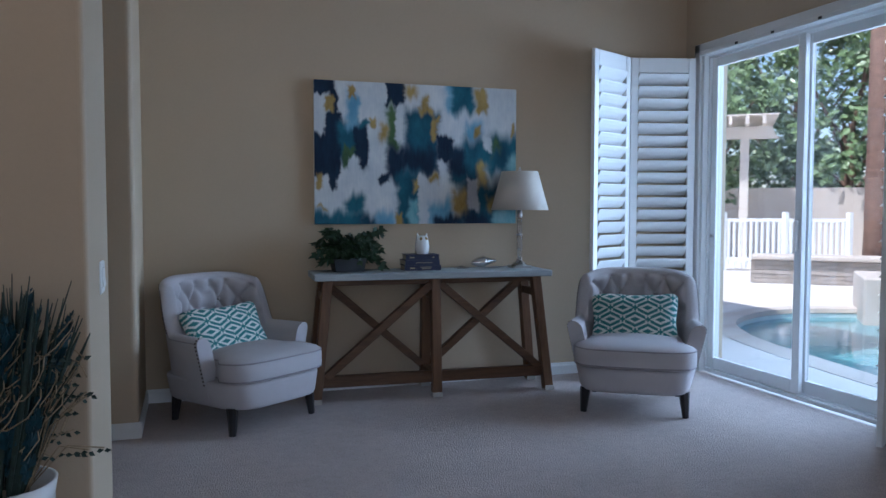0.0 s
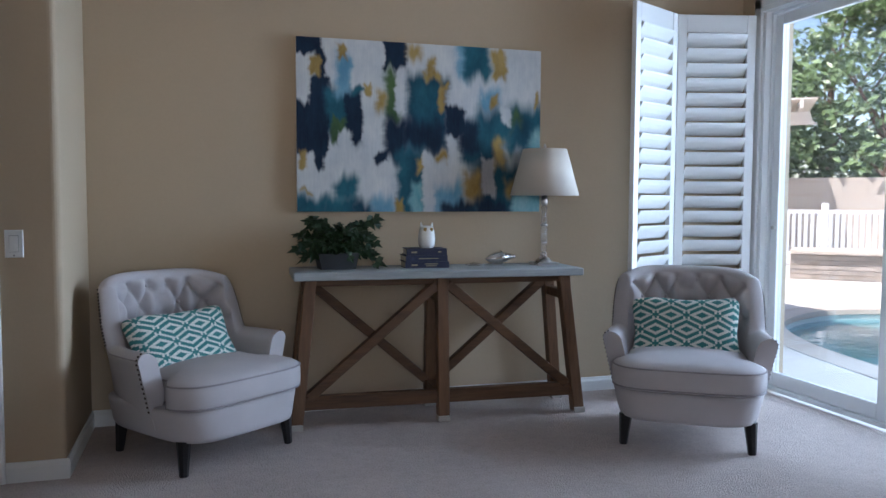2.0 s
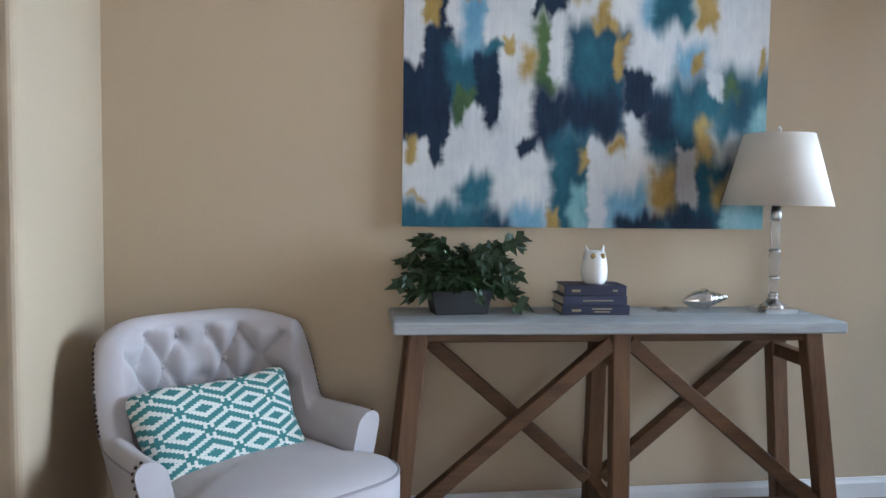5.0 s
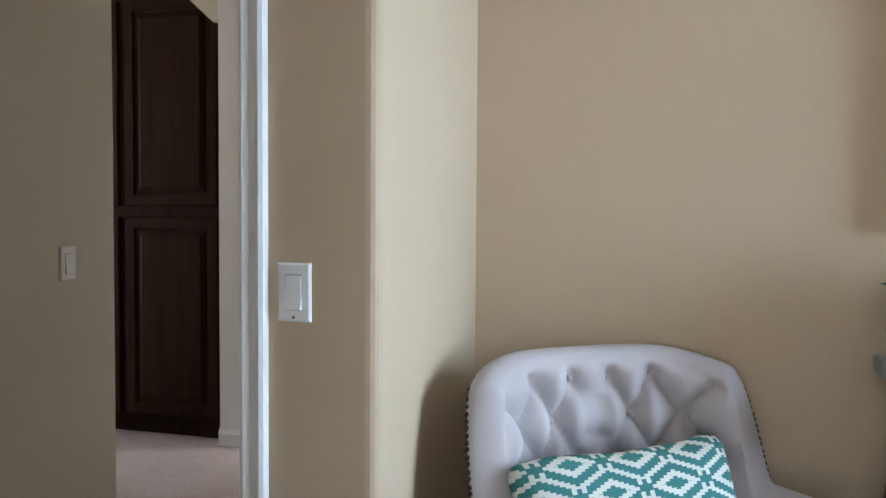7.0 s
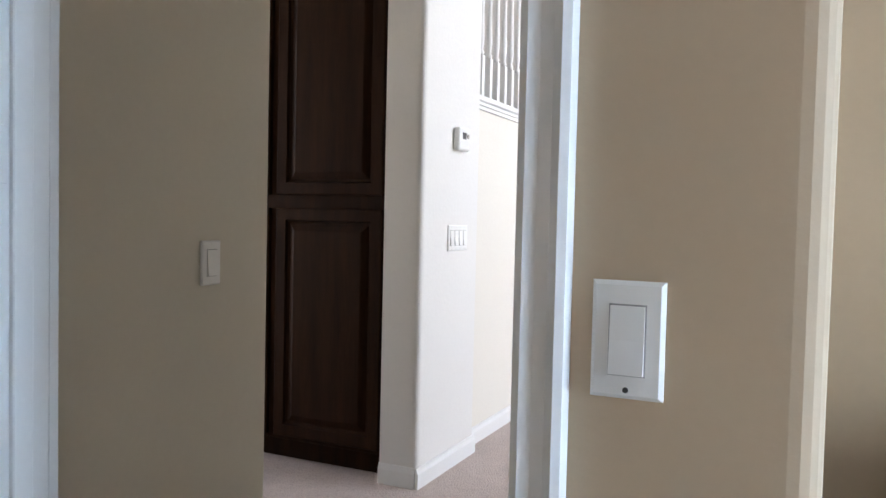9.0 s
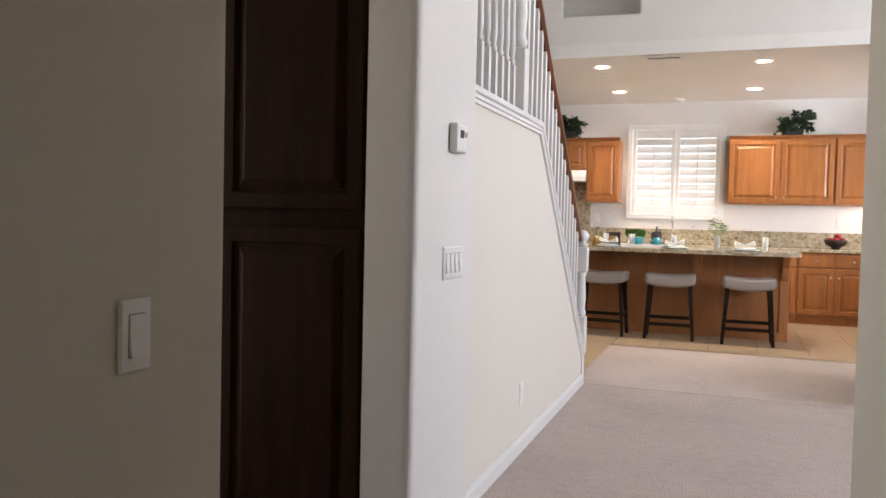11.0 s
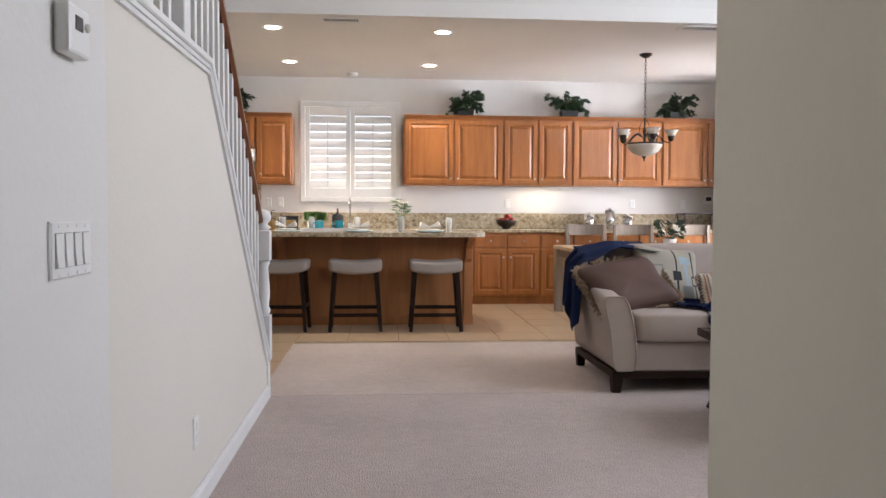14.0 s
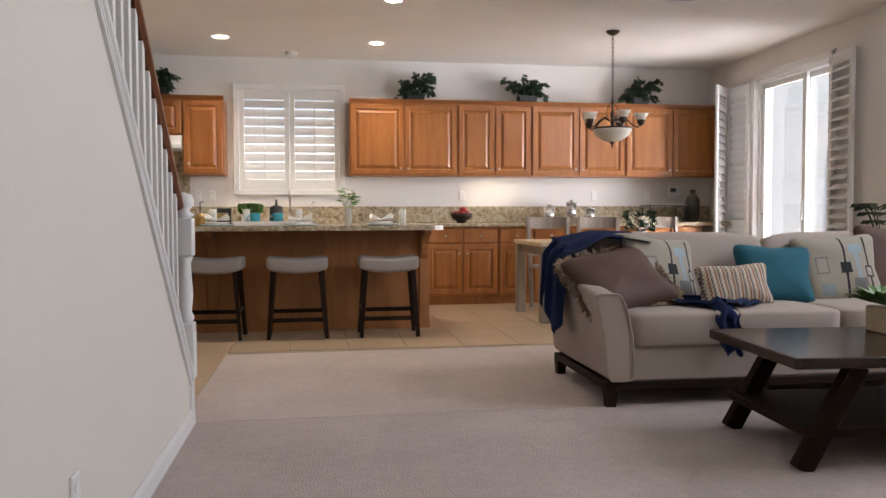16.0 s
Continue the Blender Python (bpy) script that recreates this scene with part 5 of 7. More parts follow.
for yy in (-0.3, 0.1, 0.45):
    part("roller", box(-0.036, -0.028, yy - 0.012, yy + 0.012, -0.008, 0.008), DARKP, hd_)


def shutter(label, hinge, end, z0, z1, tilt=38, flip=1, pitch=0.088):
    """A louvred shutter panel standing from hinge to end."""
    a, b = Vector((*hinge, 0)), Vector((*end, 0))
    w = (b - a).length
    t = thing("plantation_shutter", Matrix.Translation((a.x, a.y, z0)) @ pose(0, 0, 0, 0, 0, math.degrees(math.atan2(b.y - a.y, b.x - a.x))), label, "shutter", "plantation shutters")
    h = z1 - z0
    for x in (0, w - 0.055):
        part("stile", box(x, x + 0.055, -0.015, 0.015, 0, h, 0.003), WHITE, t)
    for zz, hh in ((0, 0.11), (h - 0.11, 0.11)):
        part("rail", box(0.055, w - 0.055, -0.013, 0.013, zz, zz + hh, 0.003), WHITE, t)
    n = int((h - 0.22) / pitch)
    lv = None
    for k in range(n):
        zz = 0.11 + (k + 0.5) * (h - 0.22) / n
        m = pose(w / 2, 0, zz, tilt * flip, 0, 0)
        if lv is None:
            pr = [(0.052 * math.cos(q), 0.006 * math.sin(q)) for q in (2 * math.pi * i / 10 for i in range(10))]
            lv = part("louver", prism(pr, -(w / 2 - 0.057), w / 2 - 0.057, "yz"), WHITE, t, at=m)
        else:
            again(lv, t, m)
    return t


shutter("white louvred shutter panel folded back against the wall", (4.675, 5.515), (4.20, 5.635), 0.02, 2.335, 46)
shutter("white louvred shutter panel folded out from the wall", (3.76, 5.40), (4.18, 5.625), 0.02, 2.335, 52, -1)
shutter("white louvred shutter panel at the near side of the door", (4.675, 3.70), (4.37, 3.52), 0.02, 2.335)

# ---- tall dried arrangement in a white floor vase ----
rng = random.Random(5)
vs_ = thing("floor_vase", pose(0.565, 2.84, 0), "dried grasses, teal feathers and curly twigs in a white floor vase", "floor vase")
part("vase", lathe([(0.0, 0.0), (0.10, 0.0), (0.125, 0.06), (0.14, 0.24), (0.142, 0.44), (0.15, 0.485), (0.138, 0.485), (0.128, 0.43), (0.0, 0.42)], 32), PORCELAIN, vs_, "white glazed vase")
REED = surf("dark_reed", (0.022, 0.04, 0.03), 0.75, 0.5, 30)
FEATHER = surf("teal_feather", (0.006, 0.042, 0.055), 0.6, 0.5, 30)
TWIG = surf("dry_twig", (0.30, 0.22, 0.13), 0.8, 0.35, 30)
SEED = surf("seed_head", (0.55, 0.45, 0.30), 0.85, 0.3, 40)
re_, tw_, sd_ = bmesh.new(), bmesh.new(), bmesh.new()
for k in range(230):
    a, r, hgt = rng.uniform(0, 6.28), rng.uniform(0.02, 0.20), rng.uniform(0.70, 1.03)
    if k % 9 == 0:
        hgt, r = hgt + 0.10, r + 0.04
    b = Vector((0.07 * math.cos(a), 0.07 * math.sin(a), 0.44))
    tip = Vector((r * math.cos(a) * 1.1, r * math.sin(a), hgt))
    midp = b.lerp(tip, 0.55) + Vector((rng.uniform(-0.02, 0.02), rng.uniform(-0.02, 0.02), 0.04))
    wide = rng.choice((0.003, 0.005, 0.009))
    tube([b, b.lerp(midp, 0.5), midp, midp.lerp(tip, 0.5), tip], lambda u: wide * math.sin(0.5 + 2.5 * u) + 0.0008, 4, re_)
    if k % 23 == 0:
        for j in range(7):
            leaf_shape(sd_, tip - Vector((0, 0, 0.012 * j + 0.05)), Vector((rng.uniform(-0.5, 0.5), rng.uniform(-0.5, 0.5), 1)), Vector((0, -1, 0.2)), 0.022, False)
fe_ = bmesh.new()
for k in range(12):
    a, r, hgt = rng.uniform(-1.3, 1.2), rng.uniform(0.05, 0.13), rng.uniform(0.70, 0.98)
    b = Vector((r * math.cos(a), r * math.sin(a), hgt - 0.2))
    d = Vector((math.cos(a) * 0.3, math.sin(a) * 0.3, 1)).normalized()
    for j in range(30):
        u = j / 29
        n = Vector((rng.uniform(-1, 1), rng.uniform(-1, 1), 0.2)).normalized()
        leaf_shape(fe_, b + d * 0.22 * u, d + n * 0.45, n.cross(d) + Vector((0.01, 0, 0)), 0.055 * math.sin(0.5 + 2.4 * u), False)
for k in range(62):
    a = rng.uniform(-1.6, 1.6)
    c = Vector((0.13 * math.cos(a) * rng.uniform(0.2, 1.35), 0.13 * math.sin(a) * rng.uniform(0.4, 1.2), rng.uniform(0.56, 0.80)))
    q, r = rng.uniform(0, 6.28), rng.uniform(0.02, 0.09)
    tube([c + Vector((r * math.cos(q + j * 0.75) * (1 - j * 0.05), r * 0.7 * math.sin(q + j * 0.75), 0.015 * j + 0.03 * math.sin(q + j))) for j in range(9)], 0.0022, 4, tw_)
for k in range(16):
    a, hgt = rng.uniform(-0.5, 0.7), rng.uniform(0.52, 0.84)
    p0, p1 = Vector((0.08 * math.cos(a), 0.08 * math.sin(a), 0.46)), Vector((rng.uniform(0.13, 0.27), rng.uniform(-0.12, 0.12), hgt))
    tube([p0, p0.lerp(p1, 0.5) + Vector((0, 0, 0.06)), p1], 0.002, 4, tw_)
    for j in range(5):
        leaf_shape(re_, p1 - Vector((0.02 * j, 0, 0.01)), Vector((1, rng.uniform(-1, 1), rng.uniform(-0.6, 0.5))), Vector((0, -1, 0.5)), 0.022, False)
for nm, bm_, mt_, lb_ in (("dried_grass", re_, REED, "dark dried grass blades"), ("curly_twig", tw_, TWIG, "tangle of curled dry twigs"), ("seed_head", sd_, SEED, "pale dry seed heads"), ("feather", fe_, FEATHER, "soft teal feathers")):
    ob_ = part(nm, bm_, mt_, vs_)
    tagged(ob_, lb_, kind="stuff")

# ---- dining and kitchen openings ----
slider("door_2", "white vinyl sliding glass door beside the dining table", 4.78, 13.42, 14.78, 2.52, 13.95)
cas2 = bmesh.new()
for a, b in ((13.36, 13.425), (14.775, 14.84)):
    add_box(cas2, 4.762, 4.782, a, b, 0, 2.58, 0.004)
add_box(cas2, 4.762, 4.782, 13.36, 14.84, 2.515, 2.58, 0.004)
setting("trim_door_dining", cas2, WHITE, "white casing round the dining room glass door", "trim")
shutter("white louvred shutter panel folded out beside the kitchen cabinets", (4.43, 15.0), (4.68, 15.24), 0.02, 2.50, 62)
shutter("white louvred shutter panel against the wall by the glass door", (4.745, 14.83), (4.70, 15.22), 0.02, 2.50, 62)
shutter("white louvred shutter panel swung open onto the dining wall", (4.742, 13.40), (4.69, 12.99), 0.02, 2.52, 30)
win = tagged(new("window_1"), "kitchen window behind closed white shutters", "window", "", "structure")
wf = bmesh.new()
for a, b in ((WX0 - 0.05, WX0 + 0.012), (WX1 - 0.012, WX1 + 0.05)):
    add_box(wf, a, b, 15.745, 15.79, WZ0 - 0.05, WZ1 + 0.05, 0.004)
for a, b in ((WZ0 - 0.05, WZ0 + 0.012), (WZ1 - 0.012, WZ1 + 0.05)):
    add_box(wf, WX0 - 0.05, WX1 + 0.05, 15.744, 15.789, a, b, 0.004)
part("window_frame", wf, WHITE, win)
gp = part("pane", box(WX0, WX1, 15.90, 15.906, WZ0, WZ1), GLASS, win)
gp.visible_shadow = False
WM = (WX0 + WX1) / 2
for a, b in ((WX0 + 0.014, WM - 0.002), (WM + 0.002, WX1 - 0.014)):
    sp_ = shutter("white louvred window shutter, closed, daylight showing between slats", (a, 15.775), (b, 15.775), WZ0 + 0.014, WZ1 - 0.014, 66, 1, 0.092)
    part("tilt_rod", box((b - a) / 2 - 0.008, (b - a) / 2 + 0.008, -0.062, -0.05, 0.13, WZ1 - WZ0 - 0.2), WHITE, sp_)

# ---- living room ----
SOFA = surf("taupe_microfibre", (0.36, 0.295, 0.255), 0.85, 0.08, 3, 260, 0.25, 0.002)
NAVY = surf("navy_knit", (0.012, 0.030, 0.105), 0.95, 0.3, 12, 240, 0.5, 0.004)
BROWN_P = surf("brown_satin", (0.088, 0.045, 0.031), 0.7, 0.15, 5, 200, 0.2)
FRINGE = surf("mottled_fringe", (0.27, 0.19, 0.125), 0.95, 0.7, 45, 200, 0.6)
TEAL_P = surf("teal_corduroy", (0.005, 0.09, 0.13), 0.85, 0.12, 6, 300, 0.3)
m_, nt_, b_ = nodes_of("woven_stripes", 0.9)
tc_ = nt_.nodes.new("ShaderNodeTexCoord")
sx_ = nt_.nodes.new("ShaderNodeSeparateXYZ")
nt_.links.new(tc_.outputs["Object"], sx_.inputs[0])
zig_ = math_node(nt_, "ADD", math_node(nt_, "MULTIPLY", sx_.outputs["X"], 21), math_node(nt_, "MULTIPLY", math_node(nt_, "PINGPONG", sx_.outputs["Z"], 0.011), 16))
st_ = math_node(nt_, "FRACT", zig_)
nt_.links.new(ramp(nt_, st_, ((0.0, (0.50, 0.43, 0.33)), (0.16, (0.52, 0.45, 0.36)), (0.2, (0.20, 0.07, 0.03)), (0.38, (0.30, 0.13, 0.07)), (0.42, (0.48, 0.41, 0.32)), (0.56, (0.50, 0.43, 0.34)), (0.6, (0.10, 0.075, 0.07)), (0.78, (0.15, 0.12, 0.12)), (0.84, (0.50, 0.43, 0.33)))), b_.inputs["Base Color"])
WOVEN = m_
m_, nt_, b_ = nodes_of("geometric_print", 0.85)
tc_ = nt_.nodes.new("ShaderNodeTexCoord")
sx_ = nt_.nodes.new("ShaderNodeSeparateXYZ")
nt_.links.new(tc_.outputs["Object"], sx_.inputs[0])
col_ = mix(nt_, noise_tex(nt_, coords(nt_), 90, 3), (0.27, 0.24, 0.19), (0.36, 0.32, 0.26))
for cx, cz, hw, hh, cc in ((-0.115, 0.02, 0.04, 0.055, (0.20, 0.19, 0.17)), (-0.115, 0.02, 0.028, 0.043, (0.33, 0.29, 0.24)), (-0.10, -0.13, 0.045, 0.035, (0.22, 0.26, 0.28)), (0.10, 0.115, 0.042, 0.028, (0.26, 0.34, 0.38)), (0.10, 0.02, 0.012, 0.10, (0.27, 0.33, 0.36)),
                           (0.10, -0.11, 0.04, 0.04, (0.17, 0.165, 0.155)), (0.025, 0.0, 0.007, 0.2, (0.012, 0.011, 0.012)), (0.025, 0.0, 0.033, 0.033, (0.010, 0.010, 0.012)), (0.165, 0.0, 0.006, 0.19, (0.02, 0.018, 0.018)), (0.165, -0.03, 0.026, 0.036, (0.02, 0.018, 0.018)), (0.165, -0.03, 0.016, 0.026, (0.33, 0.29, 0.24))):
    dx = math_node(nt_, "LESS_THAN", math_node(nt_, "ABSOLUTE", math_node(nt_, "SUBTRACT", sx_.outputs["X"], cx)), hw)
    dz = math_node(nt_, "LESS_THAN", math_node(nt_, "ABSOLUTE", math_node(nt_, "SUBTRACT", sx_.outputs["Z"], cz)), hh)
    col_ = mix(nt_, math_node(nt_, "MULTIPLY", dx, dz), col_, cc)
nt_.links.new(col_, b_.inputs["Base Color"])
PRINT = m_

SX0, SX1, SY0, SY1 = 1.36, 4.35, 10.39, 11.36
so = thing("sofa", pose(0, 0, 0), "taupe microfibre sofa with loose cushions on a dark wooden base", "sofa")
part("base_rail", box(SX0 + 0.043, SX1, SY0 + 0.012, SY1 - 0.01, 0.088, 0.132, 0.004), DARK_LEG, so)
for x, y in ((SX0 + 0.075, SY0 + 0.045), (SX0 + 0.075, SY1 - 0.05), (SX1 - 0.1, SY0 + 0.04), (SX1 - 0.1, SY1 - 0.05)):
    lg = bmesh.new()
    rod(lg, (x - 0.005, y - 0.005, 0), (x, y, 0.09), 0.035, 0.048, 4)
    part("leg", lg, DARK_LEG, so)
part("seat_frame", box(SX0 + 0.14, SX1, SY0 + 0.02, SY1 - 0.12, 0.132, 0.315, 0.012, 2), SOFA, so)
part("back_frame", box(SX0 + 0.10, SX1, SY1 - 0.2, SY1, 0.132, 0.74, 0.03, 3), SOFA, so)


def arm_pt(u, v):
    """A flared arm: u round its section, v from front to back."""
    a = 2 * math.pi * u
    ca, sa = sgn(math.cos(a), 0.35), sgn(math.sin(a), 0.35)
    z = 0.385 + 0.245 * sa
    k = (z - 0.14) / 0.49
    lean = -0.075 * k ** 2.2
    y = SY0 + (SY1 - SY0) * v
    drop = -0.03 * step(0.35, 0.0, v) * max(0, sa)
    return (SX0 + 0.115 + 0.075 * ca + lean, y, z + drop + 0.05 * step(0.6, 1.0, v) * max(0, sa))


ar = grid_mesh(40, 16, arm_pt, True)
ar.faces.new([ar.verts.new(arm_pt(i / 40, 0.0)) for i in range(40)])
ar.faces.new([ar.verts.new(arm_pt(i / 40, 1.0)) for i in range(40)])
arm_ob = part("arm", ar, SOFA, so, "flared rolled arm")
part("piping", tube([Vector(arm_pt(i / 40, 0.0)) + Vector((0, -0.003, 0)) for i in range(40)], 0.005, 5, None, True), SOFA, arm_ob)
for a, b in ((1.53, 2.76), (2.765, 4.25)):
    c = superbox(b - a, 0.78, 0.185, 0.16, 26, 12, 0.16)
    part("seat_cushion", c, SOFA, so, "", True, at=pose((a + b) / 2, SY0 + 0.375, 0.405))
for a, b in ((1.55, 2.66), (2.665, 4.2)):
    c = superbox(b - a, 0.20, 0.46, 0.25, 26, 14, 0.10)
    part("back_cushion", c, SOFA, so, "", True, at=pose((a + b) / 2, SY1 - 0.27, 0.655, -12, 0, 0))


def scatter_cushion(name, m, w, h, d, material, label, n=40):
    def fn(u, v):
        a, b = 2 * math.pi * u, math.pi * (v - 0.5)
        x, z = sgn(math.cos(a), 0.2) * math.cos(b) ** 0.5, sgn(math.sin(a), 0.2) * math.cos(b) ** 0.5
        k = 1 + 0.08 * abs(x * z) - 0.07 * (x * x + z * z - 2 * x * x * z * z)
        return (x * w / 2 * k, math.sin(b) * d / 2 * (1 + 0.12 * math.sin(5 * x + 3 * z)), z * h / 2 * k)
    bm = grid_mesh(n, 13, fn, True)
    bmesh.ops.remove_doubles(bm, verts=bm.verts[:], dist=1e-5)
    ob = part(name, bm, material, None, "", True)
    ob.matrix_basis = m
    return tagged(ob, label, "cushion", "sofa cushions")


br = scatter_cushion("throw_pillow", pose(1.60, 10.76, 0.63, -50, -10, 14), 0.54, 0.44, 0.19, BROWN_P, "brown satin pillow with a mottled fringe leaning on the sofa arm")
rng = random.Random(8)
fr_ = bmesh.new()
for k in range(1000):
    e, q = rng.randrange(4), rng.uniform(-1, 1)
    x, z_ = ((q * 0.265, 0.215), (q * 0.265, -0.215), (0.262, q * 0.22), (-0.262, q * 0.22))[e]
    o = Vector(((0, 0, 1), (0, 0, -1), (1, 0, 0), (-1, 0, 0))[e])
    p = Vector((x, rng.uniform(-0.012, 0.012), z_))
    d = o + Vector((rng.uniform(-0.6, 0.6), rng.uniform(-0.9, 0.9), rng.uniform(-0.6, 0.6)))
    leaf_shape(fr_, p, d, Vector((0.1, -1, 0.2)), rng.uniform(0.035, 0.062), False)
part("fringe", fr_, FRINGE, br, "shaggy mottled brown fringe")
scatter_cushion("throw_pillow", pose(1.93, 10.92, 0.665, -22, 6, 14), 0.47, 0.44, 0.16, PRINT, "printed pillow with tan, blue and black geometric shapes")
scatter_cushion("throw_pillow", pose(2.27, 10.69, 0.60, -20, -2, 4), 0.44, 0.25, 0.13, WOVEN, "small woven lumbar pillow with brown and cream zigzag stripes")
scatter_cushion("throw_pillow", pose(2.62, 10.86, 0.645, -20, 3, -4), 0.46, 0.36, 0.15, TEAL_P, "plain teal pillow leaning on the sofa back")
scatter_cushion("throw_pillow", pose(3.06, 10.90, 0.665, -18, -3, -8), 0.50, 0.43, 0.16, PRINT, "printed pillow with tan, blue and black geometric shapes")
scatter_cushion("throw_pillow", pose(3.50, 10.95, 0.70, -16, 4, -10), 0.48, 0.46, 0.16, BROWN_P, "brown satin pillow at the sofa back")


def thick(bm, t=0.008):
    bmesh.ops.solidify(bm, geom=bm.faces[:], thickness=t)
    return bm


def drape(u, v):
    """Over the back corner of the sofa and down outside the arm."""
    s = v * 1.08
    y = 10.86 + 0.47 * u
    f = 0.018 * math.sin(u * 17 + v * 3) + 0.012 * math.sin(u * 31 + 2)
    if s < 0.50:
        return (1.86 - s * 0.98, y + f * 0.5, 0.905 - 0.06 * (1 - s / 0.5) * (1 - u) + f * 0.5 - 0.12 * step(0.25, 0.5, s) * (1 - 0.7 * u))
    k = s - 0.50
    return (1.37 - 0.055 * step(0, 0.14, k) - 0.04 * k + f * 0.9 + 0.02 * math.sin(y * 9), y + f * 0.7 - 0.12 * k * (0.5 - u), 0.905 - 0.12 * (1 - 0.7 * u) - k * (0.70 + 0.15 * math.sin(u * 7)))


dr = thick(grid_mesh(46, 40, drape))
th1 = thing("throw_blanket", pose(0, 0, 0), "navy knitted throw draped over the sofa arm and seat", "blanket")
part("draped_end", dr, NAVY, th1, "", True)


def over_seat(u, v):
    f = 0.014 * math.sin(u * 15 + v * 5) + 0.010 * math.sin(u * 33 + v * 11)
    x = 1.62 + 0.36 * v + 0.62 * u * (0.45 + 0.55 * (1 - abs(2 * v - 1)))
    y = 10.86 - 0.39 * v - 0.02 * u + 0.03 * math.sin(6 * u) * (1 - v)
    z = 0.522 + abs(f) + 0.012 * math.sin(9 * u + 4 * v)
    if y < SY0 + 0.005:
        z -= (SY0 + 0.005 - y) * 2.2
        y = SY0 - 0.012 + f * 0.5
    return (x, y, z)


part("seat_end", thick(grid_mesh(44, 36, over_seat)), NAVY, th1, "", True)
tail = grid_mesh(16, 20, lambda u, v: (1.98 + 0.15 * u * (1 - 0.35 * v) + 0.05 * v + 0.01 * math.sin(14 * v), SY0 - 0.034 + 0.014 * math.sin(u * 14 + v * 4) + 0.12 * step(0.22, 0, v), 0.545 - 0.27 * v - 0.02 * math.sin(u * 9)))
part("hanging_corner", thick(tail), NAVY, th1, "", True)

# coffee table
ct = thing("coffee_table", pose(1.725, 9.25, 0, 0, 0, -4), "dark espresso coffee table with slanted legs and a lower shelf", "coffee table")
part("tabletop", box(0, 1.26, 0, 0.79, 0.415, 0.46, 0.004), ESPRESSO_TOP, ct)
for y in (0.08, 0.70):
    for xf, xt in ((0.07, 0.30), (1.19, 0.96)):
        part("leg", beam(bmesh.new(), (xf, y, 0.0), (xt, y, 0.417), 0.075, 0.06, up=(0, 1, 0), bev=0.003), ESPRESSO, ct)
part("shelf", box(0.07, 1.19, 0.05, 0.73, 0.135, 0.172, 0.004), ESPRESSO, ct)
su = thing("potted_succulent", pose(2.56, 9.80, 0.46), "bright green spiky succulent in a square pale wooden pot", "plant")
part("pot", box(-0.075, 0.075, -0.075, 0.075, 0, 0.12, 0.006), PINE_TOP, su)
lf = bmesh.new()
rng = random.Random(2)
for k in range(44):
    a, r = k * 2.4, rng.uniform(0.5, 1.0)
    d = Vector((math.cos(a), math.sin(a), 0.35 + 1.2 * (1 - r)))
    leaf_shape(lf, Vector((0.02 * math.cos(a), 0.02 * math.sin(a), 0.125)), d, Vector((-math.cos(a) * 0.5, -math.sin(a) * 0.5, 1)), 0.10 + 0.09 * r, False)
part("leaves", lf, LEAF_B, su)

# dining table and chairs
dt_ = thing("dining_table", pose(0, 0, 0), "greywashed dining table with a pale plank top", "dining table")
part("tabletop", box(1.93, 4.05, 13.52, 14.54, 0.715, 0.755, 0.006), PINE_TOP, dt_)
part("apron", box(1.99, 3.99, 13.58, 14.48, 0.625, 0.714, 0.004), GREYWASH, dt_)
for x in (1.985, 3.995):
    for y in (13.58, 14.48):
        part("leg", box(x - 0.045, x + 0.045, y - 0.045, y + 0.045, 0, 0.714, 0.005), GREYWASH, dt_)


def dining_chair(m):
    t = thing("dining_chair", m, "greywashed dining chair with a curved slatted back", "chair", "dining chairs")
    part("seat", box(-0.22, 0.22, -0.21, 0.21, 0.43, 0.475, 0.012, 2), SEAT_GREY, t)
    for sx in (-1, 1):
        part("leg", box(sx * 0.2 - 0.02, sx * 0.2 + 0.02, -0.21, -0.17, 0, 0.43, 0.003), GREYWASH, t)
        part("back_post", beam(bmesh.new(), (sx * 0.20, 0.19, 0.0), (sx * 0.225, 0.27, 0.985), 0.04, 0.03, up=(0, 1, 0), bev=0.003), GREYWASH, t)
    for z0, z1 in ((0.86, 0.985), (0.68, 0.74), (0.56, 0.61)):
        part("back_slat", grid_solid(-0.225, 0.225, 0.235 + (z0 - 0.56) * 0.1, z0, z1), GREYWASH, t)
    return t


def grid_solid(x0, x1, y, z0, z1):
    """A board bowed backwards."""
    pts = []
    for i in range(9):
        u = i / 8
        pts.append((x0 + (x1 - x0) * u, y + 0.035 * math.sin(math.pi * u)))
    loop = pts + [(a, b + 0.02) for a, b in reversed(pts)]
    return prism(loop, z0, z1)


dc = dining_chair(pose(2.40, 14.62, 0))
copy_thing(dc, pose(2.96, 14.60, 0, 0, 0, -2))
copy_thing(dc, pose(3.70, 14.62, 0, 0, 0, 4))

# chandelier
ch = thing("chandelier", pose(2.79, 13.98, 0), "oil-rubbed bronze chandelier with frosted glass cups and a glass bowl", "chandelier")
part("ceiling_canopy", lathe([(0.0, 2.775), (0.03, 2.78), (0.065, 2.805), (0.068, 2.819)], 20), BRONZE, ch)
cn = bmesh.new()
z = 2.78
k = 0
while z > 2.14:
    tube([(0.012 * math.cos(q) * (1 if k % 2 else 0), 0.012 * math.cos(q) * (0 if k % 2 else 1), z - 0.022 + 0.026 * math.sin(q)) for q in (2 * math.pi * i / 10 for i in range(10))], 0.003, 4, cn, True)
    z -= 0.04
    k += 1
part("chain", cn, BRONZE, ch)
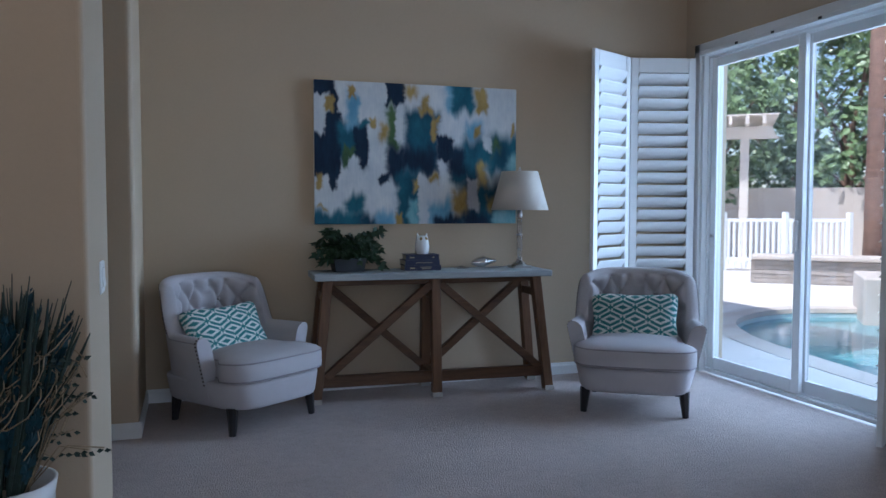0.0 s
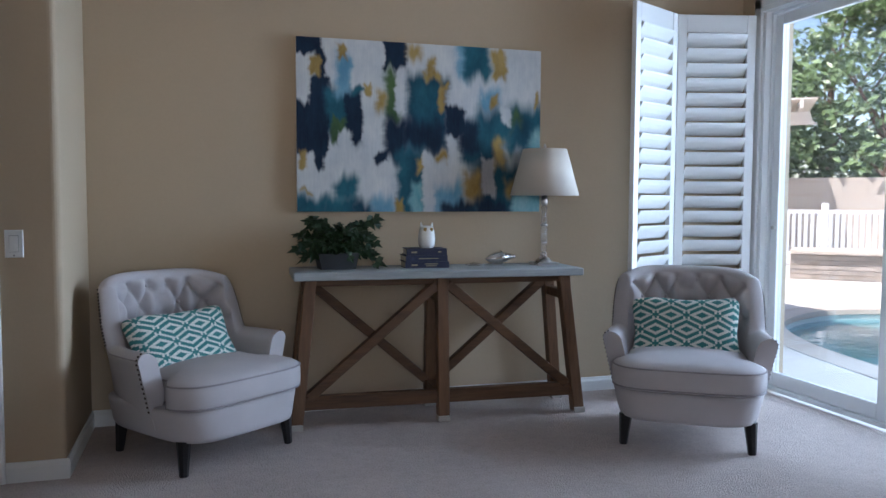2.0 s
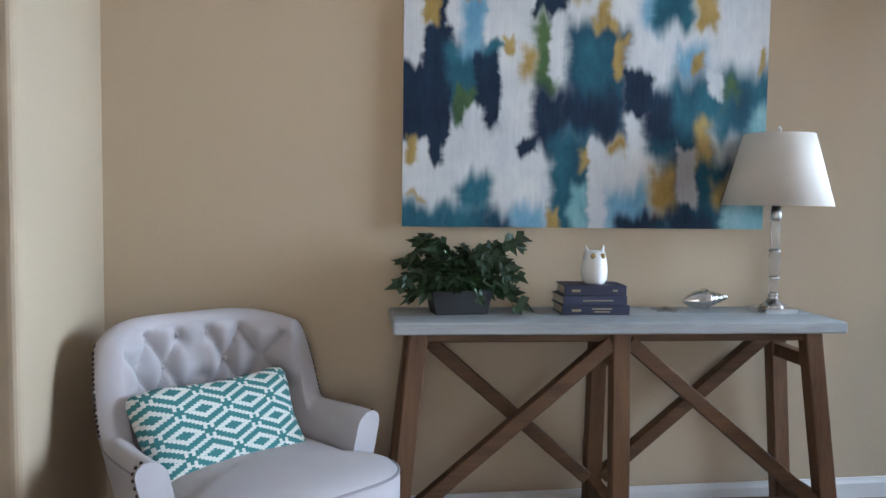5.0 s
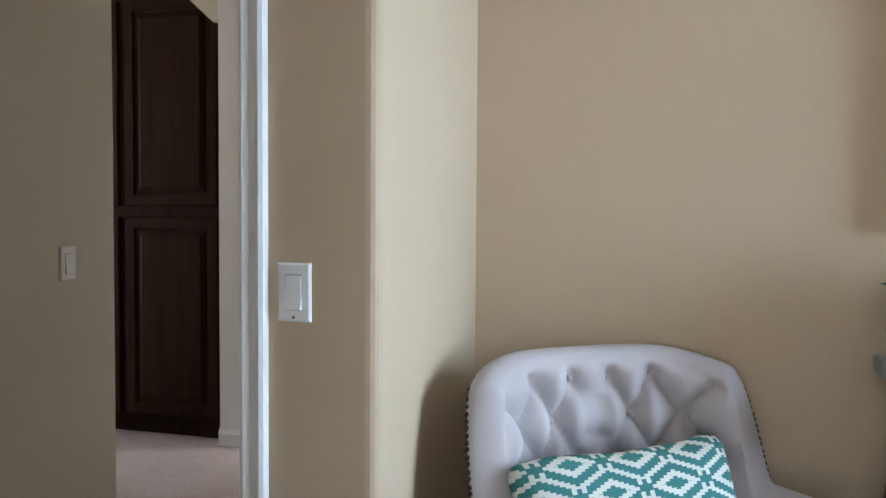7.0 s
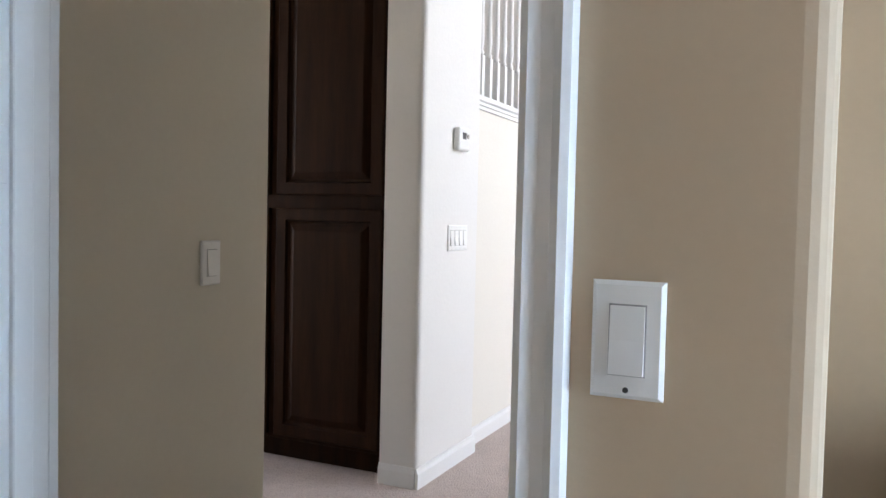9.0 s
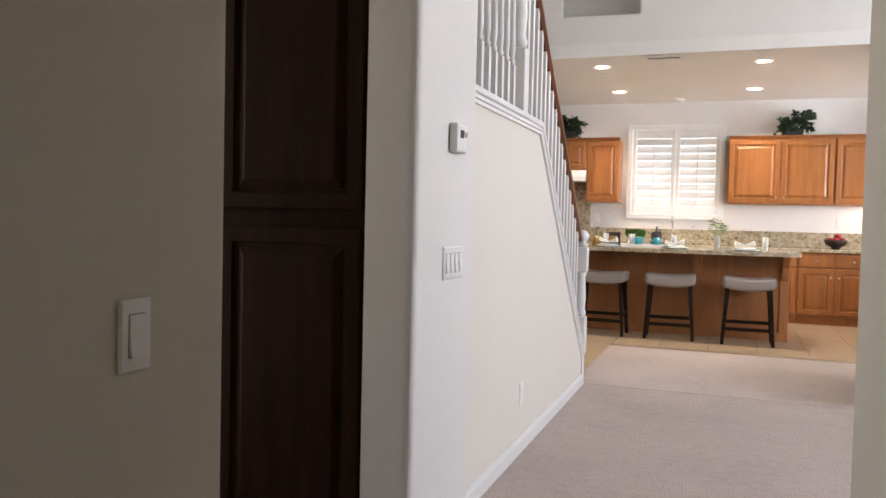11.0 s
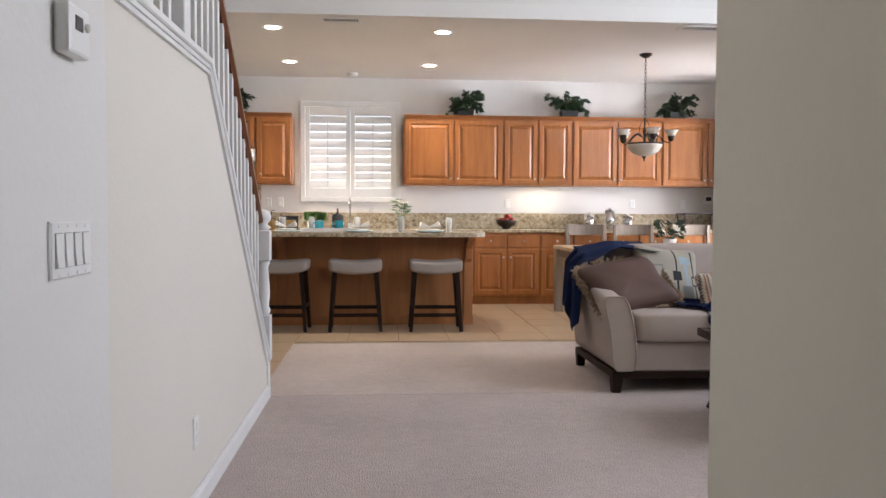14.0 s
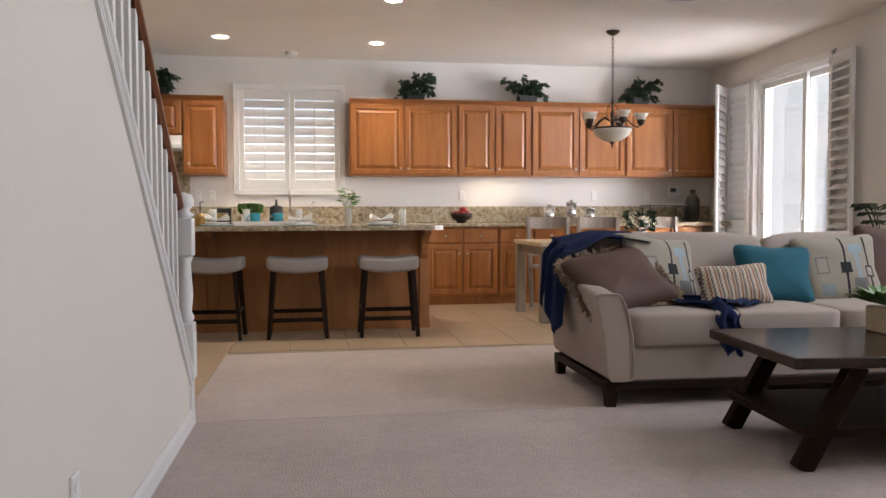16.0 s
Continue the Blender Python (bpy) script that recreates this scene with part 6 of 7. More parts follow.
part("column", lathe([(0.006, 2.15), (0.012, 2.12), (0.008, 2.05), (0.02, 2.0), (0.012, 1.95), (0.016, 1.86), (0.05, 1.84), (0.05, 1.83), (0.01, 1.82)], 14), BRONZE, ch)
for s in (-1, 1):
    part("scroll", tube([(s * (0.008 + 0.05 * math.sin(math.pi * u)), 0, 2.13 - 0.22 * u) for u in (i / 10 for i in range(11))], 0.004, 5), BRONZE, ch)
part("bowl", lathe([(0.19, 1.86), (0.185, 1.835), (0.15, 1.785), (0.09, 1.745), (0.02, 1.73), (0.0, 1.73)], 32), FROST, ch, "frosted glass bowl")
part("bowl_ring", lathe([(0.19, 1.855), (0.197, 1.858), (0.197, 1.87), (0.19, 1.872)], 32), BRONZE, ch)
part("bottom_finial", lathe([(0.0, 1.67), (0.01, 1.685), (0.006, 1.70), (0.02, 1.715), (0.03, 1.732)], 12), BRONZE, ch)
for q in range(5):
    a = 2 * math.pi * q / 5 - math.pi / 2
    ca, sa = math.cos(a), math.sin(a)
    part("arm", tube([(ca * r, sa * r, zz) for r, zz in ((0.03, 1.94), (0.09, 1.975), (0.15, 1.94), (0.20, 1.89), (0.25, 1.87), (0.275, 1.90))], 0.007, 6), BRONZE, ch)
    cup = part("glass_cup", lathe([(0.03, 1.935), (0.045, 1.95), (0.055, 1.975), (0.078, 2.005), (0.076, 2.005), (0.052, 1.978), (0.03, 1.94)], 20, None, (ca * 0.275, sa * 0.275, 0)), FROST, ch, "frosted glass cup")
    part("cup_holder", lathe([(0.0, 1.885), (0.02, 1.89), (0.034, 1.915), (0.04, 1.945), (0.03, 1.946)], 14, None, (ca * 0.275, sa * 0.275, 0)), BRONZE, cup)

# ivy on top of the cabinets
for x, sd_, lab in ((1.02, 11, "bushy dark ivy on top of the kitchen cabinets"), (2.35, 12, "bushy dark ivy on top of the kitchen cabinets"), (3.75, 13, "trailing dark ivy in a grey pot on top of the cabinets"), (-1.85, 14, "dark ivy with a curled metal stand on top of the cabinets")):
    ivy(pose(x, 15.60, 2.326), lab, 0.25, sd_, 330, 0.075, 0.75, True, (0.11, 0.08, 0.085))

# ---- things on the island and worktops ----
IZ = 0.9265
for x in (-0.92, -0.24, 0.44):
    pl = thing("dinner_plate", pose(x, 13.22, IZ), "pale blue and white dinner plates stacked at a place setting", "plate", "place settings")
    part("charger", lathe([(0.0, 0.0), (0.09, 0.0), (0.14, 0.012), (0.138, 0.016), (0.09, 0.006), (0.0, 0.006)], 28), PLATE_BLUE, pl)
    part("top_plate", lathe([(0.0, 0.017), (0.07, 0.017), (0.105, 0.028), (0.103, 0.031), (0.07, 0.022), (0.0, 0.022)], 28), PORCELAIN, pl)
    rng = random.Random(int(x * 100) + 300)
    nb = bmesh.new()
    for k in range(5):
        a = rng.uniform(-0.6, 0.6) + (0 if k % 2 else math.pi)
        tip = Vector((0.10 * math.cos(a), 0.05 * math.sin(a), 0.045 + rng.uniform(0, 0.03)))
        grid_mesh(7, 7, lambda u, v: tuple(Vector((0, 0, 0.038)).lerp(tip, u) + Vector((0.0, (v - 0.5) * 0.09 * (0.2 + u), 0.016 * math.sin(v * 7 + k) * (0.4 + u) + 0.012))), False, nb)
    nk = tagged(part("napkin", nb, LINEN, None, "", True), "white linen napkin gathered in a bow on the plates", "napkin", "napkins")
    nk.matrix_basis = pose(x, 13.22, IZ)
for x, y in ((-0.62, 13.32), (-0.43, 13.30)):
    mg = thing("mug", pose(x, y, IZ + 0.012), "teal ceramic mug on the serving tray", "mug", "teal mugs")
    part("cup", lathe([(0.0, 0.0), (0.036, 0.0), (0.042, 0.012), (0.042, 0.095), (0.038, 0.095), (0.037, 0.012), (0.0, 0.01)], 20), TEAL_CERAMIC, mg)
    part("handle", tube([(-0.04 - 0.028 * math.sin(math.pi * u), 0, 0.02 + 0.06 * u) for u in (i / 8 for i in range(9))], 0.005, 6), TEAL_CERAMIC, mg)
ty = thing("serving_tray", pose(-0.55, 13.36, IZ), "white rimmed serving tray", "tray")
tb = box(-0.24, 0.24, -0.13, 0.13, 0, 0.01)
for s in (-1, 1):
    add_box(tb, -0.24, 0.24, s * 0.13 - 0.006, s * 0.13 + 0.006, 0.01, 0.035)
    add_box(tb, s * 0.24 - 0.006, s * 0.24 + 0.006, -0.124, 0.124, 0.01, 0.035)
part("tray_body", tb, PORCELAIN, ty)
gpt = thing("potted_grass", pose(-0.68, 13.55, IZ), "short green grass in a white square pot", "plant")
part("pot", box(-0.07, 0.07, -0.07, 0.07, 0, 0.1, 0.006), PORCELAIN, gpt)
gr = bmesh.new()
rng = random.Random(4)
for k in range(420):
    p = Vector((rng.uniform(-0.065, 0.065), rng.uniform(-0.065, 0.065), 0.095))
    leaf_shape(gr, p, Vector((p.x * 9 + rng.uniform(-0.3, 0.3), p.y * 9 + rng.uniform(-0.3, 0.3), 1.2)), Vector((rng.uniform(-1, 1), -1, 0.2)), rng.uniform(0.06, 0.11), False)
part("grass_blades", gr, LEAF_B, gpt)
fa = thing("coffee_press", pose(-0.46, 13.60, IZ), "dark glass coffee press with a tall black lid", "coffee press")
part("jar", lathe([(0.0, 0.0), (0.055, 0.0), (0.06, 0.02), (0.06, 0.14), (0.056, 0.145)], 20), DARKP, fa)
part("band", lathe([(0.0605, 0.06), (0.063, 0.06), (0.063, 0.09), (0.0605, 0.09)], 20), STEEL, fa)
part("lid", lathe([(0.058, 0.145), (0.05, 0.165), (0.015, 0.175), (0.008, 0.21), (0.014, 0.22), (0.0, 0.228)], 16), DARKP, fa)
fc = thing("sink_faucet", pose(-0.42, 15.60, 0.9215), "curved dark metal kitchen faucet at the window", "faucet")
part("spout", tube([(0, 0, 0), (0, 0, 0.26), (0, -0.02, 0.33), (0, -0.07, 0.37), (0, -0.13, 0.35), (0, -0.15, 0.29)], 0.013, 8), STEEL, fc)
part("base_ring", lathe([(0.0, 0.0), (0.03, 0.0), (0.028, 0.02), (0.014, 0.03)], 16), STEEL, fc)
f2 = thing("water_filter_tap", pose(-0.18, 15.62, 0.9215), "slim chrome filter tap beside the sink", "tap")
part("spout", tube([(0, 0, 0), (0, 0, 0.20), (0.015, -0.02, 0.24), (0.04, -0.05, 0.24), (0.05, -0.06, 0.21)], 0.007, 6), STEEL, f2)


CLEAR, cn_, cb_ = nodes_of("clear_tableware_glass", 0.05)
cb_.inputs["Base Color"].default_value, cb_.inputs["Alpha"].default_value = (0.85, 0.88, 0.88, 1), 0.3


def drinking_glass(x, y, z, h=0.14, r=0.036):
    g = part("drinking_glass", lathe([(0.0, 0.0), (r * 0.8, 0.0), (r, h), (r - 0.003, h), (r * 0.78, 0.008), (0.0, 0.008)], 18), CLEAR, None)
    g.matrix_basis = pose(x, y, z)
    tagged(g, "clear drinking glass at a place setting", "glass", "drinking glasses")


for x in (-1.0, -0.28, 0.62, -0.72):
    drinking_glass(x + 0.02, 13.42, IZ)
vf = thing("flower_vase", pose(0.17, 13.50, IZ), "cream lilies in a clear glass vase", "flowers")
part("vase", lathe([(0.0, 0.0), (0.035, 0.0), (0.036, 0.15), (0.032, 0.15), (0.03, 0.01), (0.0, 0.01)], 18), CLEAR, vf)
sb_, pb_, lb_ = bmesh.new(), bmesh.new(), bmesh.new()
rng = random.Random(9)
for k in range(11):
    a, r = k * 2.4, rng.uniform(0.03, 0.13)
    tip = Vector((r * math.cos(a), r * math.sin(a), rng.uniform(0.2, 0.30)))
    tube([(0, 0, 0.02), (tip.x * 0.3, tip.y * 0.3, 0.14), tuple(tip)], 0.002, 4, sb_)
    for j in range(6):
        q = j * 1.05
        leaf_shape(pb_ if k % 3 else lb_, tip, Vector((math.cos(q), math.sin(q), 0.5)), Vector((0, -0.5, 1)), 0.045, False)
    for j in range(4):
        leaf_shape(lb_, tip * (0.6 + 0.1 * j) + Vector((0, 0, 0.05)), Vector((math.cos(a + j), math.sin(a + j), 0.2)), Vector((0, -0.6, 1)), 0.06, False)
part("stems", sb_, LEAF_B, vf)
part("petals", pb_, PETAL, vf)
part("leaves", lb_, LEAF_B, vf)
sp2 = thing("soap_dispenser", pose(-1.10, 13.52, IZ), "brass soap bottle with a dark pump", "soap dispenser")
part("bottle", lathe([(0.0, 0.0), (0.045, 0.0), (0.045, 0.08), (0.03, 0.1), (0.014, 0.11)], 18), BRASS, sp2)
part("pump", tube([(0, 0, 0.11), (0, 0, 0.20), (0.03, 0, 0.205)], 0.006, 6), DARKP, sp2)
pf = thing("picture_frame", pose(-0.93, 13.62, IZ, -10, 0, 0), "small dark framed picture with a plain brown print", "picture frame")
part("frame", rings(0.16, 0.15, ((0, 0), (0, 0.012), (0.012, 0.012), (0.016, 0.007))), DARKP, pf, at=pose(-0.08, 0, 0))
part("print", box(-0.05, 0.05, -0.0085, -0.007, 0.04, 0.11), BRASS, pf)
fb2 = thing("fruit_bowl", pose(1.52, 15.38, 0.9215), "dark wire fruit bowl heaped with red apples", "fruit bowl")
part("bowl", lathe([(0.0, 0.0), (0.05, 0.0), (0.055, 0.02), (0.11, 0.05), (0.135, 0.11), (0.13, 0.112), (0.10, 0.055), (0.0, 0.03)], 24), BRONZE, fb2)
for k in range(9):
    a = k * 0.9
    ap = lathe([(0.0, -0.032), (0.025, -0.03), (0.038, -0.005), (0.034, 0.022), (0.015, 0.032), (0.0, 0.024)], 12)
    ao = tagged(part("apple", ap, APPLE, None), "red apple in the bowl", "apple", "apples")
    rr = 0.07 if k < 6 else 0.025
    ao.matrix_basis = pose(1.52 + rr * math.cos(a), 15.38 + rr * math.sin(a), 0.9215 + (0.105 if k < 6 else 0.15), 15 * math.sin(k), 10 * math.cos(k), 0)
for x, h in ((2.60, 0.17), (2.87, 0.22), (3.10, 0.15)):
    cn_ = thing("canister", pose(x, 15.5, 0.9215), "stainless steel kitchen canister with a lid", "canister", "steel canisters")
    part("body", lathe([(0.0, 0.0), (0.06, 0.0), (0.06, h), (0.058, h)], 22), STEEL, cn_)
    part("lid", lathe([(0.062, h), (0.062, h + 0.018), (0.02, h + 0.022), (0.012, h + 0.04), (0.0, h + 0.045)], 22), STEEL, cn_)
bt = thing("bottle_vase", pose(4.36, 15.42, 0.9215), "tall olive-brown glazed bottle vase", "vase")
part("body", lathe([(0.0, 0.0), (0.07, 0.0), (0.085, 0.04), (0.085, 0.26), (0.06, 0.31), (0.032, 0.33), (0.03, 0.37), (0.045, 0.385), (0.03, 0.388)], 24), OLIVE_GLAZE, bt)
tyb = thing("metal_stand", pose(3.98, 15.40, 0.9215), "black metal serving stand on the worktop", "stand")
for s in (-1, 1):
    part("leg_frame", tube([(s * 0.2, -0.12, 0.0), (s * 0.22, -0.12, 0.19), (s * 0.22, 0.12, 0.19), (s * 0.2, 0.12, 0.0)], 0.008, 6), DARKP, tyb)
part("tray", box(-0.24, 0.24, -0.14, 0.14, 0.19, 0.205, 0.004), DARKP, tyb)
cf = thing("centerpiece", pose(3.10, 14.02, 0.755), "white roses and greenery in a low pot on the dining table", "flowers")
part("pot", lathe([(0.0, 0.0), (0.06, 0.0), (0.08, 0.09), (0.07, 0.09)], 18), PORCELAIN, cf)
pb_, lb_ = bmesh.new(), bmesh.new()
rng = random.Random(21)
for k in range(12):
    c = Vector((rng.uniform(-0.12, 0.16), rng.uniform(-0.08, 0.08), rng.uniform(0.10, 0.24)))
    for j in range(16):
        d = Vector((rng.uniform(-1, 1), rng.uniform(-1, 1), rng.uniform(-0.3, 1)))
        leaf_shape(pb_, c + d.normalized() * 0.012, d, d + Vector((0.3, -0.4, 0.6)), 0.034, False)
for k in range(80):
    a = rng.uniform(0, 6.28)
    leaf_shape(lb_, Vector((0.12 * math.cos(a), 0.09 * math.sin(a), rng.uniform(0.08, 0.28))), Vector((math.cos(a), math.sin(a), 0.5)), Vector((0, -0.6, 0.8)), 0.07)
part("roses", pb_, PETAL, cf)
part("leaves", lb_, LEAF, cf)
pm = thing("palm_plant", pose(4.52, 12.25, 0), "tall dark palm plant in a pot by the dining wall", "plant")
part("pot", lathe([(0.0, 0.0), (0.13, 0.0), (0.16, 0.28), (0.14, 0.28)], 20), POT_DARK, pm)
fb3 = bmesh.new()
rng = random.Random(31)
for k in range(11):
    a = k * 2.4
    pts = [Vector((math.cos(a) * 0.24 * u, math.sin(a) * 0.24 * u, 0.3 + 1.15 * u - 0.35 * u * u * u)) for u in (i / 9 for i in range(10))]
    tube(pts, 0.005, 4, fb3)
    for i in range(3, 10):
        for s in (-1, 1):
            leaf_shape(fb3, pts[i], Vector((-math.sin(a) * s + math.cos(a) * 0.6, math.cos(a) * s + math.sin(a) * 0.6, -0.25)), Vector((0, 0, 1)), 0.13, False)
part("fronds", fb3, LEAF, pm)

# ---- kitchen floor tiles ----
TS = 0.445
tile = bmesh.new()
add_box(tile, 0.003, TS - 0.003, 0.003, TS - 0.003, -0.012, 0.0, 0.0015)
tile_mesh = bpy.data.meshes.new("tile")
tile.to_mesh(tile_mesh), tile.free()
tile_mesh.materials.append(TILE)
for i in range(-6, 13):
    for j in range(0, 13):
        x, y = -0.76 + i * TS, 10.62 + j * TS
        if y + TS > 15.79 or x + TS > 4.78 or x < -3.2 or (x + TS > -0.755 and y < 12.34 and i >= 0):
            continue
        if i >= 0 and y < 12.35:
            continue
        o = new("tile", tile_mesh)
        o.parent = kitchen_floor
        o.matrix_basis = pose(x, y + 0.06, 0)

# ---- outside: patio, pool, fence, garden wall, trees ----
GARDEN_WALL = surf("rendered_block_wall", (0.50, 0.44, 0.38), 0.9, 0.08, 1.2, 30, 0.3)
STONE = surf("stacked_stone", (0.36, 0.31, 0.27), 0.85, 0.25, 6, 40, 0.5, 0.01, rnd=0.4)
POOL_TILE = surf("pool_plaster", (0.48, 0.60, 0.62), 0.5, 0.1, 3)
PERGOLA = surf("cream_painted_timber", (0.66, 0.60, 0.53), 0.7, 0.05, 3)
BARK = surf("palm_bark", (0.20, 0.12, 0.09), 0.9, 0.4, 5, 30, 0.8, 0.02, stretch=(1, 1, 3))
TREE_LEAF = surf("tree_leaf", (0.17, 0.25, 0.11), 0.36, 0.4, 2, 60, 0.1)
WATER, wnn, wb = nodes_of("pool_water", 0.04)
wb.inputs["Base Color"].default_value = (0.11, 0.27, 0.30, 1)
bump(wnn, wb, noise_tex(wnn, coords(wnn), 9, 3), 0.15, 0.02)
SHORE = [(6.05, 2.6), (5.95, 4.2), (6.15, 5.7), (6.45, 7.0), (7.1, 8.0), (8.2, 8.5), (9.4, 8.0), (10.2, 6.4), (9.8, 4.0), (8.0, 2.4)]
PC = Vector((8.0, 5.4, 0))


def ring_pts(scale, z, r=None):
    out = []
    n = len(SHORE)
    for i in range(n * 4):
        k, u = divmod(i, 4)
        a, b, c, d = (Vector((*SHORE[(k + q) % n], 0)) for q in (-1, 0, 1, 2))
        u /= 4
        p = 0.5 * ((2 * b) + (c - a) * u + (2 * a - 5 * b + 4 * c - d) * u * u + (3 * b - a - 3 * c + d) * u ** 3)
        v = p - PC
        p = PC + (v.normalized() * r if r else v + v.normalized() * scale)
        out.append((p.x, p.y, z))
    return out


def loft(loops, cap=False):
    bm = bmesh.new()
    rows = [[bm.verts.new(p) for p in l] for l in loops]
    n = len(rows[0])
    for p, q in zip(rows, rows[1:]):
        for k in range(n):
            bm.faces.new((p[k], p[(k + 1) % n], q[(k + 1) % n], q[k]))
    if cap:
        bm.faces.new(rows[-1])
    return bm


setting("ground", loft([ring_pts(0.3, -0.05), ring_pts(0, -0.05, 14), ring_pts(0, -0.05, 60), ring_pts(0, -0.05, 900)]), CONCRETE, "pale concrete patio reaching out round the pool", "patio")
setting("pool_coping", loft([ring_pts(0.302, -0.046), ring_pts(0.0, -0.046), ring_pts(-0.01, -0.10), ring_pts(0.0, -0.11)]), GARDEN_WALL, "pale stone coping round the pool edge", "pool coping")
setting("pool_basin", loft([ring_pts(0.0, -0.09), ring_pts(0.0, -0.6), ring_pts(-0.3, -0.9)], True), POOL_TILE, "pale blue plastered pool basin", "pool")
setting("water", loft([ring_pts(-0.002, -0.16), ring_pts(-0.5, -0.16)], True), WATER, "turquoise swimming pool water", "water")
fence = tagged(new("picket_fence"), "white picket pool fence", "fence")
FL, FR = Vector((11.5, 14.0, 0.0)), Vector((13.5, 12.75, 0.0))
rb = bmesh.new()
for z in (0.18, 0.98):
    beam(rb, FL + Vector((0, 0, z)), FR + Vector((0, 0, z)), 0.04, 0.07)
part("rail", rb, VINYL, fence)
NP = 22
pk = None
for k in range(NP + 1):
    p = FL.lerp(FR, k / NP)
    big = k in (0, NP // 2, NP)
    if big:
        part("post", box(p.x - 0.05, p.x + 0.05, p.y - 0.05, p.y + 0.05, -0.05, 1.14, 0.01), VINYL, fence)
    elif pk is None:
        pk = part("picket", box(-0.022, 0.022, -0.022, 0.022, 0.0, 1.0), VINYL, fence, at=pose(p.x, p.y, 0.0))
    else:
        again(pk, fence, pose(p.x, p.y, 0.0))
pw_ = thing("raised_spa", pose(0, 0, -0.05), "raised spa with stacked stone veneer and a smooth coping", "spa")
SA, SB = Vector((10.2, 11.6, 0)), Vector((12.4, 9.6, 0))
stn = (SB - SA).normalized()
rng = random.Random(17)
part("core", beam(bmesh.new(), SA + Vector((0.2, 0.2, 0.2)), SB + Vector((0.2, 0.2, 0.2)), 0.40, 0.40), STONE, pw_)
part("coping", beam(bmesh.new(), SA + Vector((0.18, 0.18, 0.44)), SB + Vector((0.18, 0.18, 0.44)), 0.62, 0.08, bev=0.02), GARDEN_WALL, pw_)
out_n = Vector((-stn.y, stn.x, 0))
if out_n.dot(Vector((1, 1, 0))) > 0:
    out_n = -out_n
L = (SB - SA).length
for row in range(5):
    s = 0.0
    while s < L - 0.1:
        w = rng.uniform(0.2, 0.45)
        c = SA + stn * (s + w / 2) + Vector((0.2, 0.2, 0.045 + row * 0.075)) + out_n * (0.205 + rng.uniform(0, 0.02))
        part("stone", beam(bmesh.new(), c - stn * (w / 2 - 0.005), c + stn * (w / 2 - 0.005), 0.05, 0.068), STONE, pw_)
        s += w
sb2 = thing("spa_wall", pose(8.9, 7.55, -0.35, 0, 0, -40), "smooth pale spill wall at the pool edge", "spa wall")
part("wall_block", box(-0.3, 1.6, 0.0, 1.2, 0, 0.75, 0.02), GARDEN_WALL, sb2)
part("inset_tile", prism([(0.62, 0.50), (0.70, 0.42), (0.62, 0.34), (0.54, 0.42)], -0.008, 0.0, "xz"), STONE, sb2, "small diamond tile")
GA, GB = Vector((8.0, 23.5, 0)), Vector((26.0, 9.5, 0))
setting("garden_wall", beam(bmesh.new(), GA + Vector((0, 0, 0.85)), GB + Vector((0, 0, 0.85)), 0.2, 1.8), GARDEN_WALL, "tan rendered garden wall", "garden wall")
pg = thing("pergola", pose(13.6, 16.0, -0.05, 0, 0, -38), "cream painted timber pergola", "pergola")
part("post", box(-0.1, 0.1, -0.1, 0.1, 0, 2.9, 0.01), PERGOLA, pg)
part("post", box(-3.1, -2.9, -0.1, 0.1, 0, 2.9, 0.01), PERGOLA, pg)
part("beam", prism([(0.75, 2.9), (0.65, 3.0), (0.6, 3.18), (-3.8, 3.18), (-3.8, 2.9)], -0.09, 0.09, "xz"), PERGOLA, pg)
for k in range(12):
    part("rafter", box(-3.6 + k * 0.36, -3.53 + k * 0.36, -0.8, 2.2, 3.18, 3.36), PERGOLA, pg)
part("lattice_top", box(-3.7, 0.7, -0.8, 2.2, 3.37, 3.40), PERGOLA, pg)


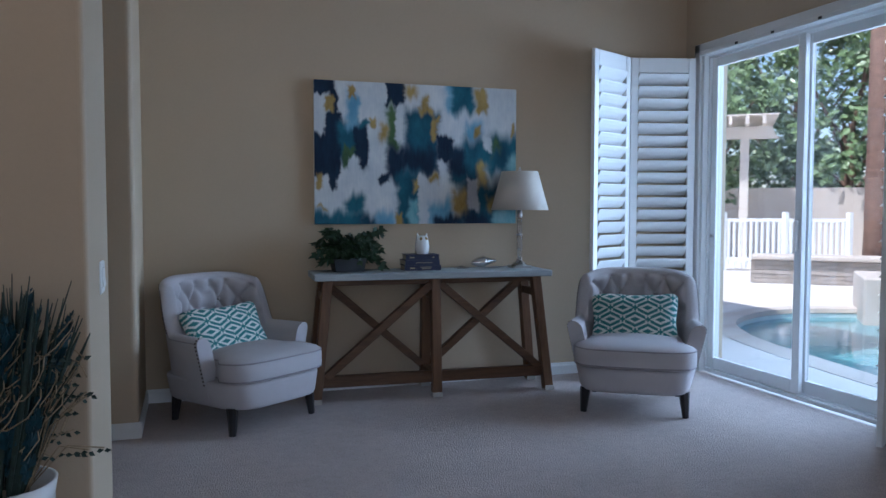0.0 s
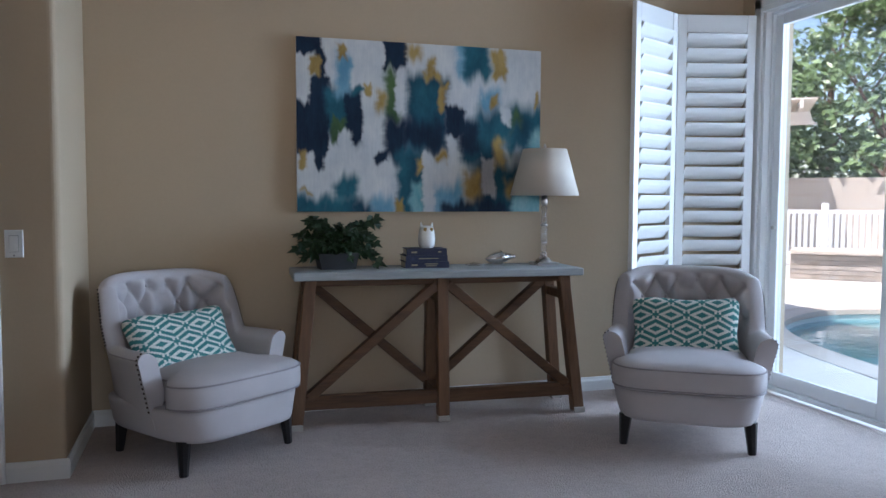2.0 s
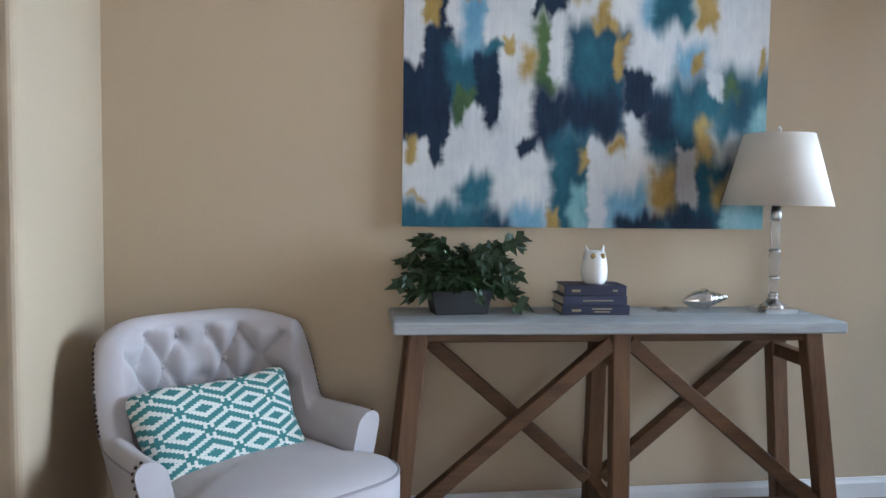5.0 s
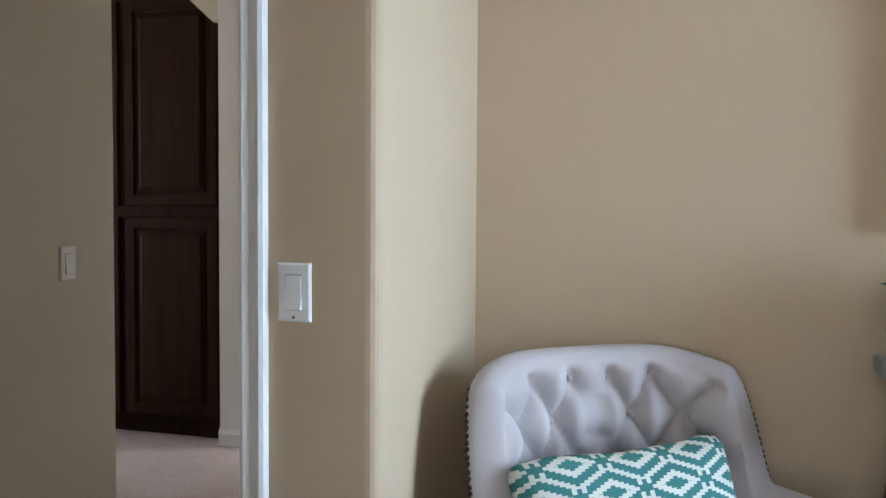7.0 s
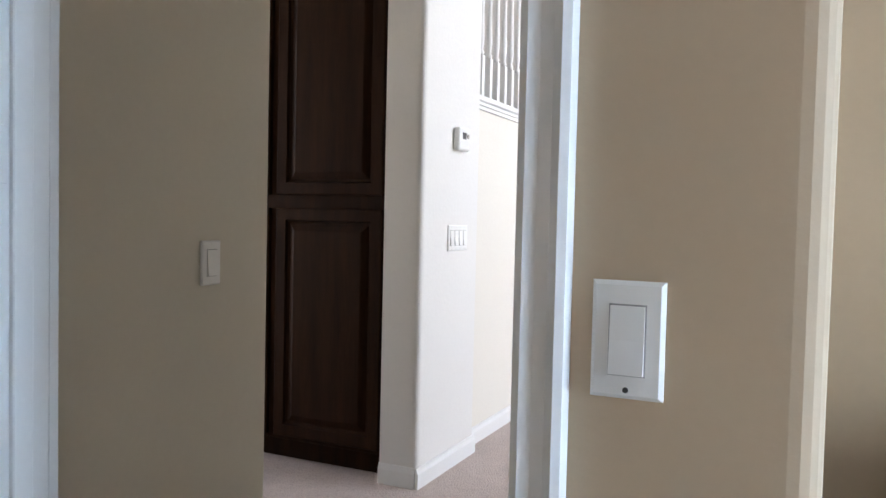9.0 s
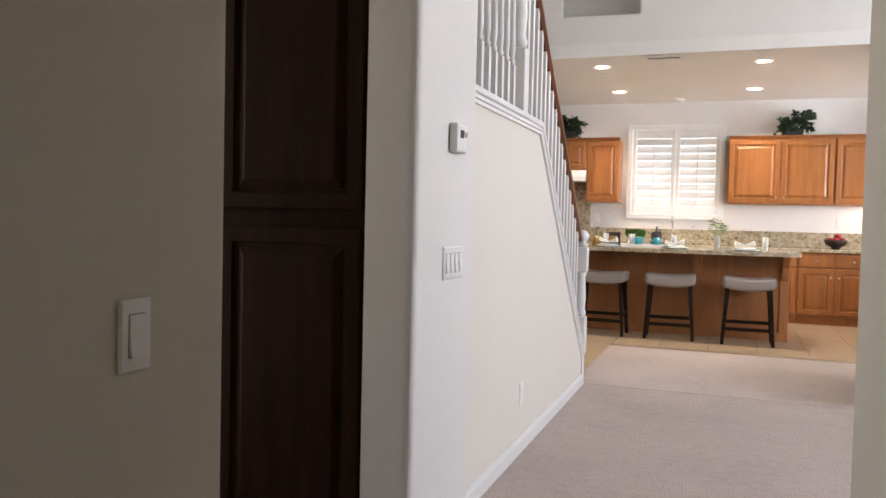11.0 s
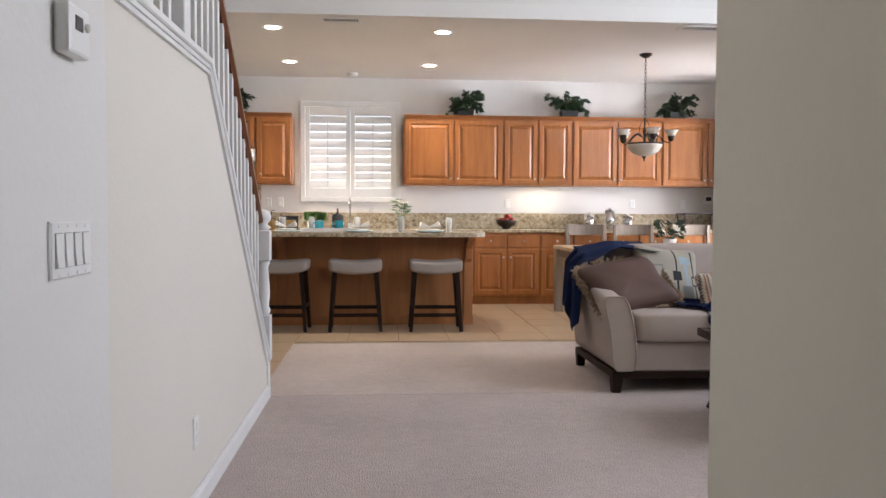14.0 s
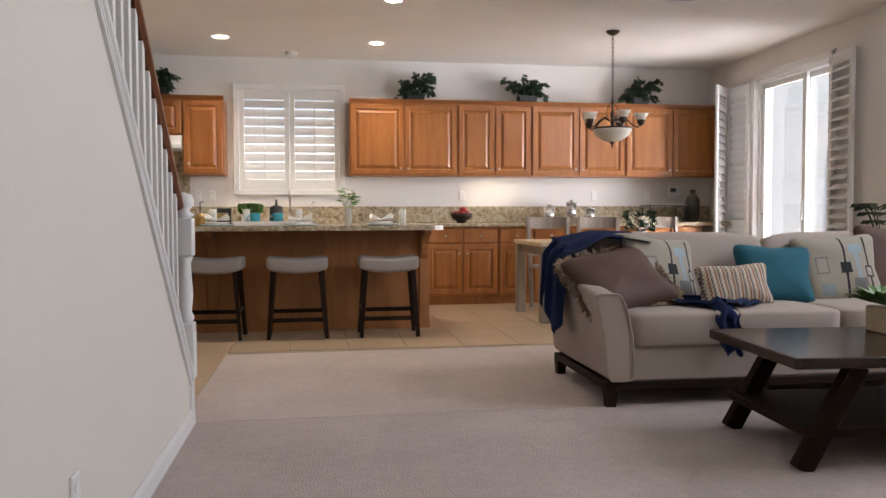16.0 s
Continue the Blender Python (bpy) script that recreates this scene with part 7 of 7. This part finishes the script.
def broad_tree(x, y, h, r, seed, trunk=True):
    rng = random.Random(seed)
    t = thing("garden_tree", pose(x, y, -0.05), "tall leafy green tree behind the garden wall", "tree", "garden trees")
    tb = bmesh.new()
    rod(tb, (0, 0, 0), (0.1, 0, h * 0.5), 0.16, 0.09, 10)
    limbs = []
    for k in range(9):
        a = k * 2.4
        p0, p1 = Vector((0.06, 0, h * (0.22 + 0.03 * k))), Vector((r * 0.7 * math.cos(a), r * 0.7 * math.sin(a), h * (0.42 + 0.055 * k)))
        rod(tb, p0, p1, 0.06, 0.02, 6)
        limbs.append(p1)
    part("trunk", tb, BARK, t)
    cr = bmesh.new()
    for k in range(150):
        a, b = rng.uniform(0, 6.28), rng.uniform(-1, 1)
        q = r * (1 - b * b) ** 0.5 * rng.uniform(0.45, 1.1)
        c = Vector((q * math.cos(a), q * math.sin(a), h * 0.56 + b * h * 0.45))
        s = rng.uniform(0.25, 0.5)
        for j in range(40):
            d = Vector((rng.gauss(0, 1), rng.gauss(0, 1), rng.gauss(0, 0.8)))
            leaf_shape(cr, c + d * s * 0.55, Vector((rng.uniform(-1, 1), rng.uniform(-1, 1), rng.uniform(-0.8, 0.8))), Vector((rng.uniform(-1, 1), -1, 1)), rng.uniform(0.16, 0.32), False)
    part("crown", cr, TREE_LEAF, t, "dense uneven green crown")


for k, (x, y, h, r) in enumerate(((12.2, 21.6, 7.0, 2.0), (15.2, 19.8, 6.4, 2.1), (18.3, 17.6, 7.2, 2.3), (20.6, 15.4, 6.6, 2.2), (23.5, 13.6, 7.0, 2.3), (14.0, 24.0, 9.5, 2.8), (19.5, 21.0, 9.5, 3.0), (25.0, 17.0, 9.5, 3.0))):
    broad_tree(x, y, h, r, 40 + k)
plm = thing("palm_tree", pose(15.4, 13.9, -0.05), "rough brown palm trunk beyond the pool", "tree")
part("trunk", lathe([(0.26, 0.0), (0.24, 1.0), (0.25, 1.05), (0.22, 3.0), (0.23, 3.05), (0.2, 6.5)], 14), BARK, plm)
setting("wall_house_wing", box(6.9, 7.1, 15.6, 24.0, -0.05, 4.2), surf("pale_stucco", (0.30, 0.33, 0.345), 0.9, 0.05, 1.0, 30, 0.3), "pale stucco wing of the house outside the dining door", "house wall")
